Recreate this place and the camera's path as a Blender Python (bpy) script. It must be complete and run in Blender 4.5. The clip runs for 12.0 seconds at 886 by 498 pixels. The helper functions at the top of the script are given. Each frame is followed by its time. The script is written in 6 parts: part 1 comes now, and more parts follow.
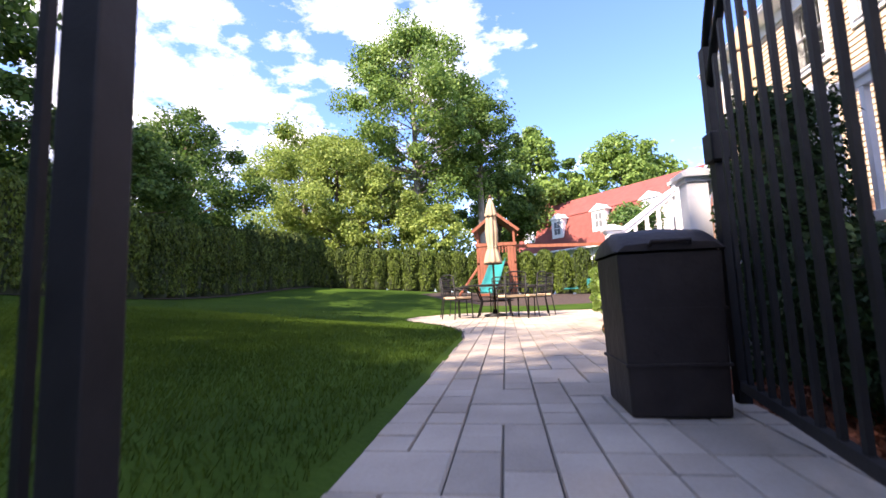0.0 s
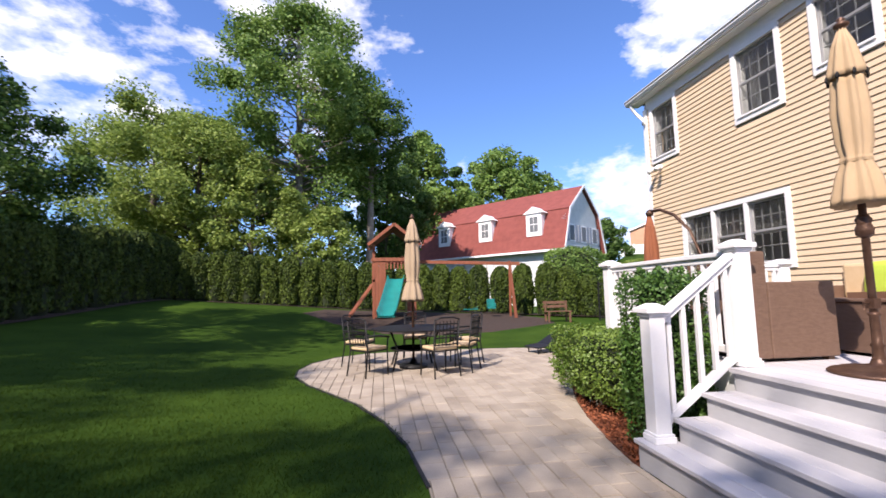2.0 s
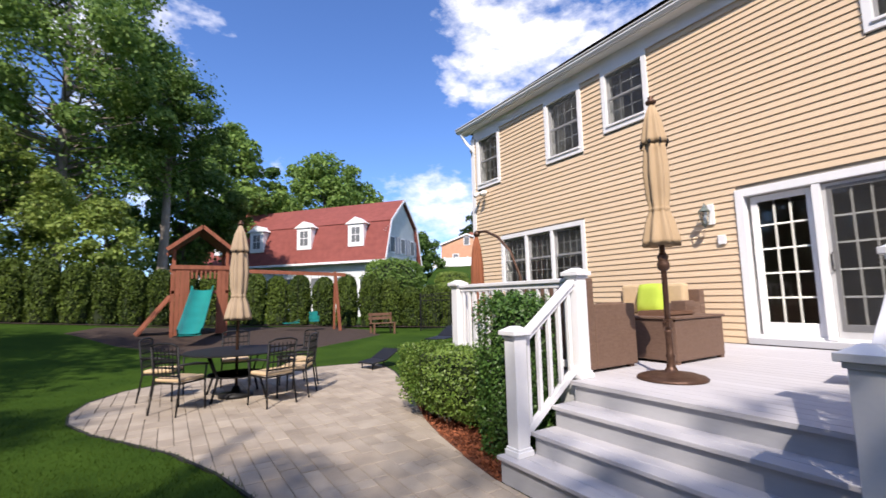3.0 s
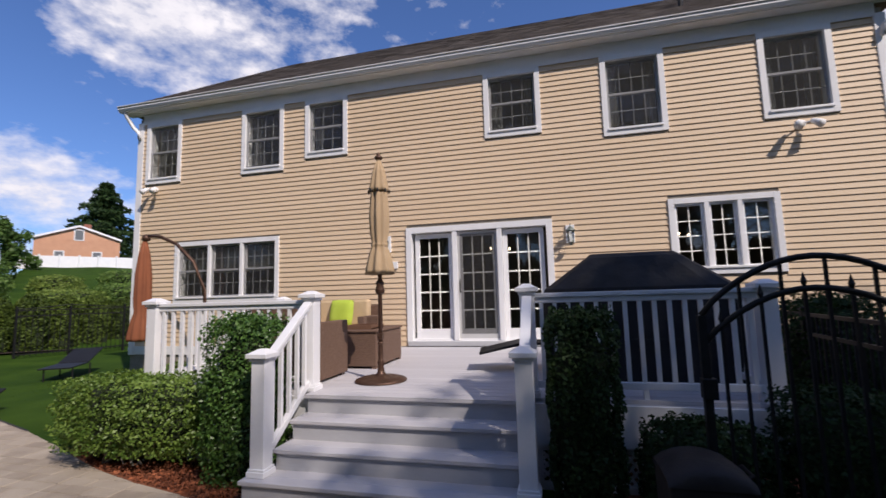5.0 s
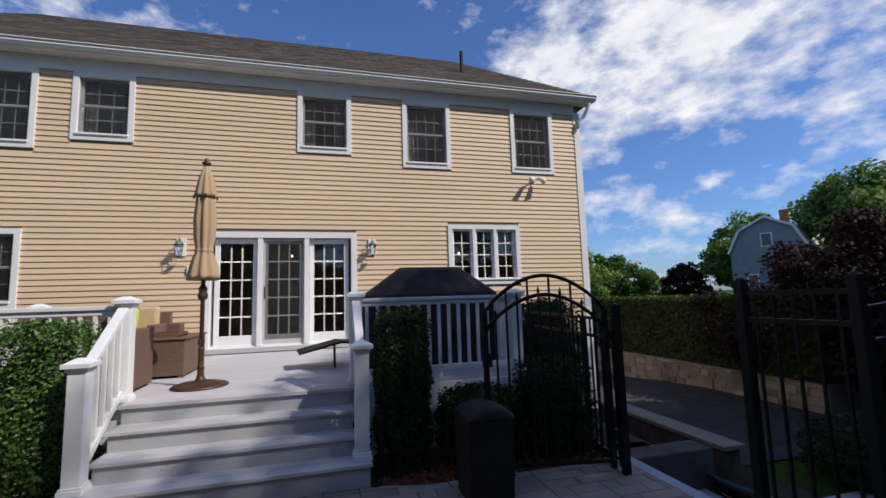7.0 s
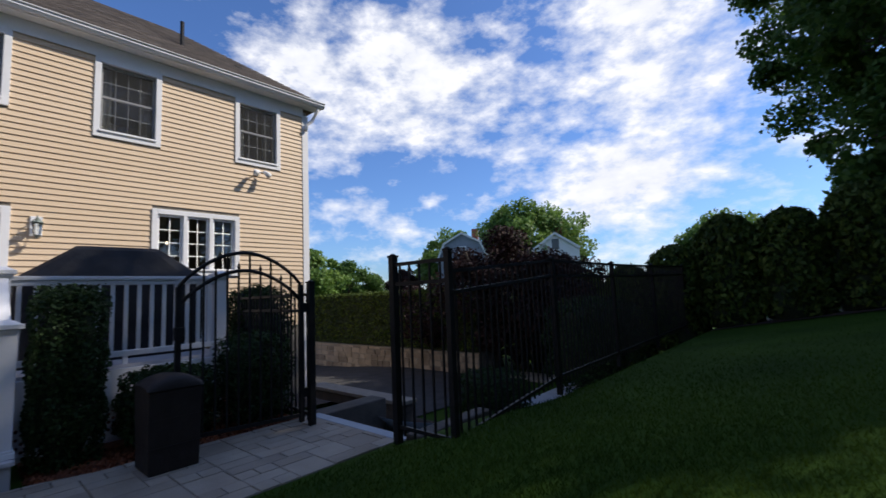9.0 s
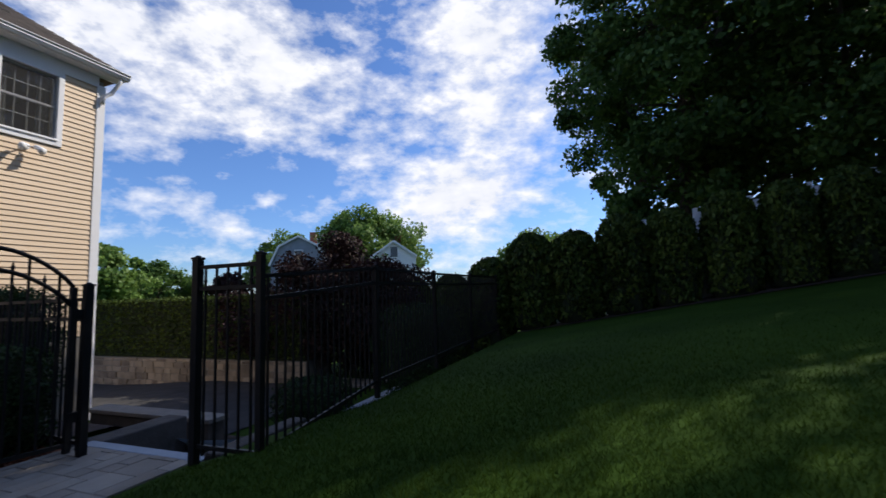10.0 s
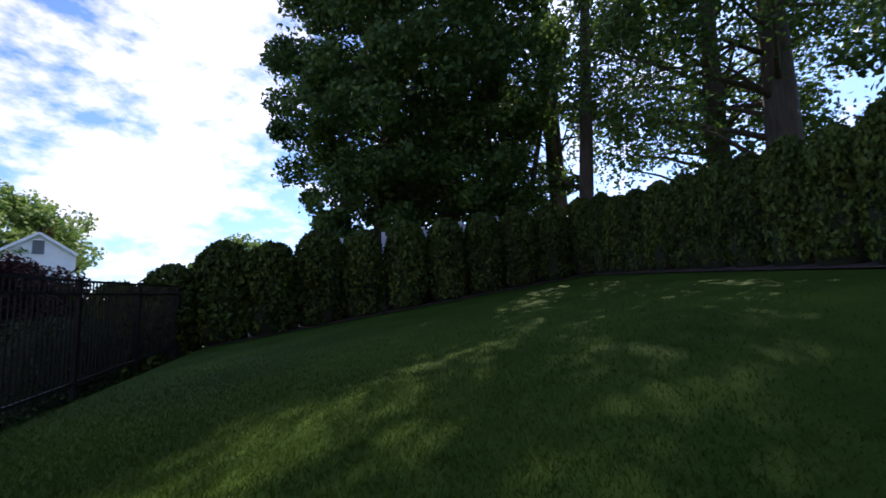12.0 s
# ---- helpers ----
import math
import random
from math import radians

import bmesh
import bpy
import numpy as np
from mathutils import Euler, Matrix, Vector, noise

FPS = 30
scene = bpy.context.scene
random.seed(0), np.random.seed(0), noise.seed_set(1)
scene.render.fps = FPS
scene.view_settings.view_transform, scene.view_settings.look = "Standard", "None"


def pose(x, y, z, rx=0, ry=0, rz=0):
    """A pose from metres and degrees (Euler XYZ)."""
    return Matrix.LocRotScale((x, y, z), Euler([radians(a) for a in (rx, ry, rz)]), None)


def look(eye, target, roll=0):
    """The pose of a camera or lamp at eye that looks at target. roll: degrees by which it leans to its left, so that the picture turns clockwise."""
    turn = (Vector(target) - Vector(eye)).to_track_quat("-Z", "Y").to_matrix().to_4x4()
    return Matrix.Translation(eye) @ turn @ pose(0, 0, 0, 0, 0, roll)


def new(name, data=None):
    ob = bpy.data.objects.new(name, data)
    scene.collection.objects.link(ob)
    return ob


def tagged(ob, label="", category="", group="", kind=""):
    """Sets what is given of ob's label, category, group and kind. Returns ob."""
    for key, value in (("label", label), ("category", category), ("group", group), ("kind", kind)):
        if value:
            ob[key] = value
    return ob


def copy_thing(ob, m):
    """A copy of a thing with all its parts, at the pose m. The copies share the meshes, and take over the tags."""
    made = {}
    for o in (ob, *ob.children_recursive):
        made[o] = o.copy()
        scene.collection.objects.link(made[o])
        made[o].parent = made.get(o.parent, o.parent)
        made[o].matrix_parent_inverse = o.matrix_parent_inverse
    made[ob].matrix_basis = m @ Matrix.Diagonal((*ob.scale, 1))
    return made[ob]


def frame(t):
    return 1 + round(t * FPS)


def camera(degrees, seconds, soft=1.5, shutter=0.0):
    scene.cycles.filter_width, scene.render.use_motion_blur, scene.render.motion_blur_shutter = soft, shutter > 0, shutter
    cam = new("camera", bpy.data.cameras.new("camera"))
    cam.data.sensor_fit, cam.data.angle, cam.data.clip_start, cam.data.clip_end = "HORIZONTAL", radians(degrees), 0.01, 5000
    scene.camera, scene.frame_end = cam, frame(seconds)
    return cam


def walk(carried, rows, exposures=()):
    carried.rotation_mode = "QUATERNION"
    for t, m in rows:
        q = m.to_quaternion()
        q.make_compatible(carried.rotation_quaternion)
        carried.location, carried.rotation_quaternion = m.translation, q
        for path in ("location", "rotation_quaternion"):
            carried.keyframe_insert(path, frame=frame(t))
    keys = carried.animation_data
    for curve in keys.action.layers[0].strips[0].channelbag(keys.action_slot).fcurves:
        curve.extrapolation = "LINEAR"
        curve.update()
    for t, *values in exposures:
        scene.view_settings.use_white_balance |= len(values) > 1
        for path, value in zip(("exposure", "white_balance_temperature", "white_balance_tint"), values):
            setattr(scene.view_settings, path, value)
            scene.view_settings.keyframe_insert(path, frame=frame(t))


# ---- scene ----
cam = camera(90.7, 12.0, shutter=0.2)
PATH = [
    (0, (-0.37, 0.18, 0.500), (-0.642, 2.149, 0.716), -2.2),
    (0.5, (-0.43, 0.62, 0.925), (-0.625, 2.601, 1.131), -1.6),
    (1, (-0.576, 1.163, 1.185), (-0.783, 3.142, 1.386), -1.6),
    (1.5, (-1.0, 1.83, 1.303), (-1.045, 3.820, 1.493), -1.4),
    (2, (-1.216, 2.193, 1.357), (-0.933, 4.163, 1.556), -1.1),
    (2.5, (-1.4, 2.447, 1.424), (-0.763, 4.331, 1.632), -1.2),
    (3, (-1.607, 2.527, 1.495), (-0.550, 4.21, 1.716), -1.3),
    (3.2, (-1.69, 2.55, 1.52), (-0.51, 4.15, 1.742), -1.4),
    (4.8, (-2.398, 2.86, 1.645), (-0.507, 3.475, 1.862), -1.7),
    (5, (-2.472, 2.92, 1.648), (-0.542, 3.399, 1.864), -1.6),
    (5.5, (-2.675, 3.076, 1.635), (-0.691, 3.202, 1.855), -1.7),
    (6, (-2.882, 3.264, 1.643), (-0.898, 3.137, 1.865), -1.7),
    (6.5, (-3.127, 3.420, 1.662), (-1.168, 3.082, 1.875), -1.7),
    (6.7, (-3.215, 3.455, 1.662), (-1.268, 3.051, 1.877), -1.7),
    (8.3, (-3.88, 3.51, 1.36), (-2.25, 2.365, 1.573), -2.3),
    (8.5, (-3.945, 3.497, 1.337), (-2.385, 2.262, 1.542), -2.4),
    (9, (-4.01, 3.48, 1.325), (-2.696, 1.986, 1.527), -2.5),
    (9.5, (-4.10, 3.455, 1.325), (-3.075, 1.748, 1.527), -2.3),
    (10, (-4.22, 3.465, 1.32), (-3.519, 1.603, 1.522), -2.0),
    (10.5, (-4.36, 3.465, 1.32), (-3.976, 1.513, 1.528), -1.7),
    (11.0, (-4.49, 3.500, 1.32), (-4.444, 1.512, 1.533), -1.4),
    (11.5, (-4.59, 3.57, 1.335), (-4.853, 1.599, 1.551), -1.3),
    (12.0, (-4.62, 3.69, 1.345), (-5.156, 1.775, 1.559), -1.3),
]
EXPOSURES = [  # seconds, stops, kelvin, tint
    (0.0, 1.75, 7300, 25), (0.5, 1.5, 7000, 23), (1.5, 0.80, 6750, 20), (2.5, 0.58, 6650, 18), (3.0, 0.42, 6600, 16), (5.0, -0.25, 6600, 18),
    (6.5, -0.33, 6500, 14), (8.5, -0.08, 6450, 12), (10.0, -0.12, 6450, 12), (11.0, 0.08, 6500, 18), (12.0, 0.65, 6600, 24)]
walk(cam, [(t, look(eye, target, roll)) for t, eye, target, roll in PATH], EXPOSURES)

# ---- world and sun ----
SUN_DIR = Vector((-0.62, -0.78, 0.95)).normalized()
world = bpy.data.worlds.new("sky")
scene.world = world
world.use_nodes = True
wn, wl = world.node_tree.nodes, world.node_tree.links
wn.clear()
w_out, w_bg = wn.new("ShaderNodeOutputWorld"), wn.new("ShaderNodeBackground")
w_sky = wn.new("ShaderNodeTexSky")
w_sky.sky_type, w_sky.sun_disc = "NISHITA", False
w_sky.sun_elevation = math.asin(SUN_DIR.z)
w_sky.sun_rotation = math.atan2(SUN_DIR.x, SUN_DIR.y)
w_sky.air_density, w_sky.dust_density, w_sky.ozone_density = 1.0, 0.7, 2.5
w_co = wn.new("ShaderNodeTexCoord")
w_sep = wn.new("ShaderNodeSeparateXYZ")
wl.new(w_co.outputs["Generated"], w_sep.inputs[0])


def w_math(op, a, b, c=0.0):
    n = wn.new("ShaderNodeMath")
    n.operation = op
    for k, v in enumerate((a, b, c)):
        if isinstance(v, (int, float)):
            n.inputs[k].default_value = v
        else:
            wl.new(v, n.inputs[k])
    return n.outputs[0]


# clouds: soft banks by compass bearing, height and half width in degrees, broken up by noise
BANKS = """
310 23 11.5 0.81
320 23 11.6 0.81
332 25 7.1 0.54
355 32 8.5 0.81
344 34 3.9 0.45
25 13 3.8 0.54
30 12 4.3 0.54
39 29 6.1 0.81
47 31 7.1 0.81
32 12 4.4 0.54
38 28 5.4 0.52
46 29 7.6 0.59
60 33 3.5 0.52
34 12 5.5 0.52
31 12 3.7 0.45
123 27 5.7 0.76
132 25 8.3 0.95
139 25 6.1 0.85
138 13 2.0 0.66
134 9 3.1 0.66
128 11 2.0 0.57
144 11 2.6 0.57
129 32 7.2 0.85
137 25 6.3 0.77
119 28 3.9 0.68
149 23 5.5 0.68
156 30 7.0 0.59
169 27 7.7 0.77
163 15 7.3 0.68
172 15 5.5 0.59
160 10 6.2 0.59
148 14 4.3 0.42
138 13 1.6 0.59
130 10 3.6 0.51
124 12 2.1 0.51
162 32 5.8 0.42
171 30 8.0 0.54
160 15 8.2 0.42
167 11 6.5 0.42
166 28 8.9 0.40
163 15 7.4 0.40
17 26 12.1 -0.9
74 32 6.6 -0.5
102 34 8.4 -0.9
132 16 3.7 -0.6
129 16 4.3 -0.7
143 16 3.6 -0.4
13 27 8.9 -0.7
20 29 7.3 -0.7
31 19 4.6 -0.7
41 21 4.7 -0.6
135 15 3.7 -0.7
144 32 2.6 -0.5
144 15 3.7 -0.5
330 32 3.6 -0.6
14 24 7.8 -0.8
"""
w_n1 = wn.new("ShaderNodeMapping")
wl.new(w_co.outputs["Generated"], w_n1.inputs[0])
w_n1.inputs["Scale"].default_value = (1.0, 1.0, 1.9)
w_big, w_small = wn.new("ShaderNodeTexNoise"), wn.new("ShaderNodeTexNoise")
w_big.inputs["Scale"].default_value, w_big.inputs["Detail"].default_value = 4.5, 3.0
w_small.inputs["Scale"].default_value, w_small.inputs["Detail"].default_value = 13.0, 8.0
w_small.inputs["Roughness"].default_value = 0.6
for n in (w_big, w_small):
    wl.new(w_n1.outputs[0], n.inputs["Vector"])
w_sum = w_math("ADD", w_math("MULTIPLY", w_big.outputs["Fac"], 0.5), w_math("MULTIPLY", w_small.outputs["Fac"], 0.75))
for bank_line in BANKS.split("\n"):
    if not bank_line.strip():
        continue
    b_turn, b_up, b_wide, b_weight = (float(v) for v in bank_line.split())
    b_turn, b_up = radians(b_turn), radians(b_up)
    w_dot = wn.new("ShaderNodeVectorMath")
    w_dot.operation = "DOT_PRODUCT"
    wl.new(w_co.outputs["Generated"], w_dot.inputs[0])
    w_dot.inputs[1].default_value = (math.sin(b_turn) * math.cos(b_up), math.cos(b_turn) * math.cos(b_up), math.sin(b_up))
    w_k = 1.0 / (1.0 - math.cos(radians(b_wide)))
    w_sum = w_math("MULTIPLY_ADD", w_math("EXPONENT", w_math("MULTIPLY_ADD", w_dot.outputs["Value"], w_k, -w_k), 0.0), 0.15 * b_weight, w_sum)
w_ramp = wn.new("ShaderNodeValToRGB")
w_ramp.color_ramp.elements[0].position, w_ramp.color_ramp.elements[1].position = 0.63, 0.90
wl.new(w_sum, w_ramp.inputs[0])
w_cloud = wn.new("ShaderNodeMix")
w_cloud.data_type = "RGBA"
wl.new(w_ramp.outputs[0], w_cloud.inputs["Factor"])
w_tint = wn.new("ShaderNodeMix")
w_tint.data_type, w_tint.blend_type = "RGBA", "MULTIPLY"
w_tint.inputs["Factor"].default_value = 1.0
wl.new(w_sky.outputs[0], w_tint.inputs[6])
w_tint.inputs[7].default_value = (1.15, 1.58, 2.25, 1)
wl.new(w_tint.outputs[2], w_cloud.inputs[6])
w_white = wn.new("ShaderNodeMix")
w_white.data_type = "RGBA"
wl.new(w_math("MULTIPLY_ADD", w_small.outputs["Fac"], 2.2, -0.6), w_white.inputs["Factor"])
w_white.inputs[6].default_value, w_white.inputs[7].default_value = (10.5, 11.2, 12.6, 1), (15.5, 15.6, 16.0, 1)
wl.new(w_white.outputs[2], w_cloud.inputs[7])
wl.new(w_cloud.outputs[2], w_bg.inputs[0])
w_bg.inputs[1].default_value = 0.075
wl.new(w_bg.outputs[0], w_out.inputs[0])

sun = new("sun", bpy.data.lights.new("sun", "SUN"))
sun.data.energy, sun.data.angle, sun.data.color = 5.0, radians(0.55), (1.0, 0.925, 0.81)
sun.matrix_world = look(SUN_DIR * 60, (0, 0, 0))


# ---- materials ----
def material(name, c1, c2, scale=6.0, rough=0.7, bump=0.0, fine=60.0, metal=0.0, stretch=(1, 1, 1), vary=0.0, island=0.0,
             translucent=0.0, spec=0.5):
    """Two noises, coarse and fine, between two colours, with relief; vary: by object, island: by loose piece."""
    m = bpy.data.materials.new(name)
    m.use_nodes = True
    n, l = m.node_tree.nodes, m.node_tree.links
    b = n["Principled BSDF"]
    co, mp = n.new("ShaderNodeTexCoord"), n.new("ShaderNodeMapping")
    mp.inputs["Scale"].default_value = stretch
    l.new(co.outputs["Object"], mp.inputs[0])
    coarse, grain = n.new("ShaderNodeTexNoise"), n.new("ShaderNodeTexNoise")
    coarse.inputs["Scale"].default_value, coarse.inputs["Detail"].default_value = scale, 4
    grain.inputs["Scale"].default_value, grain.inputs["Detail"].default_value = fine, 3
    for t in (coarse, grain):
        l.new(mp.outputs[0], t.inputs["Vector"])
    add = n.new("ShaderNodeMath")
    add.operation = "MULTIPLY_ADD"
    l.new(grain.outputs["Fac"], add.inputs[0])
    add.inputs[1].default_value = 0.45
    half = n.new("ShaderNodeMath")
    half.operation = "MULTIPLY_ADD"
    l.new(coarse.outputs["Fac"], half.inputs[0])
    half.inputs[1].default_value, half.inputs[2].default_value = 1.5, -0.48
    l.new(half.outputs[0], add.inputs[2])
    value = add.outputs[0]
    if vary:
        info = n.new("ShaderNodeObjectInfo")
        v = n.new("ShaderNodeMath")
        v.operation = "MULTIPLY_ADD"
        l.new(info.outputs["Random"], v.inputs[0])
        v.inputs[1].default_value = vary
        l.new(value, v.inputs[2])
        sub = n.new("ShaderNodeMath")
        sub.operation = "SUBTRACT"
        l.new(v.outputs[0], sub.inputs[0])
        sub.inputs[1].default_value = vary / 2
        value = sub.outputs[0]
    if island:
        geo = n.new("ShaderNodeNewGeometry")
        v = n.new("ShaderNodeMath")
        v.operation = "MULTIPLY_ADD"
        l.new(geo.outputs["Random Per Island"], v.inputs[0])
        v.inputs[1].default_value = island
        l.new(value, v.inputs[2])
        sub = n.new("ShaderNodeMath")
        sub.operation = "SUBTRACT"
        l.new(v.outputs[0], sub.inputs[0])
        sub.inputs[1].default_value = island / 2
        value = sub.outputs[0]
    mix = n.new("ShaderNodeMix")
    mix.data_type = "RGBA"
    l.new(value, mix.inputs["Factor"])
    mix.inputs[6].default_value, mix.inputs[7].default_value = (*c1, 1), (*c2, 1)
    l.new(mix.outputs[2], b.inputs["Base Color"])
    b.inputs["Roughness"].default_value, b.inputs["Metallic"].default_value = rough, metal
    b.inputs["Specular IOR Level"].default_value = spec
    if bump:
        bp = n.new("ShaderNodeBump")
        bp.inputs["Strength"].default_value, bp.inputs["Distance"].default_value = bump, 0.02
        l.new(add.outputs[0], bp.inputs["Height"])
        l.new(bp.outputs[0], b.inputs["Normal"])
    if translucent:
        tr, ms = n.new("ShaderNodeBsdfTranslucent"), n.new("ShaderNodeMixShader")
        l.new(mix.outputs[2], tr.inputs[0])
        ms.inputs[0].default_value = translucent
        l.new(b.outputs[0], ms.inputs[1])
        l.new(tr.outputs[0], ms.inputs[2])
        l.new(ms.outputs[0], n["Material Output"].inputs[0])
    return m


def glass_material(name):
    m = bpy.data.materials.new(name)
    m.use_nodes = True
    b = m.node_tree.nodes["Principled BSDF"]
    b.inputs["Base Color"].default_value = (0.9, 0.93, 0.92, 1)
    b.inputs["Roughness"].default_value, b.inputs["IOR"].default_value = 0.01, 1.45
    b.inputs["Transmission Weight"].default_value = 1.0
    return m


def screen_material(name):
    """Fine dark mesh that lets about half of the light through."""
    m = bpy.data.materials.new(name)
    m.use_nodes = True
    n, l = m.node_tree.nodes, m.node_tree.links
    clear, mix = n.new("ShaderNodeBsdfTransparent"), n.new("ShaderNodeMixShader")
    b = n["Principled BSDF"]
    b.inputs["Base Color"].default_value, b.inputs["Roughness"].default_value = (0.03, 0.032, 0.035, 1), 0.8
    mix.inputs[0].default_value = 0.26
    l.new(clear.outputs[0], mix.inputs[1])
    l.new(b.outputs[0], mix.inputs[2])
    l.new(mix.outputs[0], n["Material Output"].inputs[0])
    return m


def emitter(name, colour, strength):
    m = bpy.data.materials.new(name)
    m.use_nodes = True
    b = m.node_tree.nodes["Principled BSDF"]
    b.inputs["Emission Color"].default_value, b.inputs["Emission Strength"].default_value = (*colour, 1), strength
    return m


LAWN = material("lawn", (0.014, 0.038, 0.005), (0.049, 0.094, 0.011), 0.8, 0.9, 0.9, 38, spec=0.06)
BLADE = material("grass_blade", (0.022, 0.051, 0.006), (0.072, 0.124, 0.015), 0.9, 0.6, 0, 30, island=0.45, translucent=0.35, spec=0.08)
PAVER = material("paver", (0.240, 0.198, 0.154), (0.415, 0.356, 0.285), 2.2, 0.88, 0.5, 70, vary=0.5)
PAVER_FAR = material("paver_joined", (0.240, 0.198, 0.154), (0.415, 0.356, 0.285), 2.2, 0.88, 0.5, 70, island=0.5)
DARK_STONE = material("dark_stone", (0.05, 0.045, 0.04), (0.13, 0.11, 0.095), 5, 0.9, 0.8)
ASPHALT = material("worn_asphalt", (0.035, 0.035, 0.036), (0.075, 0.073, 0.07), 3, 0.95, 0.4, spec=0.15)
JOINT = material("joint_sand", (0.13, 0.108, 0.082), (0.20, 0.17, 0.132), 8, 0.95, 0.4)
MULCH = material("red_mulch", (0.10, 0.030, 0.013), (0.26, 0.085, 0.035), 9, 0.95, 1.0, 60)
CHIP = material("mulch_chip", (0.10, 0.028, 0.012), (0.33, 0.105, 0.045), 9, 0.9, 0.2, 60, island=0.8)
DARK_MULCH = material("dark_mulch", (0.022, 0.013, 0.009), (0.060, 0.036, 0.024), 7, 0.95, 1.0, 50)
BLUESTONE = material("bluestone", (0.30, 0.34, 0.38), (0.46, 0.50, 0.54), 3, 0.8, 0.35)
FIELDSTONE = material("fieldstone", (0.16, 0.13, 0.10), (0.40, 0.33, 0.25), 3, 0.9, 0.6, vary=0.9)
MORTAR = material("mortar", (0.20, 0.18, 0.15), (0.30, 0.27, 0.23), 8, 0.95, 0.4)
SIDING = material("tan_siding", (0.62, 0.468, 0.31), (0.70, 0.54, 0.372), 1.2, 0.6, 0.06, 40, stretch=(1, 0.15, 1), vary=0.25)
WHITE = material("white_trim", (0.74, 0.745, 0.76), (0.84, 0.84, 0.84), 2.5, 0.45, 0.04, 50)
WHITE_OLD = material("white_vinyl", (0.70, 0.71, 0.74), (0.82, 0.82, 0.83), 3.5, 0.4, 0.03, 50)
SHINGLE = material("dark_shingle", (0.040, 0.032, 0.026), (0.115, 0.092, 0.072), 5, 0.95, 0.6, 40, island=0.5)
RED_ROOF = material("red_shingle", (0.175, 0.044, 0.036), (0.25, 0.068, 0.054), 2.2, 0.9, 0.4, 30, island=0.3)
GREY_SIDING = material("pale_grey_siding", (0.52, 0.54, 0.55), (0.64, 0.66, 0.67), 2, 0.7, 0.1)
BLUE_SIDING = material("blue_grey_siding", (0.20, 0.23, 0.28), (0.28, 0.31, 0.36), 2, 0.75, 0.15)
SALMON = material("salmon_siding", (0.52, 0.27, 0.16), (0.60, 0.33, 0.20), 2, 0.75, 0.1)
BRICK = material("chimney_brick", (0.20, 0.07, 0.045), (0.32, 0.13, 0.085), 5, 0.9, 0.3)
DECKING = material("composite_decking", (0.43, 0.42, 0.44), (0.54, 0.53, 0.55), 3, 0.72, 0.15, 60, stretch=(1, 0.12, 1), vary=0.3)
RISER = material("grey_riser", (0.36, 0.365, 0.385), (0.47, 0.475, 0.495), 3, 0.7, 0.12, 60, stretch=(1, 0.2, 1))
GLASS = glass_material("window_glass")
SCREEN_DARK = material("insect_screen", (0.10, 0.11, 0.12), (0.16, 0.17, 0.18), 40, 0.7)
MESH_SCREEN = screen_material("window_mesh")
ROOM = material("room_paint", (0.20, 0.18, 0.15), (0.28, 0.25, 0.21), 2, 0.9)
CURTAIN = material("curtain_cloth", (0.10, 0.10, 0.095), (0.17, 0.17, 0.16), 6, 0.95, 0.2, stretch=(1, 6, 0.4))
BLACK_METAL = material("black_powder_coat", (0.008, 0.008, 0.009), (0.018, 0.018, 0.019), 12, 0.5, 0.05, 90, spec=0.25)
RESIN = material("brown_resin", (0.016, 0.011, 0.010), (0.032, 0.024, 0.021), 8, 0.6, 0.25, 45, spec=0.3)
COVER = material("black_vinyl_cover", (0.010, 0.010, 0.012), (0.026, 0.026, 0.030), 4, 0.6, 0.5, 14, spec=0.3)
WICKER = material("brown_wicker", (0.115, 0.066, 0.044), (0.165, 0.100, 0.070), 18, 0.65, 0.25, 220, stretch=(1, 1, 2.5))
CUSHION = material("tan_cushion", (0.50, 0.36, 0.21), (0.60, 0.45, 0.28), 5, 0.9, 0.2)
LIME = material("lime_fabric", (0.38, 0.50, 0.045), (0.46, 0.58, 0.075), 5, 0.9, 0.2)
UMBRELLA_TAN = material("tan_canvas", (0.44, 0.315, 0.185), (0.55, 0.40, 0.25), 3, 0.9, 0.35, 30, stretch=(1, 1, 0.4), translucent=0.12)
UMBRELLA_BROWN = material("rust_canvas", (0.19, 0.060, 0.026), (0.28, 0.095, 0.042), 3, 0.9, 0.35, 30, stretch=(1, 1, 0.4))
# duller and darker than the deck umbrella's tan
UMBRELLA_GREY = material("dull_tan_canvas", (0.30, 0.225, 0.15), (0.42, 0.32, 0.22), 3, 0.9, 0.35, 30, stretch=(1, 1, 0.4))
BRONZE = material("bronze_paint", (0.055, 0.028, 0.018), (0.13, 0.070, 0.045), 14, 0.45, 0.3, 60, metal=0.5)
CEDAR = material("stained_cedar", (0.17, 0.050, 0.024), (0.30, 0.098, 0.050), 4, 0.75, 0.35, 60, stretch=(3, 3, 0.4))
DARK_WOOD = material("weathered_beam", (0.10, 0.050, 0.030), (0.19, 0.100, 0.060), 4, 0.8, 0.35, 60)
TEAL = material("teal_plastic", (0.006, 0.16, 0.15), (0.012, 0.23, 0.21), 3, 0.35, 0.02)
BARK = material("bark", (0.045, 0.034, 0.025), (0.13, 0.105, 0.08), 6, 0.95, 1.0, 30, stretch=(2, 2, 0.4))
PALE_BARK = material("pale_bark", (0.15, 0.125, 0.10), (0.30, 0.26, 0.22), 5, 0.95, 0.8, 30, stretch=(2, 2, 0.4))
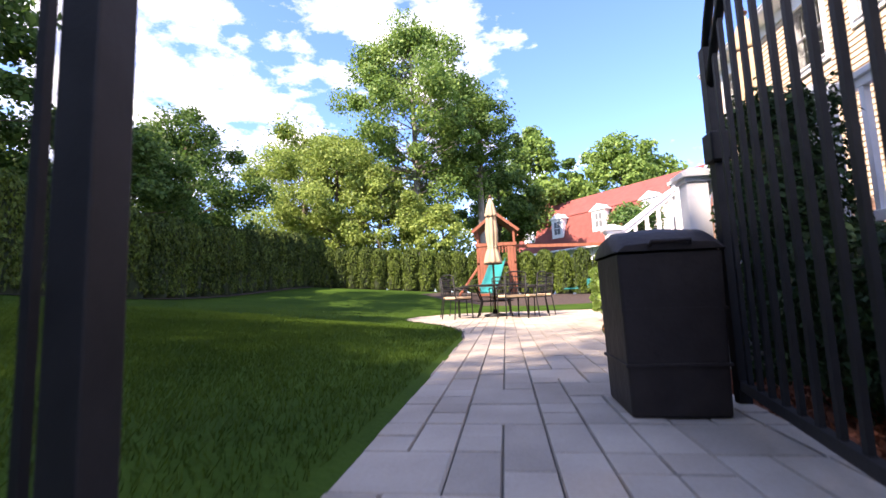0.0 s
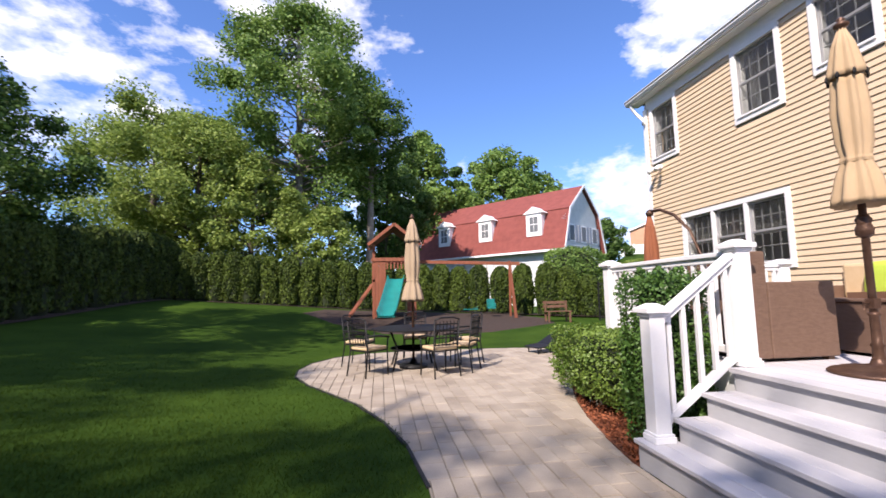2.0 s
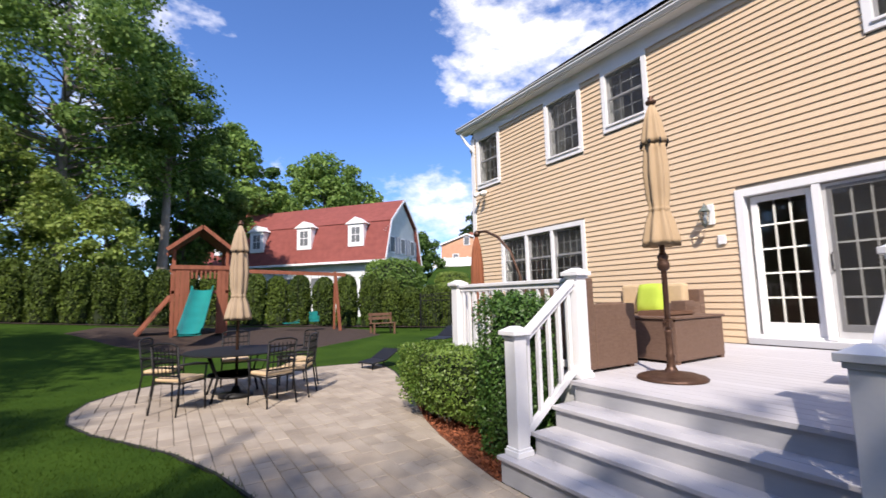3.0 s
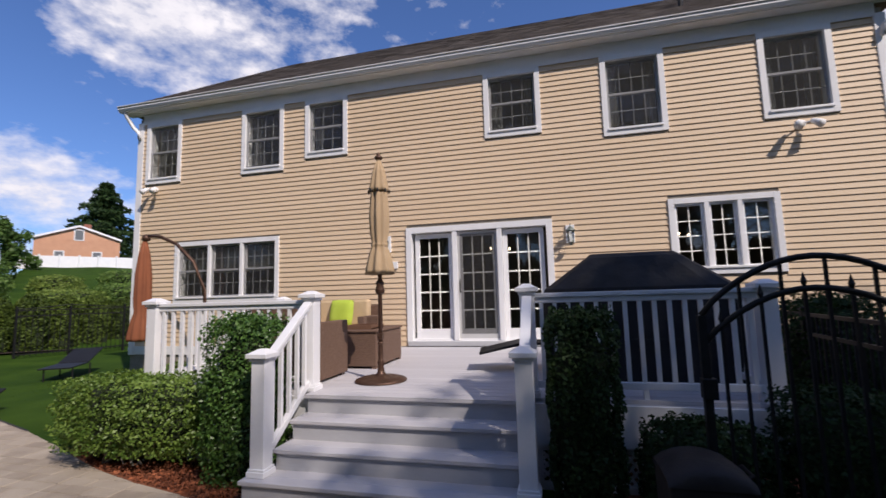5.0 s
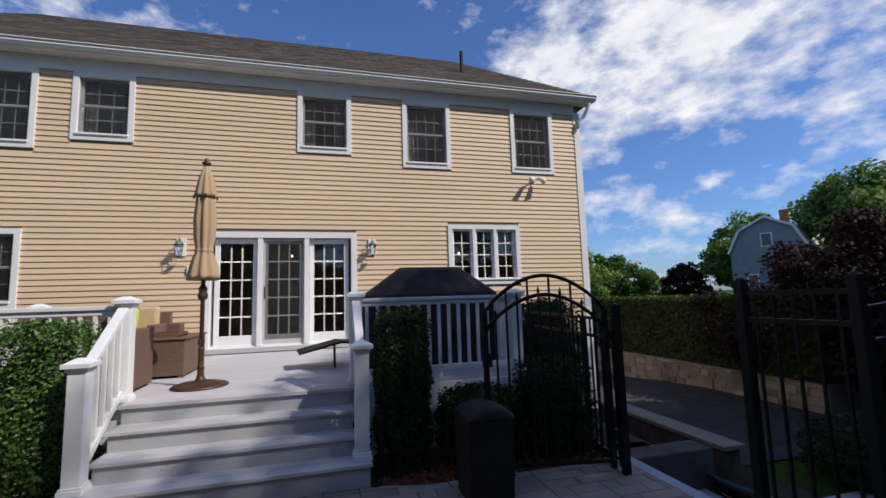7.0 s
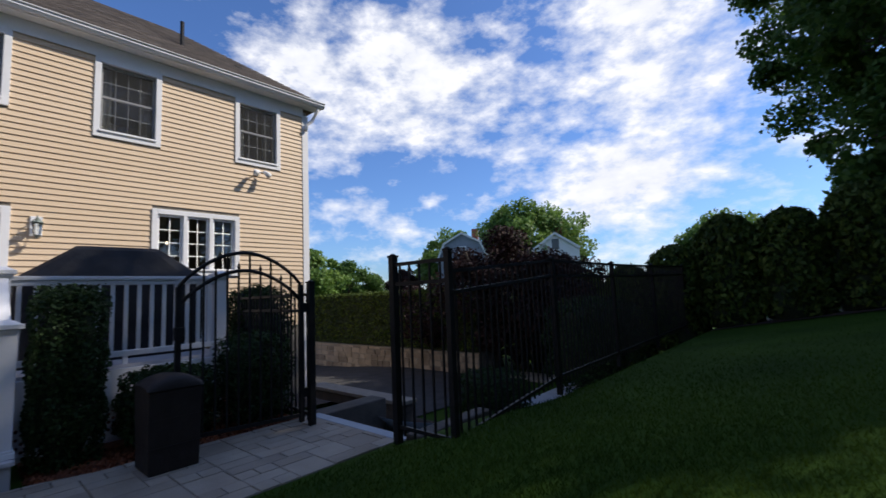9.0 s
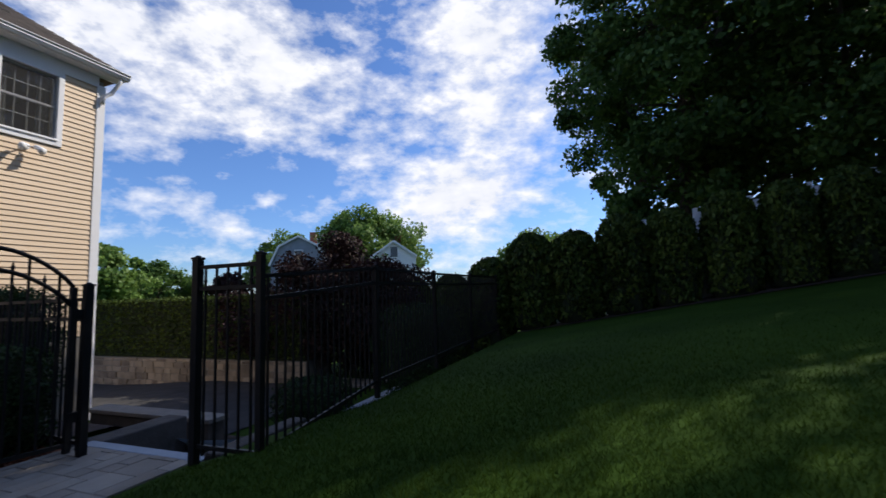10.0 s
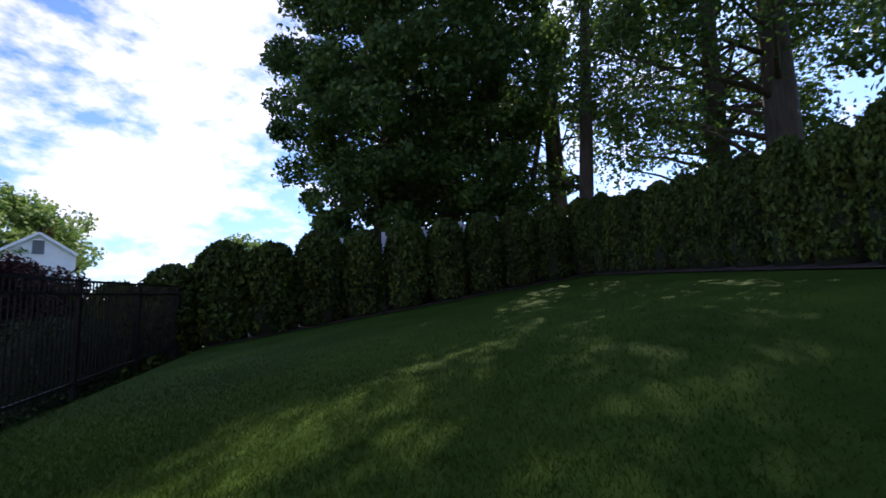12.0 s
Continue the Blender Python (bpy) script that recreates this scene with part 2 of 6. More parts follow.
LEAF = material("leaf", (0.075, 0.150, 0.030), (0.230, 0.345, 0.075), 0.5, 0.55, 0, 30, island=0.9, translucent=0.38, spec=0.3)
LEAF_YELLOW = material("leaf_yellow_green", (0.110, 0.180, 0.030), (0.300, 0.380, 0.085), 0.5, 0.55, 0, 30, island=0.9, translucent=0.38, spec=0.3)
LEAF_DARK = material("leaf_dark", (0.036, 0.088, 0.018), (0.120, 0.205, 0.042), 0.5, 0.55, 0, 30, island=0.9, translucent=0.42, spec=0.3)
LEAF_PURPLE = material("leaf_purple", (0.018, 0.010, 0.009), (0.045, 0.020, 0.018), 0.5, 0.7, 0, 30, island=0.9, translucent=0.15, spec=0.2)
NEEDLE = material("arborvitae_spray", (0.014, 0.032, 0.004), (0.098, 0.146, 0.019), 1.2, 0.65, 0, 30, island=0.7, vary=0.3, translucent=0.10, spec=0.25)
# solid inside hedges and shrubs; the inner shade is put into its dark colour
CORE = material("inner_shade_core", (0.010, 0.018, 0.005), (0.022, 0.034, 0.010), 8, 0.95, 0.8)
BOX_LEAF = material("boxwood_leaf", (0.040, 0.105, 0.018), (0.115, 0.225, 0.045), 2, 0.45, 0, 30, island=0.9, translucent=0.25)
HEDGE_LEAF = material("yellow_hedge_leaf", (0.070, 0.140, 0.018), (0.20, 0.300, 0.055), 2, 0.5, 0, 30, island=0.9, translucent=0.3)
COPPER = material("verdigris_lantern", (0.10, 0.13, 0.12), (0.20, 0.24, 0.22), 12, 0.5, 0.2, 60, metal=0.4)
LAMP_GLASS = glass_material("lantern_glass")
RUBBER = material("black_rubber", (0.010, 0.010, 0.010), (0.022, 0.022, 0.022), 10, 0.8, 0.2)
# yew green darkened for the shade by the gate; dark conifers reuse it
SHADED_YEW_LEAF = material("yew_needle_shade_dark", (0.012, 0.032, 0.009), (0.040, 0.075, 0.020), 2, 0.6, 0, 30, island=0.9, translucent=0.15, spec=0.2)
DOOR_GREY = material("grey_door_paint", (0.46, 0.46, 0.46), (0.56, 0.56, 0.55), 3, 0.5, 0.03, 50)
GRILLE = material("grey_grille", (0.34, 0.35, 0.37), (0.44, 0.45, 0.47), 5, 0.5)


# ---- mesh helpers ----
class Shape:
    """Vertices and faces gathered piece by piece."""

    def __init__(self):
        self.v, self.f = [], []

    def add(self, verts, faces):
        k = len(self.v)
        self.v += [tuple(p) for p in verts]
        self.f += [tuple(i + k for i in q) for q in faces]
        return self

    def box(self, x0, x1, y0, y1, z0, z1):
        v = [(x, y, z) for z in (z0, z1) for x, y in ((x0, y0), (x1, y0), (x1, y1), (x0, y1))]
        return self.add(v, [(3, 2, 1, 0), (4, 5, 6, 7), (0, 1, 5, 4), (1, 2, 6, 5), (2, 3, 7, 6), (3, 0, 4, 7)])

    def slab(self, m, sx, sy, sz):
        """A box of that size about the origin of the matrix m."""
        v = [m @ Vector((x * sx / 2, y * sy / 2, z * sz / 2)) for z in (-1, 1) for x, y in ((-1, -1), (1, -1), (1, 1), (-1, 1))]
        return self.add(v, [(3, 2, 1, 0), (4, 5, 6, 7), (0, 1, 5, 4), (1, 2, 6, 5), (2, 3, 7, 6), (3, 0, 4, 7)])

    def beam(self, a, b, w, h):
        """A bar from a to b, w across and h high."""
        a, b = Vector(a), Vector(b)
        d = (b - a).normalized()
        side = d.cross(Vector((0, 0, 1)))
        side = side.normalized() if side.length > 1e-4 else Vector((1, 0, 0))
        up = side.cross(d)
        v = [p + side * sx * w / 2 + up * sz * h / 2 for p in (a, b) for sx, sz in ((-1, -1), (1, -1), (1, 1), (-1, 1))]
        return self.add(v, [(0, 1, 2, 3), (7, 6, 5, 4), (0, 4, 5, 1), (1, 5, 6, 2), (2, 6, 7, 3), (3, 7, 4, 0)])

    def tube(self, pts, radii, n=8):
        """A round bar through the points."""
        pts = [Vector(p) for p in pts]
        if isinstance(radii, (int, float)):
            radii = [radii] * len(pts)
        rings = []
        for i, p in enumerate(pts):
            d = (pts[min(i + 1, len(pts) - 1)] - pts[max(i - 1, 0)]).normalized()
            ref = Vector((0, 0, 1)) if abs(d.z) < 0.9 else Vector((1, 0, 0))
            s = d.cross(ref).normalized()
            u = s.cross(d)
            rings += [p + (s * math.cos(2 * math.pi * k / n) + u * math.sin(2 * math.pi * k / n)) * radii[i] for k in range(n)]
        f = [(i * n + k, i * n + (k + 1) % n, (i + 1) * n + (k + 1) % n, (i + 1) * n + k) for i in range(len(pts) - 1) for k in range(n)]
        f += [tuple(range(n))[::-1], tuple((len(pts) - 1) * n + k for k in range(n))]
        return self.add(rings, f)

    def lathe(self, profile, c=(0, 0, 0), n=20, wave=0.0, waves=8, phase=0.0):
        """A turned shape from (radius, height) pairs; wave: folds round it."""
        v = []
        for r, z in profile:
            for k in range(n):
                a = 2 * math.pi * k / n
                q = r * (1 + wave * math.sin(waves * a + phase))
                v.append((c[0] + q * math.cos(a), c[1] + q * math.sin(a), c[2] + z))
        f = [(i * n + k, i * n + (k + 1) % n, (i + 1) * n + (k + 1) % n, (i + 1) * n + k) for i in range(len(profile) - 1) for k in range(n)]
        f += [tuple(range(n))[::-1], tuple((len(profile) - 1) * n + k for k in range(n))]
        return self.add(v, f)

    def prism(self, poly, z0, z1):
        n = len(poly)
        v = [(x, y, z0) for x, y in poly] + [(x, y, z1) for x, y in poly]
        f = [tuple(range(n))[::-1], tuple(range(n, 2 * n))] + [(k, (k + 1) % n, n + (k + 1) % n, n + k) for k in range(n)]
        return self.add(v, f)

    def grid(self, rows):
        """A sheet through rows of points."""
        n = len(rows[0])
        return self.add([p for r in rows for p in r], [(i * n + k, i * n + k + 1, (i + 1) * n + k + 1, (i + 1) * n + k)
                                                       for i in range(len(rows) - 1) for k in range(n - 1)])

    def mesh(self, name, origin=(0, 0, 0), smooth=False):
        me = bpy.data.meshes.new(name)
        o = Vector(origin)
        me.from_pydata([tuple(Vector(p) - o) for p in self.v] if o.length else self.v, [], self.f)
        if smooth:
            me.polygons.foreach_set("use_smooth", [True] * len(me.polygons))
        me.update()
        return me


ORIGIN = {}


def thing(name, label, category, at=(0, 0, 0), group=""):
    ob = new(name)
    ob.empty_display_size = 0.2
    ob.location = at
    ORIGIN[ob.name] = Vector(at)
    return tagged(ob, label, category, group)


def part(name, shape, mat, parent=None, label="", bevel=0.0, smooth=False):
    """Links a shape (in world places) as one mesh object under a thing or a part."""
    o = ORIGIN[parent.name] if parent else Vector((0, 0, 0))
    me = shape.mesh(name, o, smooth) if isinstance(shape, Shape) else shape
    me.materials.append(mat)
    ob = new(name, me)
    if parent:
        ob.parent = parent
        ORIGIN[ob.name] = o
    if bevel:
        b = ob.modifiers.new("edge", "BEVEL")
        b.width, b.segments, b.limit_method = bevel, 2, "ANGLE"
    if label:
        tagged(ob, label)
    return ob


def structure(name, shape, mat, label, bevel=0.0, smooth=False):
    ob = part(name, shape, mat, None, "", bevel, smooth)
    ORIGIN[ob.name] = Vector((0, 0, 0))
    return tagged(ob, label, name.split("_")[0], "", "structure")


def fast_mesh(name, v, quads):
    """A mesh from arrays of vertices and of four-cornered faces."""
    me = bpy.data.meshes.new(name)
    k = len(quads[0])
    me.vertices.add(len(v))
    me.vertices.foreach_set("co", np.asarray(v, dtype=np.float32).ravel())
    me.loops.add(quads.size)
    me.loops.foreach_set("vertex_index", quads.astype(np.int32).ravel())
    me.polygons.add(len(quads))
    me.polygons.foreach_set("loop_start", np.arange(0, quads.size, k, dtype=np.int32))
    me.update(calc_edges=True)
    me.validate()
    return me


def leaves(name, centres, length, width, rng, outward=None, up=0.3):
    """One mesh of small kite-shaped leaves at the given centres."""
    n = len(centres)
    nrm = rng.normal(size=(n, 3))
    if outward is not None:
        nrm = nrm * 0.75 + outward * 0.8
    nrm[:, 2] += up
    nrm /= np.linalg.norm(nrm, axis=1, keepdims=True) + 1e-9
    d = np.cross(nrm, rng.normal(size=(n, 3)))
    d /= np.linalg.norm(d, axis=1, keepdims=True) + 1e-9
    s = np.cross(nrm, d)
    k = rng.uniform(0.65, 1.35, size=(n, 1))
    L, W = length * k, width * k
    base, tip = centres - d * L * 0.5, centres + d * L * 0.5
    mid = centres - d * L * 0.05 + nrm * L * 0.12
    v = np.stack([base, mid + s * W * 0.5, tip, mid - s * W * 0.5], axis=1).reshape(-1, 3)
    return fast_mesh(name, v, np.arange(n * 4).reshape(-1, 4))


# ---- ground ----
def ease(a):
    a = max(0.0, min(1.0, a))
    return a * a * (3 - 2 * a)


def height(x, y):
    """The lie of the land: level at the patio, up to the west and a little to the north, down outside the gate."""
    a = float(np.interp(y, [-9, 0, 5, 12, 27], [1.62, 1.42, 1.05, 0.78, 0.80]))
    rim = -0.95 - 1.95 * ease((y - 5.2) / 4) * (1 - ease((y - 13) / 4))
    u = max(0.0, rim - x)
    h = a * min(u / (11.25 + rim), 1.15) + 0.10 * ease(u / 0.6) * ease((2.2 - y) / 2)
    h += 0.52 * ease((y - 13) / 11) * max(0.0, min(1.0, (12.5 - x) / 13.0))
    h -= 0.95 * ease((0.25 - y) / 1.7) * ease((x + 2.1) / 2.6)
    h -= 0.75 * ease((x - 6) / 5.0) * ease((-1 - y) / 3.0) * 0.4
    return h


PATIO = [(-0.87, 0.62), (0.62, 0.62), (0.62, 1.6), (0.64, 2.6), (0.74, 3.0), (0.74, 5.55), (0.83, 6.1), (0.98, 6.8), (1.18, 7.5), (1.45, 8.2),
         (1.75, 8.95), (2.1, 9.9), (2.45, 11.0), (2.62, 12.0), (2.62, 12.45), (1.9, 12.62), (0.8, 12.72), (-0.5, 12.72), (-1.35, 12.58), (-2.0, 12.1),
         (-2.38, 11.4), (-2.5, 10.6), (-2.42, 9.95), (-2.1, 9.2), (-1.72, 8.55), (-1.35, 7.85), (-1.08, 7.05), (-0.93, 6.3), (-0.87, 5.4)]
PATIO = [(px - 0.21 * ease((py - 4.5) / 5) * (px < 0), py) for px, py in PATIO]


def inside(x, y, poly):
    hit = False
    for (x0, y0), (x1, y1) in zip(poly, poly[1:] + poly[:1]):
        if (y0 > y) != (y1 > y) and x < x0 + (y - y0) / (y1 - y0) * (x1 - x0):
            hit = not hit
    return hit


def spread(lo, hi, step, far):
    a = list(np.arange(lo, hi + 1e-6, step))
    d, out = step, []
    while a[-1] < far:
        d *= 1.6
        a.append(a[-1] + d)
    d = step
    while a[0] > -far:
        d *= 1.6
        a.insert(0, a[0] - d)
    return a


gx, gy = spread(-14, 8, 0.2, 900), spread(-12, 28, 0.2, 900)
ground = Shape()


def ground_z(x, y):
    if -3 < x < 6.5 and -1.2 < y < 13.5 and (inside(x, y, PATIO) or (x > 0.6 and y < 8.6) or (-1.0 < x < 0.8 and -0.7 < y < 0.65)):
        return -0.60 if -1.0 < x < 0.8 and -0.7 < y < 0.6 else min(height(x, y) - 0.02, -0.024)
    return height(x, y)


ground.grid([[(x, y, ground_z(x, y)) for x in gx] for y in gy])
structure("ground", ground, LAWN, "mown green lawn rising gently to tall hedges", smooth=True)

# grass blades where the walk passes nearest
rng = np.random.default_rng(5)
bx = np.concatenate([rng.normal(-3.6, 1.9, 120000), rng.normal(-3.0, 3.4, 110000)])
by = np.concatenate([rng.normal(2.6, 2.2, 120000), rng.normal(5.0, 4.5, 110000)])
keep = [k for k in range(len(bx)) if not inside(bx[k] - 0.03, by[k], PATIO) and (bx[k] < -1.62 or (bx[k] < -0.95 and by[k] > 0.75) or by[k] > 12.75)]
bx, by = bx[keep], by[keep]
bz = np.array([height(x, y) for x, y in zip(bx, by)])
hh = rng.uniform(0.018, 0.042, len(bx))
ang = rng.uniform(0, 6.283, len(bx))
wx, wy = np.cos(ang) * 0.0038, np.sin(ang) * 0.0038
tip = rng.normal(0, 0.018, (len(bx), 2))
gv = np.stack([np.stack([bx - wx, by - wy, bz - 0.005], 1), np.stack([bx + wx, by + wy, bz - 0.005], 1),
               np.stack([bx + tip[:, 0], by + tip[:, 1], bz + hh], 1)], 1).reshape(-1, 3)
grass = part("grass", fast_mesh("grass", gv, np.arange(len(gv)).reshape(-1, 3)), BLADE)
tagged(grass, "short blades of mown green grass beside the paved path", "grass", "", "stuff")

# beds
bed = Shape().prism([(0.6, 0.75), (5.45, 0.75), (5.45, 3.0), (0.7, 3.0), (0.62, 2.2)], -0.3, -0.012)
bed.prism([(0.76, 5.5), (1.6, 5.5), (1.75, 8.6), (1.5, 8.32), (1.2, 7.52), (1.0, 6.82), (0.85, 6.12)], -0.3, -0.008)
structure("ground_mulch_bed", bed, MULCH, "reddish bark mulch bed along the paved path")
rng = np.random.default_rng(9)
cx, cy = rng.uniform(0.7, 1.75, 6000), rng.uniform(5.5, 8.5, 6000)
ok = [k for k in range(len(cx)) if not inside(cx[k] - 0.03, cy[k], PATIO)]
chips = np.stack([cx[ok], cy[ok], rng.uniform(-0.005, 0.018, len(ok))], 1)
cx, cy = rng.uniform(0.62, 1.3, 4000), rng.uniform(0.8, 3.0, 4000)
ok = [k for k in range(len(cx)) if not inside(cx[k] - 0.03, cy[k], PATIO)]
chips = np.concatenate([chips, np.stack([cx[ok], cy[ok], rng.uniform(-0.01, 0.012, len(ok))], 1)])
chip_ob = part("mulch_chips", leaves("mulch_chips", chips, 0.055, 0.022, rng, None, 0.0), CHIP)
tagged(chip_ob, "loose reddish bark chips scattered on the bed", "mulch", "", "stuff")

# threshold slab and steps down outside the gate
steps_out = thing("stone_steps", "pale bluestone steps going down outside the gate", "steps", (-0.15, 0.3, -0.6))
part("tread", Shape().box(-0.93, 0.62, 0.53, 0.66, -0.07, 0.006), BLUESTONE, steps_out, bevel=0.008)
part("tread", Shape().box(-0.93, 0.62, 0.31, 0.56, -0.27, -0.205), BLUESTONE, steps_out, bevel=0.008)
part("tread", Shape().box(-0.93, 0.62, -0.36, 0.34, -0.48, -0.427), BLUESTONE, steps_out, bevel=0.008)
part("riser", Shape().box(-0.92, 0.6, 0.555, 0.64, -0.6, -0.07).box(-0.92, 0.6, 0.335, 0.55, -0.6, -0.27).box(-0.92, 0.6, -0.33, 0.33, -0.8, -0.48), FIELDSTONE, steps_out)

for xa, xb in ((0.62, 0.92), (-1.12, -0.93)):
    part("cheek_wall", Shape().box(xa, xb, -0.5, 0.615, -0.95, -0.03 if xa > 0 else 0.06), DARK_STONE, steps_out, bevel=0.02)

# grassy bank rising behind the back hedge
def bank_z(x, y):
    return 0.45 + 5.9 * ease(((x + 2.5) * 0.58 + (y - 2.9) * 0.81 - 22) / 48)


bank_rows = []
for k in range(31):
    far = 20 + 72 * k / 30
    bank_rows.append([])
    for j in range(25):
        side = -5 + 36 * j / 24
        bxx, byy = -2.5 + 0.58 * far + 0.81 * side, 2.9 + 0.81 * far - 0.58 * side
        drop = 1.0 if 0 < k < 30 and 0 < j < 24 else 0.0
        bank_rows[-1].append((bxx, byy, (bank_z(bxx, byy) + 0.12 * math.sin(bxx * 0.7) * math.sin(byy * 0.6)) * drop - 0.3 * (1 - drop)))
structure("ground_bank", Shape().grid(bank_rows), LAWN, "green bank rising towards a far house", smooth=True)

# dark sheet laid just above the green ground behind the threshold
outer_sheet = Shape().grid([[(x, y, height(x, y) + 0.02) for x in np.linspace(0.93, 5.4, 12)] for y in np.linspace(-2.38, 0.7, 12)])
structure("ground_outer_bed", outer_sheet, DARK_MULCH, "dark ground sheet outside the iron fence", smooth=True)

# playground mulch
pm = [(-4.6, 20.6), (-3.0, 17.8), (-1.4, 16.3), (0.6, 15.4), (2.4, 15.9), (4.0, 17.0), (5.6, 18.2), (6.0, 20.4), (5.0, 22.6), (-1.0, 23.4), (-4.0, 22.8)]
pmesh = Shape()
n = len(pm)
cxm, cym = sum(p[0] for p in pm) / n, sum(p[1] for p in pm) / n
rows = []
for k in np.linspace(0, 1, 9):
    rows.append([(cxm + (px - cxm) * k, cym + (py - cym) * k, height(cxm + (px - cxm) * k, cym + (py - cym) * k) + 0.03 - 0.05 * (k > 0.99)) for px, py in pm + pm[:1]])
pmesh.grid(rows)
structure("ground_play_area", pmesh, DARK_MULCH, "dark bark mulch under the wooden play set", smooth=True)
hedge_bed = Shape()
hedge_bed.grid([[(x - 1.6 * ease((8 - y) / 15), y, height(x - 1.6 * ease((8 - y) / 15), y) + 0.025) for y in np.linspace(-9.2, 25.4, 50)] for x in np.linspace(-12.2, -10.6, 6)])
hedge_bed.grid([[(x, y - 3.0 * ease((x - 1.5) / 6.5) - 0.3 * max(0.0, x - 8), height(x, y) + 0.025) for x in np.linspace(-11, 14, 40)] for y in np.linspace(23.5, 25.4, 4)])
hedge_bed.grid([[(x, y, height(x, y) + 0.025) for x in np.linspace(-14.6, -1.9, 24)] for y in np.linspace(-9.4, -7.7, 4)])
structure("ground_hedge_bed", hedge_bed, DARK_MULCH, "strip of dark mulch under the tall hedges", smooth=True)


# ---- the house ----
HX = 5.50  # face of the sheathing
WINS = [  # y right, y left, z bottom, z top of the outer casing, kind
    (10.96, 11.94, 4.40, 5.85, "hung", 4), (8.32, 9.36, 4.40, 5.85, "hung", 4), (6.84, 7.81, 4.59, 5.85, "hung", 3), (2.97, 4.02, 4.58, 5.85, "hung", 4),
    (0.86, 1.91, 4.37, 5.85, "hung", 4), (-1.61, -0.56, 4.37, 5.85, "hung", 4), (8.40, 11.03, 1.66, 3.00, "triple_hung", 4), (-0.66, 0.98, 1.89, 3.17, "casement", 2)]
DOOR = (2.88, 5.62, 0.80, 2.975)
Y0, Y1 = -2.32, 12.17
openings = [(w[0] + 0.07, w[1] - 0.07, w[2] + 0.07, w[3] - 0.07) for w in WINS] + [(DOOR[0] + 0.08, DOOR[1] - 0.08, DOOR[2], DOOR[3] - 0.08)]
house = thing("house", "two-storey house with tan clapboards and white trim", "house", (8.2, 4.9, -0.3))
wall = Shape()
ys = sorted({Y0, Y1} | {v for o in openings for v in o[:2]})
zs = sorted({-1.4, 6.0} | {v for o in openings for v in o[2:]})
for ya, yb in zip(ys, ys[1:]):
    run = None
    for za, zb in zip(zs, zs[1:]):
        hole = any(o[0] < (ya + yb) / 2 < o[1] and o[2] < (za + zb) / 2 < o[3] for o in openings)
        if not hole:
            wall.box(HX, HX + 0.2, ya, yb, za, zb)
part("wall", wall, MORTAR, house)
part("wall", Shape().box(HX + 0.2, 10.9, Y0, Y0 + 0.2, -1.4, 6.0), SIDING, house)
part("wall", Shape().box(HX + 0.2, 10.9, Y1 - 0.2, Y1, -1.4, 6.0), SIDING, house)
part("wall", Shape().box(10.7, 10.9, Y0 + 0.2, Y1 - 0.2, -1.4, 6.0), SIDING, house)
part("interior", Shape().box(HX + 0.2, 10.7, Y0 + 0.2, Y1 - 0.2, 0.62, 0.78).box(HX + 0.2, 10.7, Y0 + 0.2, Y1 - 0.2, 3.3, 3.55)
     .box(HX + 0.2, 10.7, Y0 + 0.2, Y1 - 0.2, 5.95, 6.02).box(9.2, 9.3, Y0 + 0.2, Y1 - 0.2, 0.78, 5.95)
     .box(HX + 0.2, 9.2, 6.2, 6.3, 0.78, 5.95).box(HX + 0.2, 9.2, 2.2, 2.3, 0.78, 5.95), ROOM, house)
# corner boards, frieze, soffit, water table
part("corner_board", Shape().box(HX - 0.035, HX + 0.12, Y1 - 0.13, Y1 + 0.03, 0.55, 5.9), WHITE, house, bevel=0.004)
part("corner_board", Shape().box(HX - 0.035, HX + 0.1, Y0 - 0.03, Y0 + 0.13, -0.9, 5.9), WHITE, house, bevel=0.004)
part("frieze", Shape().box(HX - 0.03, HX + 0.05, Y0 + 0.1, Y1 - 0.1, 5.852, 6.092), WHITE, house)
part("soffit", Shape().box(5.24, 5.53, Y0 - 0.30, Y1 + 0.30, 6.095, 6.12), WHITE, house)
part("skirt_board", Shape().box(HX - 0.035, HX + 0.05, 7.45, Y1 - 0.1, 0.56, 0.74), WHITE, house)
gut = Shape()
prof = [(0.0, 0.0), (-0.07, 0.005), (-0.105, 0.06), (-0.105, 0.10), (-0.125, 0.115), (-0.125, 0.128), (-0.0, 0.128)]
gut.add([(5.28 + a, y, 6.108 + b) for y in (Y0 - 0.34, Y1 + 0.34) for a, b in prof], [(k, k + 1, 7 + k + 1, 7 + k) for k in range(6)] + [tuple(range(7)), tuple(range(13, 6, -1))])
part("gutter", gut, WHITE, house, "white metal gutter")
for ye, s in ((Y1, 1), (Y0, -1)):
    part("downspout", Shape().tube([(5.27, ye + 0.20 * s, 6.13), (5.28, ye + 0.19 * s, 6.03), (5.40, ye + 0.10 * s, 5.78), (5.42, ye - 0.03 * s, 5.66), (5.42, ye - 0.06 * s, 5.5)], 0.042, 8), WHITE, house, smooth=True)
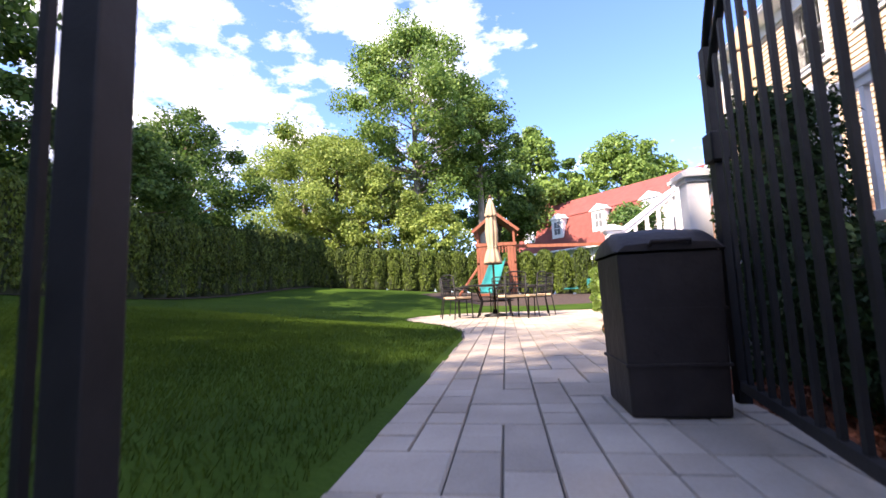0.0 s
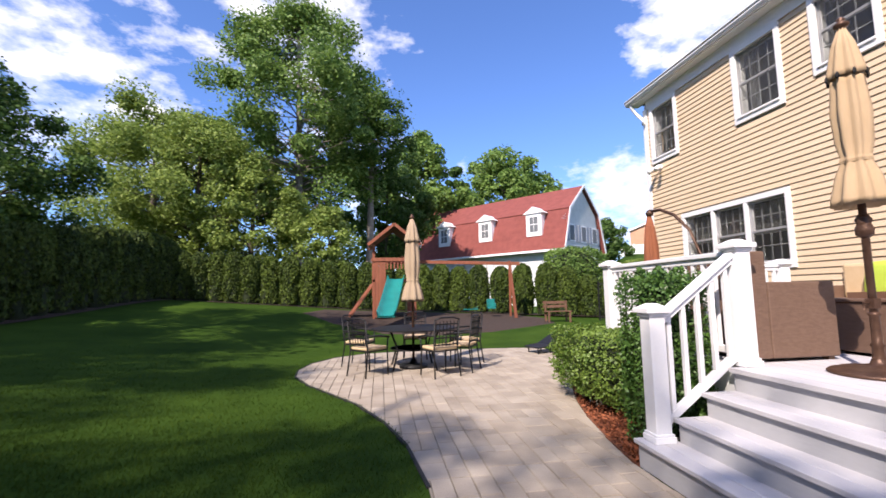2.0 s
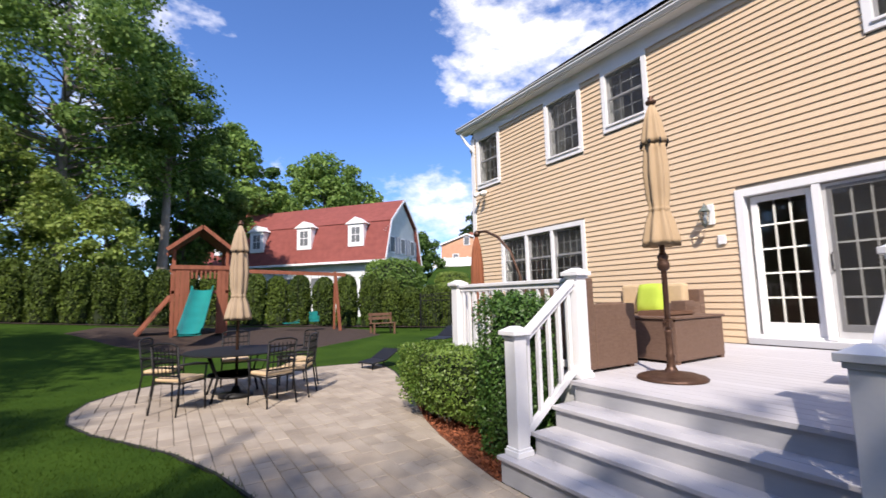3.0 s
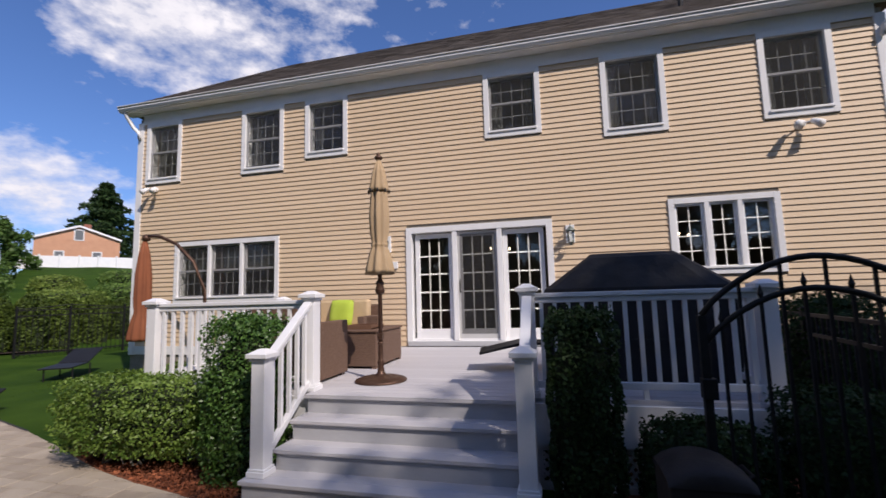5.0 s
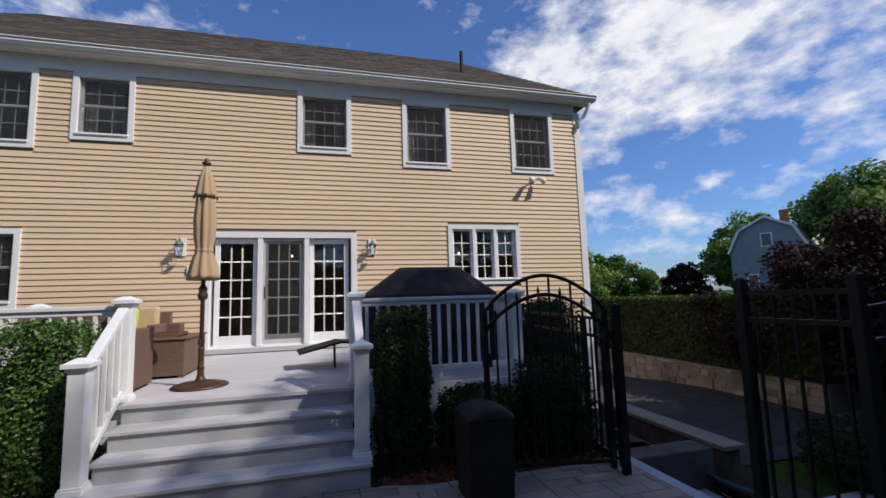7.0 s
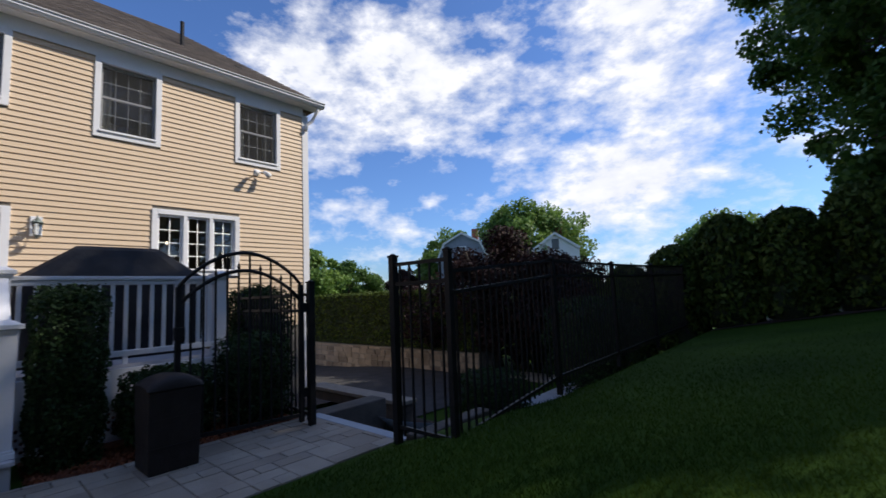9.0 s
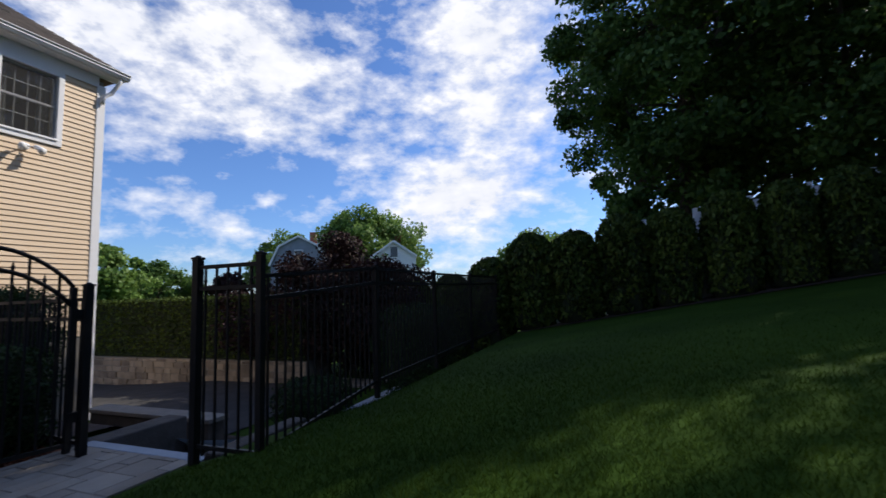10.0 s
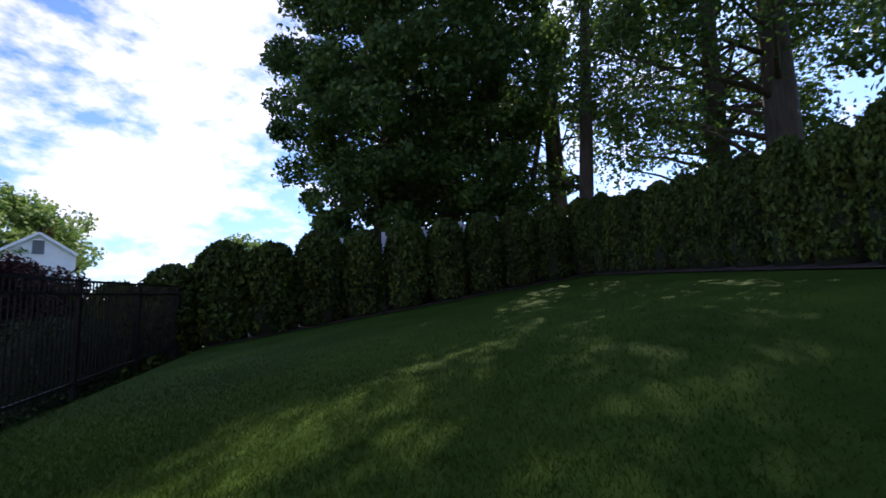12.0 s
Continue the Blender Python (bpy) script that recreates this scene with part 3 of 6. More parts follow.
# clapboards, one course after another
course = 0
z = 0.74
while z < 5.85:
    zt = min(z + 0.1, 5.852)
    cuts = [(Y0 + 0.13, Y1 - 0.13)]
    for w in [o for o in WINS] + [DOOR]:
        if w[2] - 0.06 < z < w[3] - 0.02 or w[2] < zt - 0.02 < w[3]:
            nxt = []
            for a, b in cuts:
                if w[1] <= a or w[0] >= b:
                    nxt.append((a, b))
                else:
                    nxt += [(p, q) for p, q in ((a, w[0] + 0.004), (w[1] - 0.004, b)) if q - p > 0.02]
            cuts = nxt
    sh = Shape()
    for a, b in cuts:
        v = [(HX, a, z), (HX - 0.026, a, z), (HX - 0.006, a, zt + 0.012), (HX, a, zt + 0.012)]
        v += [(x, b, q) for x, _, q in v]
        sh.add(v, [(0, 1, 2, 3), (7, 6, 5, 4), (0, 4, 5, 1), (1, 5, 6, 2), (2, 6, 7, 3)])
    row = part("clapboard", sh, SIDING, house)
    if len(cuts) > 1:
        tagged(row, kind="stuff")
    z += 0.1
# hipped roof with courses of shingles
RX0, RX1, RY0, RY1, RIDGE = 5.17, 11.2, Y0 - 0.36, Y1 + 0.36, 8.45
rz0 = 6.195
half = (RX1 - RX0) / 2
roof = Shape()
roof.add([(RX0, RY0, rz0), (RX1, RY0, rz0), (RX1, RY1, rz0), (RX0, RY1, rz0), (RX0 + half, RY0 + half * 0.87, RIDGE), (RX0 + half, RY1 - half * 0.87, RIDGE)],
         [(0, 4, 5, 3), (0, 1, 4), (1, 2, 5, 4), (2, 3, 5), (3, 2, 1, 0)])
part("roof", roof, SHINGLE, house)
sl = math.atan2(RIDGE - rz0, half)
rowsn = 24
sh = Shape()
rr = random.Random(3)
for i in range(rowsn):
    t0, t1 = i / rowsn, (i + 1.12) / rowsn
    if t1 > 1:
        t1 = 1.0
    ya, yb = RY0 + half * 0.87 * t0, RY1 - half * 0.87 * t0
    y = ya
    while y < yb:
        w = rr.uniform(0.28, 0.36)
        ye = min(y + w, yb)
        lift = rr.uniform(0.010, 0.018)
        sh.add([(RX0 + half * t0, y, rz0 + (RIDGE - rz0) * t0 + lift), (RX0 + half * t0, ye - 0.006, rz0 + (RIDGE - rz0) * t0 + lift),
                (RX0 + half * t1, ye - 0.006, rz0 + (RIDGE - rz0) * t1 + 0.004), (RX0 + half * t1, y, rz0 + (RIDGE - rz0) * t1 + 0.004)], [(0, 3, 2, 1)])
        y = ye
tagged(part("shingles", sh, SHINGLE, house), "weathered dark asphalt shingles", kind="stuff")
part("vent_pipe", Shape().tube([(6.5, 0.2, 7.0), (6.5, 0.2, 7.75)], 0.045, 10), BLACK_METAL, house)
part("roof_vent", Shape().box(6.2, 6.4, -1.05, -0.85, 6.85, 7.02), BLACK_METAL, house, bevel=0.02)
part("roof_vent", Shape().box(6.9, 7.1, 5.9, 6.1, 7.36, 7.5), BLACK_METAL, house, bevel=0.02)


def frame_ring(sh, x0, x1, y0, y1, z0, z1, w, bottom=None):
    b = w if bottom is None else bottom
    sh.box(x0, x1, y0, y0 + w, z0, z1).box(x0, x1, y1 - w, y1, z0, z1)
    sh.box(x0, x1, y0 + w, y1 - w, z1 - w, z1).box(x0, x1, y0 + w, y1 - w, z0, z0 + b)
    return sh


def pane(parent, x, y0, y1, z0, z1):
    ob = part("pane", Shape().box(x, x + 0.006, y0, y1, z0, z1), GLASS, parent, "dark reflecting glass")
    ob.visible_shadow = False
    return ob


def muntins(sh, x, y0, y1, z0, z1, nx, nz, w=0.016):
    for k in range(1, nx):
        y = y0 + (y1 - y0) * k / nx
        sh.box(x - 0.006, x + 0.006, y - w / 2, y + w / 2, z0, z1)
    for k in range(1, nz):
        zz = z0 + (z1 - z0) * k / nz
        sh.box(x - 0.0045, x + 0.0045, y0, y1, zz - w / 2, zz + w / 2)


def hung_unit(win, y0, y1, z0, z1, cols):
    """An upper and a lower sash with bars, a pane in each and a drawn curtain behind."""
    zm = (z0 + z1) / 2 + 0.02
    part("sash", frame_ring(Shape(), HX + 0.045, HX + 0.075, y0, y1, zm - 0.02, z1, 0.04), WHITE, win, bevel=0.003)
    part("sash", frame_ring(Shape(), HX + 0.012, HX + 0.042, y0, y1, z0, zm + 0.02, 0.04, 0.055), WHITE, win, bevel=0.003)
    bars = Shape()
    muntins(bars, HX + 0.07, y0 + 0.04, y1 - 0.04, zm + 0.02, z1 - 0.04, cols, 2)
    muntins(bars, HX + 0.037, y0 + 0.04, y1 - 0.04, z0 + 0.055, zm - 0.02, cols, 2)
    part("grille", bars, GRILLE, win)
    part("insect_screen", Shape().box(HX + 0.003, HX + 0.005, y0 + 0.004, y1 - 0.004, z0 + 0.03, z1 - 0.004), MESH_SCREEN, win, "fine dark insect screen")
    pane(win, HX + 0.058, y0 + 0.03, y1 - 0.03, zm + 0.01, z1 - 0.03)
    pane(win, HX + 0.025, y0 + 0.03, y1 - 0.03, z0 + 0.04, zm - 0.01)


for y0, y1, z0, z1, kind, cols in WINS:
    win = part("window", frame_ring(Shape(), HX - 0.045, HX + 0.01, y0, y1, z0, z1, 0.095), WHITE, house, bevel=0.004)
    part("window_sill", Shape().box(HX - 0.07, HX + 0.02, y0 + 0.08, y1 - 0.08, z0 + 0.092, z0 + 0.13), WHITE, win, bevel=0.005)
    part("jamb", frame_ring(Shape(), HX + 0.012, HX + 0.19, y0 + 0.065, y1 - 0.065, z0 + 0.065, z1 - 0.065, 0.03), WHITE, win)
    a, b, c, d = y0 + 0.095, y1 - 0.095, z0 + 0.10, z1 - 0.095
    if kind == "hung":
        hung_unit(win, a, b, c, d, cols)
        rows = [[(HX + 0.24 + 0.018 * math.sin(k * 1.9), a + (b - a) * k / 28, zz) for k in range(29)] for zz in (c, (c + d) / 2, d)]
        for r0, r1 in ((0, 8), (21, 29)):
            part("curtain", Shape().grid([r[r0:r1] for r in rows]), CURTAIN, win, smooth=True)
    else:
        n = 3
        w = (b - a) / n
        for k in range(n):
            p, q = a + w * k + (0.035 if k else 0), a + w * (k + 1) - (0.035 if k < n - 1 else 0)
            if k:
                part("mullion", Shape().box(HX - 0.043, HX + 0.08, p - 0.07, p, c - 0.002, d + 0.002), WHITE, win, bevel=0.004)
            if kind == "triple_hung":
                hung_unit(win, p, q, c, d, cols)
            else:
                part("sash", frame_ring(Shape(), HX + 0.01, HX + 0.045, p, q, c, d, 0.042), WHITE, win, bevel=0.003)
                bars = Shape()
                muntins(bars, HX + 0.035, p + 0.042, q - 0.042, c + 0.042, d - 0.042, cols, 4)
                part("grille", bars, WHITE, win)
                pane(win, HX + 0.027, p + 0.036, q - 0.036, c + 0.036, d - 0.036)
        if kind == "triple_hung":
            part("roman_shade", Shape().grid([[(HX + 0.22, y, zz) for y in np.linspace(a, b, 6)] for zz in (c + 0.55, c + 0.8, d)]), CURTAIN, win)

# triple patio door
dy0, dy1, dz0, dz1 = DOOR
door = part("patio_door", frame_ring(Shape(), HX - 0.045, HX + 0.01, dy0, dy1, dz0, dz1, 0.11, 0.04), WHITE, house, "white glazed patio door with three leaves", bevel=0.004)
part("threshold", Shape().box(HX - 0.10, HX + 0.1, dy0 + 0.03, dy1 - 0.03, 0.75, 0.835), RISER, door, bevel=0.006)
part("jamb", frame_ring(Shape(), HX + 0.012, HX + 0.19, dy0 + 0.075, dy1 - 0.075, dz0 + 0.04, dz1 - 0.075, 0.035), WHITE, door)
leaf_w = (dy1 - dy0 - 0.22) / 3
for k in range(3):
    p = dy0 + 0.11 + leaf_w * k
    q = p + leaf_w
    xo = HX + (0.02 if k == 1 else 0.05)
    if k:
        part("mullion", Shape().box(HX - 0.035, HX + 0.12, p - 0.045, p + 0.045, dz0 + 0.05, dz1 - 0.11), WHITE, door, bevel=0.004)
    lo, hi = dz0 + 0.06, dz1 - 0.13
    leaf = part("door_leaf", frame_ring(Shape(), xo, xo + 0.045, p + 0.05, q - 0.05, lo, hi, 0.085, 0.19), WHITE if k != 1 else DOOR_GREY, door, bevel=0.004)
    bars = Shape()
    muntins(bars, xo + 0.03, p + 0.135, q - 0.135, lo + 0.19, hi - 0.085, 3, 5, 0.024)
    part("grille", bars, WHITE, leaf)
    pane(leaf, xo + 0.018, p + 0.125, q - 0.125, lo + 0.18, hi - 0.075)
    if k == 1:
        part("insect_screen", Shape().box(xo - 0.008, xo - 0.006, p + 0.09, q - 0.09, lo + 0.10, hi - 0.04), MESH_SCREEN, leaf, "fine dark insect screen")
        part("door_handle", Shape().tube([(xo - 0.01, q - 0.085, 1.72), (xo - 0.055, q - 0.085, 1.74), (xo - 0.055, q - 0.085, 1.93), (xo - 0.01, q - 0.085, 1.95)], 0.011, 8), BLACK_METAL, leaf, "dark metal pull handle", smooth=True)
WARM_BULB = emitter("warm_bulb", (1.0, 0.78, 0.5), 5)
# ceiling lamps that glow inside behind the door and the kitchen window
for y, xx, zz in ((4.0, 7.1, 2.72), (3.82, 7.3, 2.66), (4.22, 7.2, 2.68), (0.45, 7.0, 2.75), (0.62, 7.15, 2.7), (0.25, 7.1, 2.72)):
    bulb = part("bulb", Shape().lathe([(0.008, 0.04), (0.020, 0.02), (0.023, 0.0), (0.016, -0.018), (0.004, -0.027)], (xx, y, zz), 10), WARM_BULB, house, "glowing pendant bulb indoors", smooth=True)
    part("cord", Shape().tube([(xx, y, zz + 0.035), (xx, y, 3.3)], 0.006, 6), BLACK_METAL, bulb)


def wall_lantern(y, z):
    t = thing("wall_lantern", "verdigris metal wall lantern with clear glass panes", "lamp", (HX - 0.02, y, z), "lanterns beside the patio door")
    part("back_plate", Shape().box(HX - 0.05, HX - 0.018, y - 0.075, y + 0.075, z - 0.16, z + 0.16), WHITE, t, bevel=0.006)
    part("arm", Shape().tube([(HX - 0.05, y, z + 0.02), (HX - 0.11, y, z + 0.13), (HX - 0.17, y, z + 0.16), (HX - 0.18, y, z + 0.12)], 0.010, 8), COPPER, t, smooth=True)
    part("roof", Shape().lathe([(0.085, 0.07), (0.07, 0.09), (0.03, 0.13), (0.012, 0.15), (0.004, 0.17)], (HX - 0.18, y, z - 0.03), 8), COPPER, t)
    cage = Shape()
    for k in range(4):
        a = math.pi / 4 + k * math.pi / 2
        cage.tube([(HX - 0.18 + 0.05 * math.cos(a), y + 0.05 * math.sin(a), z - 0.16), (HX - 0.18 + 0.078 * math.cos(a), y + 0.078 * math.sin(a), z + 0.045)], 0.006, 6)
    part("cage", cage, COPPER, t)
    part("glass", Shape().lathe([(0.044, -0.155), (0.07, 0.04)], (HX - 0.18, y, z), 4), LAMP_GLASS, t).visible_shadow = False
    part("base", Shape().lathe([(0.01, -0.21), (0.03, -0.18), (0.058, -0.16)], (HX - 0.18, y, z), 8), COPPER, t)


wall_lantern(2.58, 2.68)
wall_lantern(6.0, 2.68)


def security_light(y, z):
    t = thing("security_light", "white twin-head security light on the clapboards", "lamp", (HX - 0.02, y, z), "security lights")
    part("mount", Shape().lathe([(0.06, 0), (0.06, 0.03), (0.03, 0.05)], (0, 0, 0), 14).mesh("mount"), WHITE, t).matrix_local = Matrix.Rotation(radians(-90), 4, "Y")
    for s in (-1, 1):
        h = Shape().tube([(HX - 0.05, y, z), (HX - 0.12, y + 0.06 * s, z - 0.005), (HX - 0.16, y + 0.10 * s, z - 0.02)], 0.014, 8)
        h.tube([(HX - 0.14, y + 0.085 * s, z + 0.01), (HX - 0.17, y + 0.115 * s, z - 0.02), (HX - 0.27, y + 0.15 * s, z - 0.10)], [0.03, 0.045, 0.065], 12)
        part("lamp_head", h, WHITE, t, smooth=True)


security_light(-1.06, 4.23)
security_light(11.62, 4.26)
box_t = thing("outlet_box", "small white weatherproof outlet box on the wall", "outlet", (HX - 0.02, 5.85, 2.28))
part("cover", Shape().box(HX - 0.06, HX - 0.018, 5.79, 5.9, 2.2, 2.34), WHITE, box_t, bevel=0.01)


# ---- deck ----
DZ = 0.735
deck = thing("deck", "raised grey composite deck with wide steps", "deck", (3.5, 4.3, -0.05))
part("frame", Shape().box(1.56, 5.43, 1.22, 7.40, 0.42, 0.70), RISER, deck)
for fb in ((1.53, 1.56, 5.30, 7.42), (1.53, 1.56, 1.2, 3.22), (1.56, 5.43, 7.40, 7.43), (1.56, 5.43, 1.19, 1.22)):
    part("fascia", Shape().box(*fb, 0.36, 0.70), WHITE, deck)
x = 1.46
while x < 5.42:
    xe = min(x + 0.137, 5.455)
    part("board", Shape().box(x, xe, 1.16, 7.46, 0.702, DZ) if x > 1.53 else Shape().box(x, xe, 3.2, 5.33, 0.702, DZ), DECKING, deck)
    x += 0.142
NOSE = [(0.72, 0.21), (0.965, 0.385), (1.21, 0.56), (1.46, 0.735)]
for k, (xn, zn) in enumerate(NOSE):
    part("riser", Shape().box(xn + 0.03, xn + 0.055, 3.10 if k == 0 else 3.22, 5.46 if k == 0 else 5.31, zn - 0.21, zn - 0.034), RISER, deck)
    if k < 3:
        part("tread", Shape().box(xn, xn + 0.138, 3.08 if k == 0 else 3.2, 5.48 if k == 0 else 5.33, zn - 0.034, zn), DECKING, deck, bevel=0.006)
        part("tread", Shape().box(xn + 0.142, xn + 0.285, 3.08 if k == 0 else 3.2, 5.48 if k == 0 else 5.33, zn - 0.034, zn), DECKING, deck, bevel=0.006)
for sy0, sy1, ty0_, ty1_ in ((3.12, 3.18, 3.225, 3.26), (5.38, 5.44, 5.27, 5.305)):
    part("stringer", Shape().box(0.76, 1.55, sy0, sy1, -0.03, 0.17), RISER, deck)
    part("stringer", Shape().box(1.0, 1.248, ty0_, ty1_, 0.172, 0.35).box(1.25, 1.55, ty0_, ty1_, 0.172, 0.52), RISER, deck)



def lattice(y0, y1, z0, z1, x):
    t = part("lattice", frame_ring(Shape(), x - 0.03, x + 0.01, y0, y1, z0, z1, 0.07), WHITE, deck, "white diagonal lattice skirt")
    sh = Shape()
    w, h = y1 - y0 - 0.14, z1 - z0 - 0.14
    for s, xo in ((1, 0.0), (-1, 0.006)):
        k = -h
        while k < w:
            a0, a1 = max(0.0, k), min(w, k + h)
            p, q = (a0, a0 - k), (a1, a1 - k)
            if s < 0:
                p, q = (w - p[0], p[1]), (w - q[0], q[1])
            if abs(q[0] - p[0]) > 0.02:
                sh.beam((x - 0.02 + xo, y0 + 0.07 + p[0], z0 + 0.07 + p[1]), (x - 0.02 + xo, y0 + 0.07 + q[0], z0 + 0.07 + q[1]), 0.005, 0.026)
            k += 0.075
    part("slats", sh, WHITE, t)


lattice(1.25, 2.2, -0.03, 0.37, 1.6)
lattice(2.2, 3.15, -0.03, 0.37, 1.6)
lattice(5.35, 6.35, -0.03, 0.37, 1.6)
lattice(6.35, 7.4, -0.03, 0.37, 1.6)


def post(t, x, y, z0, z1):
    p = part("post", Shape().box(x - 0.065, x + 0.065, y - 0.065, y + 0.065, z0, z1 - 0.06), WHITE_OLD, t, bevel=0.006)
    cap = Shape().box(x - 0.078, x + 0.078, y - 0.078, y + 0.078, z1 - 0.10, z1 - 0.075).box(x - 0.10, x + 0.10, y - 0.10, y + 0.10, z1 - 0.073, z1 - 0.035)
    cap.add([(x - 0.09, y - 0.09, z1 - 0.035), (x + 0.09, y - 0.09, z1 - 0.035), (x + 0.09, y + 0.09, z1 - 0.035), (x - 0.09, y + 0.09, z1 - 0.035),
             (x - 0.03, y - 0.03, z1), (x + 0.03, y - 0.03, z1), (x + 0.03, y + 0.03, z1), (x - 0.03, y + 0.03, z1)],
            [(0, 1, 5, 4), (1, 2, 6, 5), (2, 3, 7, 6), (3, 0, 4, 7), (4, 5, 6, 7)])
    part("cap", cap, WHITE_OLD, p, bevel=0.004)
    part("skirt", Shape().box(x - 0.085, x + 0.085, y - 0.085, y + 0.085, z0, z0 + 0.045).box(x - 0.076, x + 0.076, y - 0.076, y + 0.076, z0 + 0.045, z0 + 0.065), WHITE_OLD, p, bevel=0.004)


def rail_run(t, a, b, step=0.118):
    """Top and bottom rail and balusters between two post faces; a, b: x, y, deck height at each end."""
    a, b = Vector(a), Vector(b)
    up = Vector((0, 0, 1))
    part("top_rail", Shape().beam(a + up * 0.90, b + up * 0.90, 0.085, 0.04).beam(a + up * 0.855, b + up * 0.855, 0.045, 0.05), WHITE_OLD, t, bevel=0.006)
    part("bottom_rail", Shape().beam(a + up * 0.11, b + up * 0.11, 0.05, 0.06), WHITE_OLD, t, bevel=0.006)
    d = b - a
    n = max(2, int(Vector((d.x, d.y)).length / step))
    for k in range(n):
        p = a + d * (k + 0.5) / n
        part("baluster", Shape().box(p.x - 0.017, p.x + 0.017, p.y - 0.017, p.y + 0.017, p.z + 0.12, p.z + 0.85), WHITE_OLD, t)


PX = 1.65
rail_l = thing("stair_railing", "white vinyl stair railing with square balusters", "railing", (1.2, 5.37, 0.21), "deck railings")
post(rail_l, 0.87, 5.37, 0.212, 1.245)
post(rail_l, PX, 5.37, DZ + 0.002, 1.745)
rail_run(rail_l, (0.935, 5.37, 0.24), (PX - 0.065, 5.37, 0.72))
rail_r = thing("stair_railing", "white vinyl stair railing with square balusters", "railing", (1.2, 3.16, 0.21), "deck railings")
post(rail_r, 0.87, 3.16, 0.212, 1.265)
post(rail_r, PX, 3.16, DZ + 0.002, 1.745)
rail_run(rail_r, (0.935, 3.16, 0.24), (PX - 0.065, 3.16, 0.72))
rail_f = thing("deck_railing", "white vinyl deck railing running to the corner post", "railing", (PX, 6.4, DZ), "deck railings")
post(rail_f, PX, 7.36, DZ + 0.002, 1.72)
rail_run(rail_f, (PX, 5.44, DZ), (PX, 7.295, DZ))
post(rail_f, 4.1, 7.36, DZ + 0.002, 1.72)
rail_run(rail_f, (PX + 0.065, 7.36, DZ), (4.035, 7.36, DZ))
rail_g = thing("deck_railing", "white vinyl deck railing in front of the covered grill", "railing", (PX, 2.2, DZ), "deck railings")
post(rail_g, PX, 1.25, DZ + 0.002, 1.72)
rail_run(rail_g, (PX, 1.315, DZ), (PX, 3.095, DZ))
rail_run(rail_g, (PX + 0.065, 1.25, DZ), (5.4, 1.25, DZ))
part("foot", Shape().box(PX - 0.02, PX + 0.02, 2.18, 2.22, DZ, DZ + 0.09), WHITE_OLD, rail_g)


# ---- plants ----
def ellipsoid_points(rng, n, c, r, shell=0.35):
    d = rng.normal(size=(n, 3))
    d /= np.linalg.norm(d, axis=1, keepdims=True)
    k = (shell + (1 - shell) * rng.random((n, 1))) ** 0.6
    return np.asarray(c) + d * k * np.asarray(r), d


def tree(name, label, at, tall, crown_r, crown_z0, leaf, n_leaves, leaf_len, seed, bark=BARK, clumps=36, lean=0.0, trunk_r=0.22, clump_r=0.30, stems=1, squash=1.0):
    """Tapered trunk with limbs that end in clumps of leaves of uneven size."""
    rng = np.random.default_rng(seed)
    base = Vector((at[0], at[1], height(at[0], at[1]) - 0.15))
    t = thing(name, label, "tree", base)
    wood = Shape()
    tops = []
    for s in range(stems):
        off = Vector((rng.normal() * 0.5, rng.normal() * 0.5, 0)) * (stems > 1)
        pts, rad = [], []
        for k in range(8):
            q = k / 7
            pts.append(base + off * (1 + 2.0 * q) + Vector((lean * q * tall + 0.12 * math.sin(3 * q + seed), 0.15 * math.sin(4 * q + seed * 2), tall * 0.9 * q)))
            rad.append(trunk_r * (1.25 if k == 0 else 1) * (1 - 0.85 * q) + 0.02)
        wood.tube(pts, rad, 10)
        tops.append(pts)
    clumps, clump_r = int(clumps * 1.9), clump_r * 0.70
    cz = (crown_z0 + tall) / 2
    hz = (tall - crown_z0) / 2
    centre = np.array([base.x + lean * cz, base.y, base.z + cz])
    cs = []
    while len(cs) < clumps:
        d = rng.normal(size=3)
        d /= np.linalg.norm(d)
        k = rng.uniform(0.25, 1.0) ** 0.5
        p = d * k
        zz = p[2]
        taper = 1.0 if zz < 0.1 else 1 - 0.45 * zz
        c = centre + np.array([p[0] * crown_r * taper, p[1] * crown_r * taper * squash, zz * hz])
        cs.append((c, crown_r * clump_r * rng.uniform(0.6, 1.35)))
    pos, out = [], []
    per = n_leaves // clumps
    for c, r in cs:
        stem = tops[int(rng.integers(stems))]
        q = max(0.15, min(0.92, (c[2] - base.z - r * 1.2) / (tall * 0.9)))
        i = min(6, int(q * 7))
        a = stem[i].lerp(stem[i + 1], q * 7 - i)
        mid = a.lerp(Vector(c), 0.55) + Vector((0, 0, 0.12 * r))
        wood.tube([a, mid, Vector(c)], [trunk_r * (1 - 0.85 * q) * 0.24 + 0.012, trunk_r * 0.09 * (1 - 0.6 * q) + 0.008, 0.008], 6)
        p, d = ellipsoid_points(rng, int(per * rng.uniform(0.7, 1.3)), c, (r, r, r * 0.8), 0.2)
        pos.append(p)
        out.append(d)
    part("trunk", wood, bark, t, smooth=True)
    stray, sd = ellipsoid_points(rng, n_leaves // 14, centre, (crown_r * 0.92, crown_r * 0.92 * squash, hz * 0.95), 0.3)
    pos.append(stray)
    out.append(sd)
    pos, out = np.concatenate(pos), np.concatenate(out)
    me = leaves("crown", pos - np.array(base), leaf_len, leaf_len * 0.62, rng, out, 0.1)
    me.materials.append(leaf)
    crown = new("crown", me)
    crown.parent = t
    return t


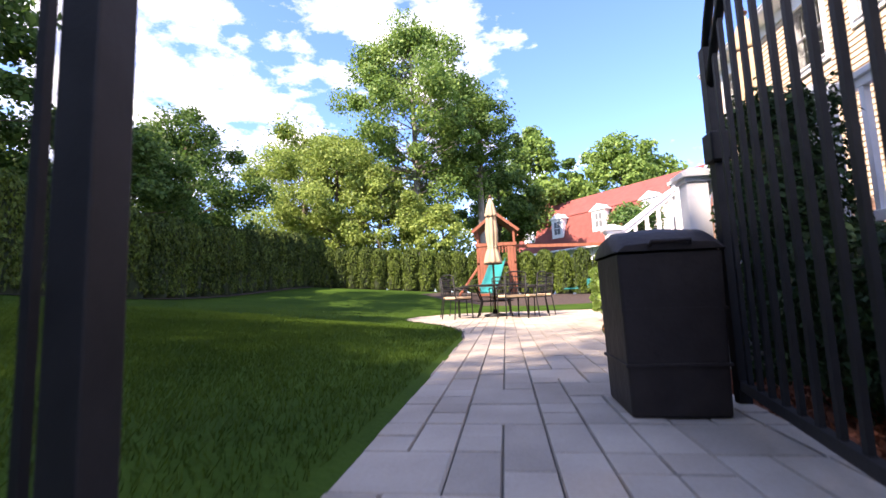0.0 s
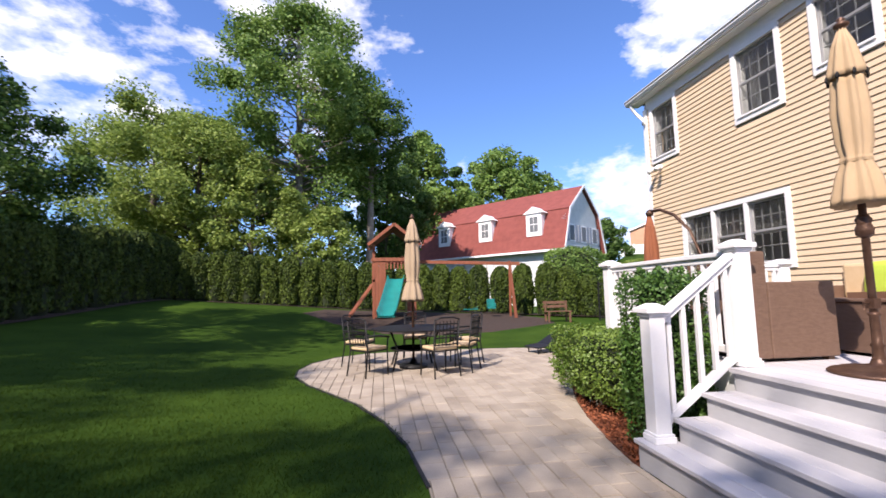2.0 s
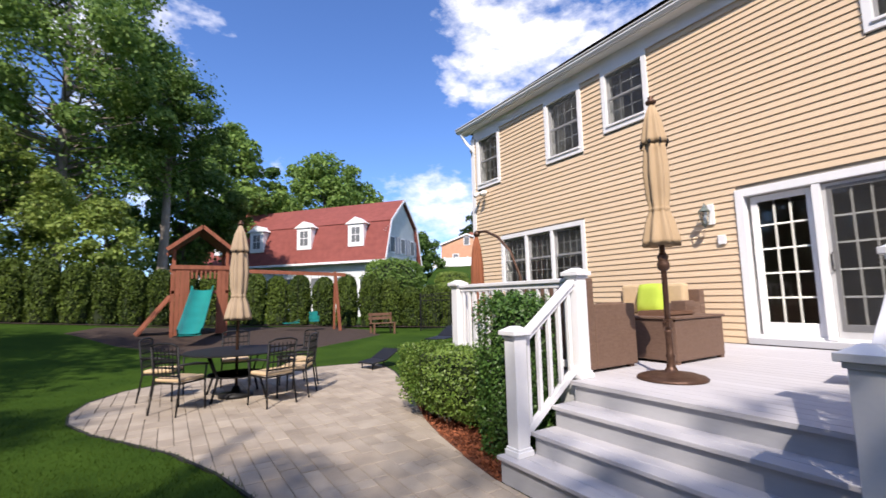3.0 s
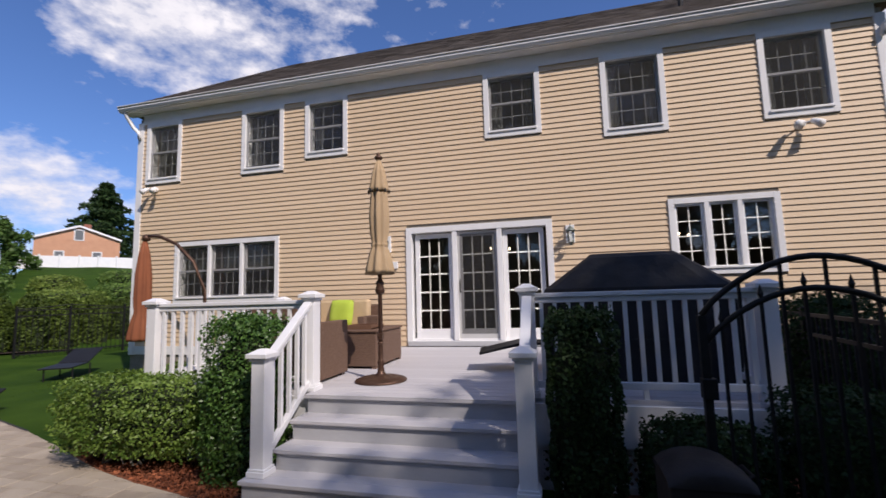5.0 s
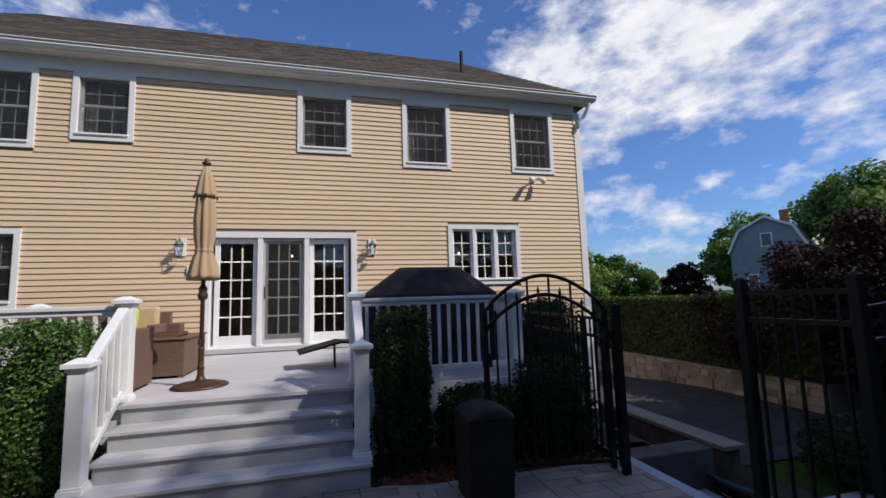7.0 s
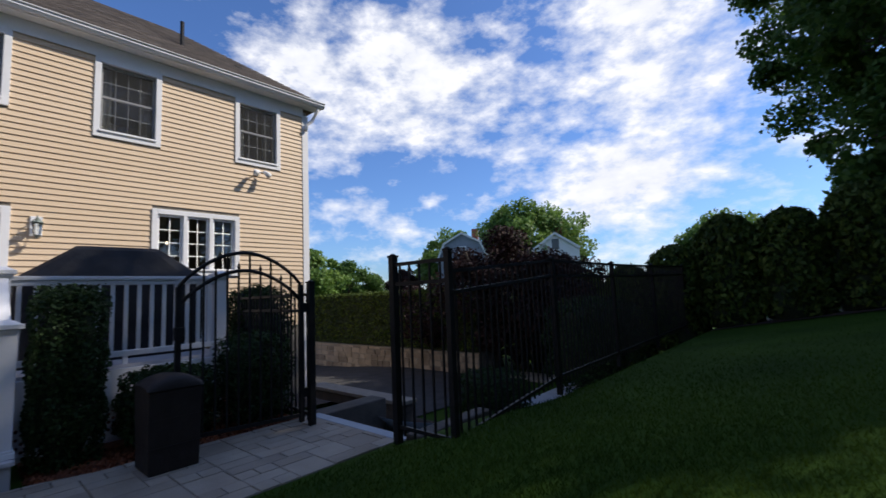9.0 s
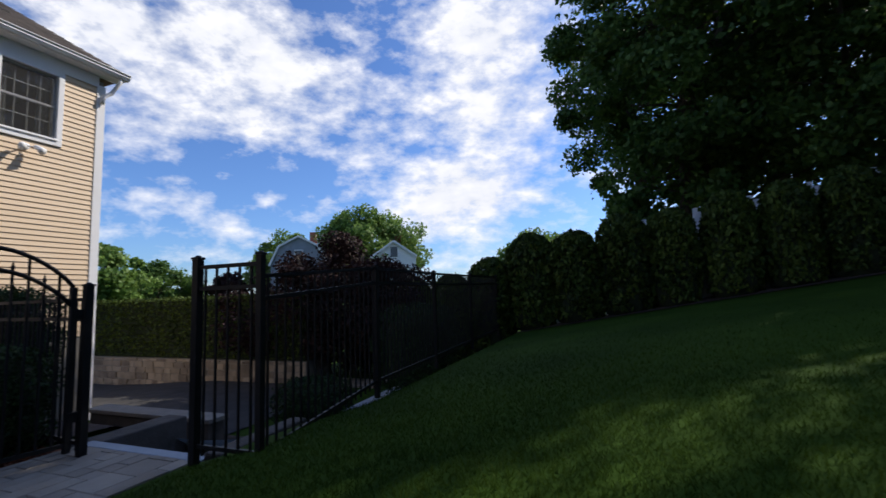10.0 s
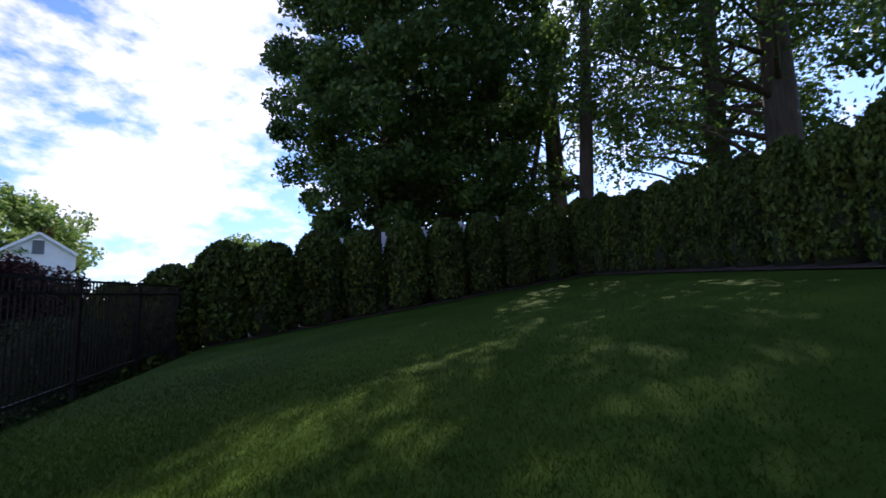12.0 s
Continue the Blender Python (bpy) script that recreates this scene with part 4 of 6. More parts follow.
def shrub_mesh(name, rng, n, size, box_r, leaf_len, roundness=0.5):
    """Leaves over a clipped block or mound: size x, y, z from the ground up."""
    d = rng.normal(size=(n, 3))
    d /= np.linalg.norm(d, axis=1, keepdims=True)
    p = 1.0 / roundness if roundness > 0 else 8
    k = (np.abs(d) ** (2 * p)).sum(1, keepdims=True) ** (-1 / (2 * p))
    q = d * k
    scale = np.asarray(size) / 2
    lump = 1 + 0.07 * np.sin(q[:, :1] * 9 + 1.3) * np.cos(q[:, 1:2] * 8) + 0.05 * np.sin(q[:, 2:] * 11)
    pos = q * scale * lump * rng.uniform(0.86, 1.05, (n, 1))
    pos[:, 2] += scale[2]
    return leaves(name, pos, leaf_len, leaf_len * 0.6, rng, d, 0.15)


def shrub(name, label, at, size, leaf, n, leaf_len, seed, roundness=0.35, stems=0, base_gap=0.0, z=None):
    rng = np.random.default_rng(seed)
    zb = (height(at[0], at[1]) if z is None else z)
    t = thing(name, label, "shrub", (at[0], at[1], zb - 0.03))
    sx, sy, sz = size
    me = shrub_mesh("foliage", rng, n, (sx, sy, sz - base_gap), 0, leaf_len, roundness)
    me.transform(Matrix.Translation((0, 0, base_gap)))
    me.materials.append(leaf)
    ob = new("foliage", me)
    ob.parent = t
    # dark filler standing for the shade between the leaves
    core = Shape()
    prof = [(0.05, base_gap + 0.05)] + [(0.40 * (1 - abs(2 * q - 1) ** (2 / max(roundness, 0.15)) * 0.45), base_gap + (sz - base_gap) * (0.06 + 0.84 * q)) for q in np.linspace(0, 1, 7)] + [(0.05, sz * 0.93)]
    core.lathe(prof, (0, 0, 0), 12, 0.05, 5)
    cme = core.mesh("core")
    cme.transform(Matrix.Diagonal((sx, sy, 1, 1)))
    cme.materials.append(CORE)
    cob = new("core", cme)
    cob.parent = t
    st = Shape()
    for k in range(max(stems, 3)):
        a, b = rng.uniform(-0.3, 0.3, 2), rng.uniform(-0.38, 0.38, 2)
        st.tube([(a[0] * sx, a[1] * sy, -0.02), (b[0] * sx, b[1] * sy, base_gap + sz * 0.35)], [0.016, 0.009], 6)
    sme = st.mesh("stems", smooth=True)
    sme.materials.append(PALE_BARK)
    sob = new("stems", sme)
    sob.parent = t
    return t


def arborvitae(seed, tall, r, n):
    """A clipped column with a rounded top, of upright sprays over a dark core."""
    rng = np.random.default_rng(seed)
    t = thing("arborvitae", "clipped green arborvitae column in a tall hedge", "hedge", (0, 0, 0), "arborvitae hedge")
    q = rng.random(n) ** 0.9
    a = rng.uniform(0, 2 * math.pi, n)
    prof = np.where(q < 0.72, 0.90 + 0.10 * np.sin(q * 3.4), np.sqrt(np.clip(1 - ((q - 0.72) / 0.285) ** 2, 0, 1)) * 0.97)
    lump = 1 + 0.08 * np.sin(3 * a + q * 9 + seed) + 0.05 * np.sin(7 * a - q * 14)
    rad = r * prof * lump * rng.uniform(0.84, 1.07, n)
    pos = np.stack([rad * np.cos(a), rad * np.sin(a), 0.05 + q * tall * rng.uniform(0.98, 1.02, n)], 1)
    out = np.stack([np.cos(a) * 0.6, np.sin(a) * 0.6, 0.5 + 0 * a], 1)
    me = leaves("sprays", pos, 0.075, 0.040, rng, out, 0.2)
    me.materials.append(NEEDLE)
    f = new("sprays", me)
    f.parent = t
    # near-black filler, shade between the sprays as colour
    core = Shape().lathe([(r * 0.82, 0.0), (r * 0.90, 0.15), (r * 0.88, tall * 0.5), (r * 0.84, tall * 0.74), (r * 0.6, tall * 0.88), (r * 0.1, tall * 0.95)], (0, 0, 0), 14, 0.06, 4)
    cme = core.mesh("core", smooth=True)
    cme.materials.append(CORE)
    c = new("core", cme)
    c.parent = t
    part("trunk", Shape().tube([(0, 0, -0.1), (0, 0, 0.4)], 0.05, 8), BARK, t)
    return t


protos = [arborvitae(40 + k, 1.0, 0.40, 5200) for k in range(4)]
hr = random.Random(11)
spots = []
y = -6.9
while y < 24.2:  # west row
    spots.append((-11.25 - 1.6 * ease((8 - y) / 15) + hr.uniform(-0.06, 0.06), y, 2.08 + (0.42 if y > 6 else 0.42 * ease((y + 1) / 7)) + hr.uniform(-0.06, 0.06) + 0.25 * ease((y - 14) / 8)))
    y += 0.84
x = -10.4
while x < 13.2:  # north row
    spots.append((x, 24.3 - 3.0 * ease((x - 1.5) / 6.5) - 0.3 * max(0.0, x - 8) + hr.uniform(-0.08, 0.08), 2.2 - 0.35 * ease((x - 7) / 1.5) + hr.uniform(-0.08, 0.08)))
    x += 0.92 if x > -8 else 0.75
spots += [(-10.95, 24.15, 2.6), (-12.85, -7.65, 2.3)]
x = -13.8
while x < 3.2:  # south row
    spots.append((x, -8.5 + hr.uniform(-0.07, 0.07), 2.28 + hr.uniform(-0.08, 0.10) + 0.2 * ease((x + 4) / 4)))
    x += hr.uniform(1.11, 1.21)
for k, (x, y, tall) in enumerate(spots):
    north = y > 18 and x > -9.5
    w = 1.18 if north else (1.36 if x < -5.5 else 1.58) if y < -8.0 else 1.02 if y < 12 else 1.12
    m = Matrix.Translation((x, y, height(x, y) - 0.02)) @ Matrix.Rotation(hr.uniform(0, 6.28), 4, "Z") @ Matrix.Diagonal((w, w, tall, 1))
    if k < 4:
        protos[k].matrix_basis = m
    else:
        c = copy_thing(protos[k % 4], m)
        c.scale = (w, w, tall)

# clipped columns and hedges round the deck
# right column carries its shade as a darker leaf colour than the left
shrub("clipped_yew", "clipped yew column beside the deck steps, coloured darker for shade", (1.13, 2.74), (0.50, 0.50, 1.54), SHADED_YEW_LEAF, 15000, 0.035, 61, 0.22, z=0)
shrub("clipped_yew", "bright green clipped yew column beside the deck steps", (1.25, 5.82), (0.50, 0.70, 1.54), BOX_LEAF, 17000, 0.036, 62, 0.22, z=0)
shrub("clipped_hedge", "low yellow-green clipped hedge along the patio", (1.42, 7.2), (0.75, 1.75, 0.93), HEDGE_LEAF, 15000, 0.038, 63, 0.25, stems=14, base_gap=0.22, z=0)
shrub("clipped_hedge", "low yellow-green clipped hedge beyond the deck corner", (2.6, 8.2), (1.6, 0.9, 0.80), HEDGE_LEAF, 9000, 0.045, 64, 0.25, z=0)
shrub("round_shrub", "small dark rounded shrub beside the bin", (1.12, 1.95), (0.70, 0.8, 0.75), SHADED_YEW_LEAF, 7000, 0.04, 65, 0.6, z=0)
shrub("round_shrub", "small dark rounded shrub behind the open gate", (1.1, 1.1), (0.8, 0.7, 1.0), SHADED_YEW_LEAF, 7000, 0.04, 66, 0.6, z=0)
shrub("round_shrub", "dark rounded shrub beside the house corner", (2.9, 0.2), (1.1, 0.9, 1.6), SHADED_YEW_LEAF, 9000, 0.05, 67, 0.6)
shrub("round_shrub", "dark rounded shrub outside the fence", (1.0, -3.4), (1.3, 1.2, 0.85), SHADED_YEW_LEAF, 7000, 0.05, 68, 0.7)
shrub("round_shrub", "dark clipped shrub outside the iron fence", (-0.3, -5.2), (1.7, 1.5, 1.9), SHADED_YEW_LEAF, 9000, 0.06, 69, 0.6)
shrub("round_shrub", "mottled green shrub in front of the red-roofed house", (12.0, 30.8), (4.2, 3.0, 3.4), LEAF, 9000, 0.16, 70, 0.7, z=0.95)
for bx0, by0, bw, bh, seed in ((16.5, 29.5, 3.2, 1.5, 72), (21.5, 31.0, 3.6, 1.4, 73), (19.0, 34.0, 2.6, 1.8, 74), (25.5, 36.0, 3.4, 1.6, 75)):
    shrub("bank_shrub", "loose green shrub on the grassy bank", (bx0, by0), (bw, bw * 0.9, bh), LEAF if seed % 2 else LEAF_YELLOW, 5000, 0.14, seed, 0.7, z=bank_z(bx0, by0))
# clipped hedge on the far bank outside the gate
bank = thing("bank_hedge", "long clipped green hedge above the fieldstone wall", "hedge", (9.0, -6.7, -0.3))
rng = np.random.default_rng(77)
bp = np.stack([rng.uniform(-5.5, 9, 26000), rng.choice([-0.42, 0.42], 26000) + rng.normal(0, 0.04, 26000), rng.uniform(0, 1.72, 26000)], 1)
top = rng.random(26000) < 0.35
bp[top, 1] = rng.uniform(-0.42, 0.42, top.sum())
bp[top, 2] = 1.72 + rng.normal(0, 0.03, top.sum())
bme = leaves("foliage", bp, 0.09, 0.05, rng, None, 0.4)
bme.materials.append(NEEDLE)
bo = new("foliage", bme)
bo.parent = bank
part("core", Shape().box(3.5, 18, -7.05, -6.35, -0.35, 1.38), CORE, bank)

# trees
tree("tall_tree", "very tall broadleaf tree with a pale trunk behind the hedge", (-7.0, 33.5), 22.8, 6.4, 4.5, LEAF, 66000, 0.24, 101, PALE_BARK, 72, 0.0, 0.36, 0.27)
tree("tall_tree", "tall open broadleaf tree with a pale bare trunk", (-2.2, 35.0), 18.0, 3.9, 8.0, LEAF_DARK, 17000, 0.22, 102, PALE_BARK, 30, 0.03, 0.34, 0.26)
tree("broadleaf_tree", "yellow-green broadleaf tree behind the tall hedge", (-16.0, 33.0), 14.0, 5.6, 2.0, LEAF_YELLOW, 32000, 0.22, 103, BARK, 44, 0, 0.25, 0.30)
tree("broadleaf_tree", "dense yellow-green tree behind the tall hedge", (-12.0, 30.0), 11.5, 4.6, 1.5, LEAF_YELLOW, 30000, 0.19, 104, BARK, 40, 0, 0.22, 0.30)
tree("broadleaf_tree", "russet-tinged green tree behind the tall hedge", (-8.6, 29.0), 9.0, 3.2, 1.0, LEAF_YELLOW, 20000, 0.18, 105, BARK, 30, 0, 0.18, 0.32)
tree("small_tree", "bright green young tree behind the back hedge", (-4.2, 27.2), 5.6, 2.2, 1.4, LEAF_YELLOW, 9000, 0.20, 106, BARK, 24, 0, 0.10, 0.34)
tree("broadleaf_tree", "dark leafy tree behind the west hedge, added to shade the lawn", (-17.0, 21.0), 9.6, 4.2, 1.6, LEAF_DARK, 28000, 0.18, 107, BARK, 36, 0, 0.24, 0.30)
tree("broadleaf_tree", "dark leafy tree leaning over the west hedge", (-16.0, 14.5), 8.0, 3.6, 1.4, LEAF_DARK, 26000, 0.17, 108, BARK, 34, 0, 0.22, 0.30)
tree("broadleaf_tree", "dark spreading tree over the west hedge", (-17.5, 9.5), 11.5, 4.2, 2.0, LEAF_DARK, 18000, 0.24, 109, BARK, 34, 0, 0.26, 0.30)
tree("broadleaf_tree", "dense dark tree behind the south hedge", (-8.3, -12.7), 18.3, 5.7, 1.2, LEAF_DARK, 60000, 0.20, 110, BARK, 84, 0, 0.30, 0.25, 3)
tree("broadleaf_tree", "dark leafy tree with light between its limbs", (-13.6, -11.2), 19.4, 5.7, 2.0, LEAF_DARK, 23000, 0.19, 111, BARK, 38, 0, 0.28, 0.28, 3)
tree("tall_tree", "tall tree with a stout dark trunk behind the hedge", (-17.6, -7.6), 16.0, 5.6, 3.0, LEAF_DARK, 20000, 0.18, 112, BARK, 32, 0, 0.46, 0.29)
tree("tall_tree", "tall tree with a stout dark trunk beside another", (-16.8, -5.0), 17.8, 5.6, 3.0, LEAF_DARK, 18000, 0.18, 113, BARK, 30, 0, 0.50, 0.30)
tree("broadleaf_tree", "dense dark tree crowding the south hedge", (-6.2, -12.3), 16.5, 3.6, 0.6, LEAF_DARK, 38000, 0.19, 116, BARK, 60, 0, 0.24, 0.30, 2)
tree("broadleaf_tree", "low dark understorey tree behind the south hedge", (-10.5, -11.8), 8.5, 3.4, 0.6, LEAF_DARK, 24000, 0.18, 117, BARK, 46, 0, 0.16, 0.30, 2)
# never in view, added for the shade it throws on lawn and play set
tree("tall_tree", "added unseen tall tree behind the west hedge, shading the lawn", (-14.6, 5.6), 17.0, 5.4, 5.0, LEAF_DARK, 15000, 0.22, 115, BARK, 50, 0, 0.42, 0.27)
# beside the view, placed and sized for its shadow on the lawn
tree("broadleaf_tree", "leafy tree behind the west hedge, added to shade the lawn", (-16.8, 1.5), 14.0, 5.2, 3.0, LEAF_DARK, 20000, 0.22, 114, BARK, 38, 0, 0.3, 0.30)
# beyond the red-roofed house and to the south
tree("broadleaf_tree", "round dense green tree behind the red-roofed house", (14.5, 56.0), 20.0, 7.4, 5.0, LEAF, 24000, 0.46, 120, BARK, 46, 0, 0.3, 0.32)
tree("broadleaf_tree", "green tree behind the red-roofed house", (3.5, 54.0), 20.5, 5.6, 4.0, LEAF, 16000, 0.46, 121, BARK, 36, 0, 0.3, 0.32)
tree("conifer_tree", "dark green tree behind the red-roofed house", (9.0, 60.0), 18.5, 3.0, 4.0, LEAF_DARK, 9000, 0.46, 122, BARK, 28, 0, 0.25, 0.34)
tree("broadleaf_tree", "dark green tree behind the play set", (-0.5, 44.0), 14.0, 4.4, 3.0, LEAF_DARK, 14000, 0.36, 123, BARK, 34, 0, 0.25, 0.32)


def conifer(label, at, z0, tall, r, n, seed):
    """A dark spire of drooping whorls round a straight trunk."""
    rng = np.random.default_rng(seed)
    t = thing("conifer_tree", label, "tree", (at[0], at[1], z0))
    part("trunk", Shape().tube([(at[0], at[1], z0 - 0.3), (at[0], at[1], z0 + tall * 0.97)], [0.35, 0.04], 8), BARK, t, smooth=True)
    whorls = 15
    q = (rng.integers(0, whorls, n) + 0.4) / whorls
    arm = rng.random(n) ** 0.6
    lobe = rng.integers(0, 11, n)
    a = lobe * 2 * math.pi / 11 + q * 40 + rng.normal(0, 0.13, n)
    reach = r * (1 - q) ** 0.7 * (0.82 + 0.3 * np.sin(lobe * 5.1 + q * 70)) * arm
    pos = np.stack([reach * np.cos(a), reach * np.sin(a), tall * (0.06 + 0.94 * q) - reach * 0.28 + rng.normal(0, 0.18, n)], 1)
    me = leaves("crown", pos, 0.62, 0.30, rng, None, 0.5)
    me.materials.append(SHADED_YEW_LEAF)
    crown = new("crown", me)
    crown.parent = t


conifer("distant dark conifer rising behind the salmon house", (50.0, 70.0), 6.0, 15.0, 8.0, 14000, 140)
conifer("distant dark conifer beside a taller one", (56.0, 68.0), 6.0, 11.5, 5.0, 7000, 141)
tree("broadleaf_tree", "dark olive tree beside the red-roofed house", (27.0, 54.0), 10.5, 3.4, 2.0, LEAF_DARK, 9000, 0.42, 132, BARK, 30, 0, 0.25, 0.32)
tree("broadleaf_tree", "broad green tree behind a far house", (24.0, -46.0), 14.2, 7.2, 4.0, LEAF, 20000, 0.46, 125, BARK, 44, 0, 0.3, 0.30)
tree("broadleaf_tree", "green tree beyond the far gambrel house", (38.0, -46.0), 12.0, 5.0, 3.0, LEAF, 14000, 0.46, 126, BARK, 36, 0, 0.3, 0.32)
tree("broadleaf_tree", "green tree beyond the driveway", (41.0, -24.0), 8.6, 4.4, 1.0, LEAF, 12000, 0.42, 127, BARK, 34, 0, 0.3, 0.32)
tree("broadleaf_tree", "green tree beyond the driveway", (47.0, -34.0), 8.0, 4.6, 1.0, LEAF_DARK, 12000, 0.42, 128, BARK, 34, 0, 0.3, 0.32)
tree("broadleaf_tree", "far green tree behind the south hedge", (4.0, -52.0), 9.5, 5.5, 3.0, LEAF, 10000, 0.46, 129, BARK, 30, 0, 0.3, 0.32)
tree("japanese_maple", "low dark purple-leaved maple outside the fence", (3.5, -8.0), 4.0, 3.1, 0.4, LEAF_PURPLE, 46000, 0.11, 130, BARK, 40, 0, 0.09, 0.30, 2)
tree("copper_beech", "far dark purple tree", (43.0, -41.0), 6.0, 3.6, 1.0, LEAF_PURPLE, 7000, 0.4, 131, BARK, 26, 0, 0.2, 0.32)


# ---- iron fence and gate ----
def fence_panel(t, a, b, za, zb, tall, finials=True, step=0.105):
    a, b = Vector((*a, 0)), Vector((*b, 0))
    for k, h in enumerate((0.10, tall - 0.20, tall - 0.02)):
        part("rail", Shape().beam(a + Vector((0, 0, za + h)), b + Vector((0, 0, zb + h)), 0.028, 0.032), BLACK_METAL, t)
    n = int((b - a).length / step)
    for k in range(n):
        q = (k + 0.5) / n
        p = a.lerp(b, q)
        z0 = za + (zb - za) * q
        part("picket", Shape().box(p.x - 0.008, p.x + 0.008, p.y - 0.008, p.y + 0.008, z0 + 0.03, z0 + tall - 0.03), BLACK_METAL, t)
        if finials and k % 2 == 0:
            part("finial", Shape().lathe([(0.010, 0), (0.016, 0.02), (0.009, 0.045), (0.001, 0.075)], (p.x, p.y, z0 + tall - 0.16), 6), BLACK_METAL, t)


def fence_post(t, x, y, z0, tall, w=0.055):
    p = part("post", Shape().box(x - w / 2, x + w / 2, y - w / 2, y + w / 2, z0 - 0.1, z0 + tall), BLACK_METAL, t, bevel=0.003)
    part("post_cap", Shape().box(x - w / 2 - 0.006, x + w / 2 + 0.006, y - w / 2 - 0.006, y + w / 2 + 0.006, z0 + tall, z0 + tall + 0.018)
         .lathe([(w * 0.5, 0.018), (w * 0.3, 0.032), (0.002, 0.036)], (x, y, z0 + tall), 8), BLACK_METAL, p)


fence = thing("iron_fence", "black metal picket fence beside the open gate", "fence", (-1.6, -2.0, 0.0))
FP = [(-0.95, 0.72, 0.05), (-1.63, 0.72, 0.05), (-1.52, -1.3, 0.20), (-1.45, -3.4, 0.20), (-1.4, -5.6, 0.22), (-1.4, -7.9, 0.25)]
for k, (x, y, z0) in enumerate(FP):
    fence_post(fence, x, y, z0, 1.63 if k < 2 else 1.48, 0.065 if k == 0 else 0.055)
for (x0, y0, z0), (x1, y1, z1) in zip(FP, FP[1:]):
    d = Vector((x1 - x0, y1 - y0)).normalized() * 0.03
    fence_panel(fence, (x0 + d.x, y0 + d.y), (x1 - d.x, y1 - d.y), z0, z1 , 1.58 if y0 > 0 and y1 > 0 else 1.48)
fence2 = thing("iron_fence", "black metal picket fence running to the house", "fence", (2.5, 0.75, 0.0))
fence_post(fence2, 0.27, 0.84, 0.0, 1.50, 0.065)
fence_post(fence2, 2.6, 0.55, 0.0, 1.42)
fence_post(fence2, 5.2, 0.35, 0.0, 1.42)
fence_panel(fence2, (0.31, 0.835), (2.57, 0.56), 0, 0, 1.40)
fence_panel(fence2, (2.63, 0.55), (5.17, 0.36), 0, 0, 1.40)

back_fence = thing("iron_fence", "black metal picket fence in front of the back hedge", "fence", (9.5, 18.5, 0.15))
BP = [(7.6, 19.1), (8.85, 18.65), (10.3, 18.1), (12.6, 17.3)]
for x, y in BP:
    fence_post(back_fence, x, y, 0.12, 1.55)
for (x0, y0), (x1, y1) in zip(BP, BP[1:]):
    fence_panel(back_fence, (x0 + 0.03, y0 - 0.01), (x1 - 0.03, y1 + 0.01), 0.12, 0.12, 1.48, False, 0.13)
for (x0, y0), (x1, y1) in zip(BP[:2], BP[1:3]):
    part("arched_rail", Shape().tube([(x0 + (x1 - x0) * q, y0 + (y1 - y0) * q, 1.62 + 0.12 * (q if x0 < 8 else 1 - q) ** 1.5) for q in np.linspace(0, 1, 9)], 0.016, 6), BLACK_METAL, back_fence, smooth=True)

gate = thing("garden_gate", "black metal garden gate with an arched top, standing open", "gate", (0.305, 0.94, 0.03))
H0, E0 = Vector((0.305, 0.94, 0)), Vector((0.515, 2.06, 0))
gd = E0 - H0


def arch(q, low, high):
    return low + (high - low) * math.sin(math.pi * q) ** 0.8


part("stile", Shape().box(H0.x - 0.022, H0.x + 0.022, H0.y - 0.022, H0.y + 0.022, 0.05, 1.49), BLACK_METAL, gate)
part("stile", Shape().box(E0.x - 0.022, E0.x + 0.022, E0.y - 0.022, E0.y + 0.022, 0.05, 1.49), BLACK_METAL, gate)
for low, high in ((1.49, 1.82), (1.31, 1.64)):
    part("arched_rail", Shape().tube([H0 + gd * q + Vector((0, 0, arch(q, low, high))) for q in np.linspace(0, 1, 17)], 0.018, 8), BLACK_METAL, gate, smooth=True)
part("rail", Shape().beam(H0 + Vector((0, 0, 0.12)), E0 + Vector((0, 0, 0.12)), 0.028, 0.035), BLACK_METAL, gate)
for k in range(1, 11):
    q = k / 11
    p = H0 + gd * q
    top = arch(q, 1.49, 1.82) if k % 2 else arch(q, 1.31, 1.64) + 0.02
    part("picket", Shape().box(p.x - 0.008, p.x + 0.008, p.y - 0.008, p.y + 0.008, 0.1, top), BLACK_METAL, gate)
    if k % 2 == 0:
        part("finial", Shape().lathe([(0.010, 0), (0.016, 0.02), (0.009, 0.045), (0.001, 0.075)], (p.x, p.y, top), 6), BLACK_METAL, gate)
for zz in (0.3, 1.2):
    part("hinge", Shape().box(0.275, 0.33, 0.86, 0.96, zz, zz + 0.09), BLACK_METAL, gate, bevel=0.004)
part("latch", Shape().box(E0.x - 0.04, E0.x + 0.03, E0.y - 0.05, E0.y + 0.03, 1.0, 1.12), BLACK_METAL, gate, bevel=0.006)

# brown bin box
bin_t = thing("storage_bin", "dark brown resin bin box with a domed lid", "bin", (0.37, 2.24, -0.004))
bs = Shape()
bs.add([(0.185, 2.025, 0.0), (0.565, 2.025, 0.0), (0.565, 2.475, 0.0), (0.185, 2.475, 0.0), (0.17, 2.01, 0.66), (0.58, 2.01, 0.66), (0.58, 2.49, 0.66), (0.17, 2.49, 0.66)],
       [(3, 2, 1, 0), (4, 5, 6, 7), (0, 1, 5, 4), (1, 2, 6, 5), (2, 3, 7, 6), (3, 0, 4, 7)])
body = part("body", bs, RESIN, bin_t, bevel=0.012)
for zz in (0.2, 0.42):
    part("band", Shape().box(0.172, 0.578, 2.012, 2.488, zz, zz + 0.012), RESIN, body)
lid = Shape()
rows = []
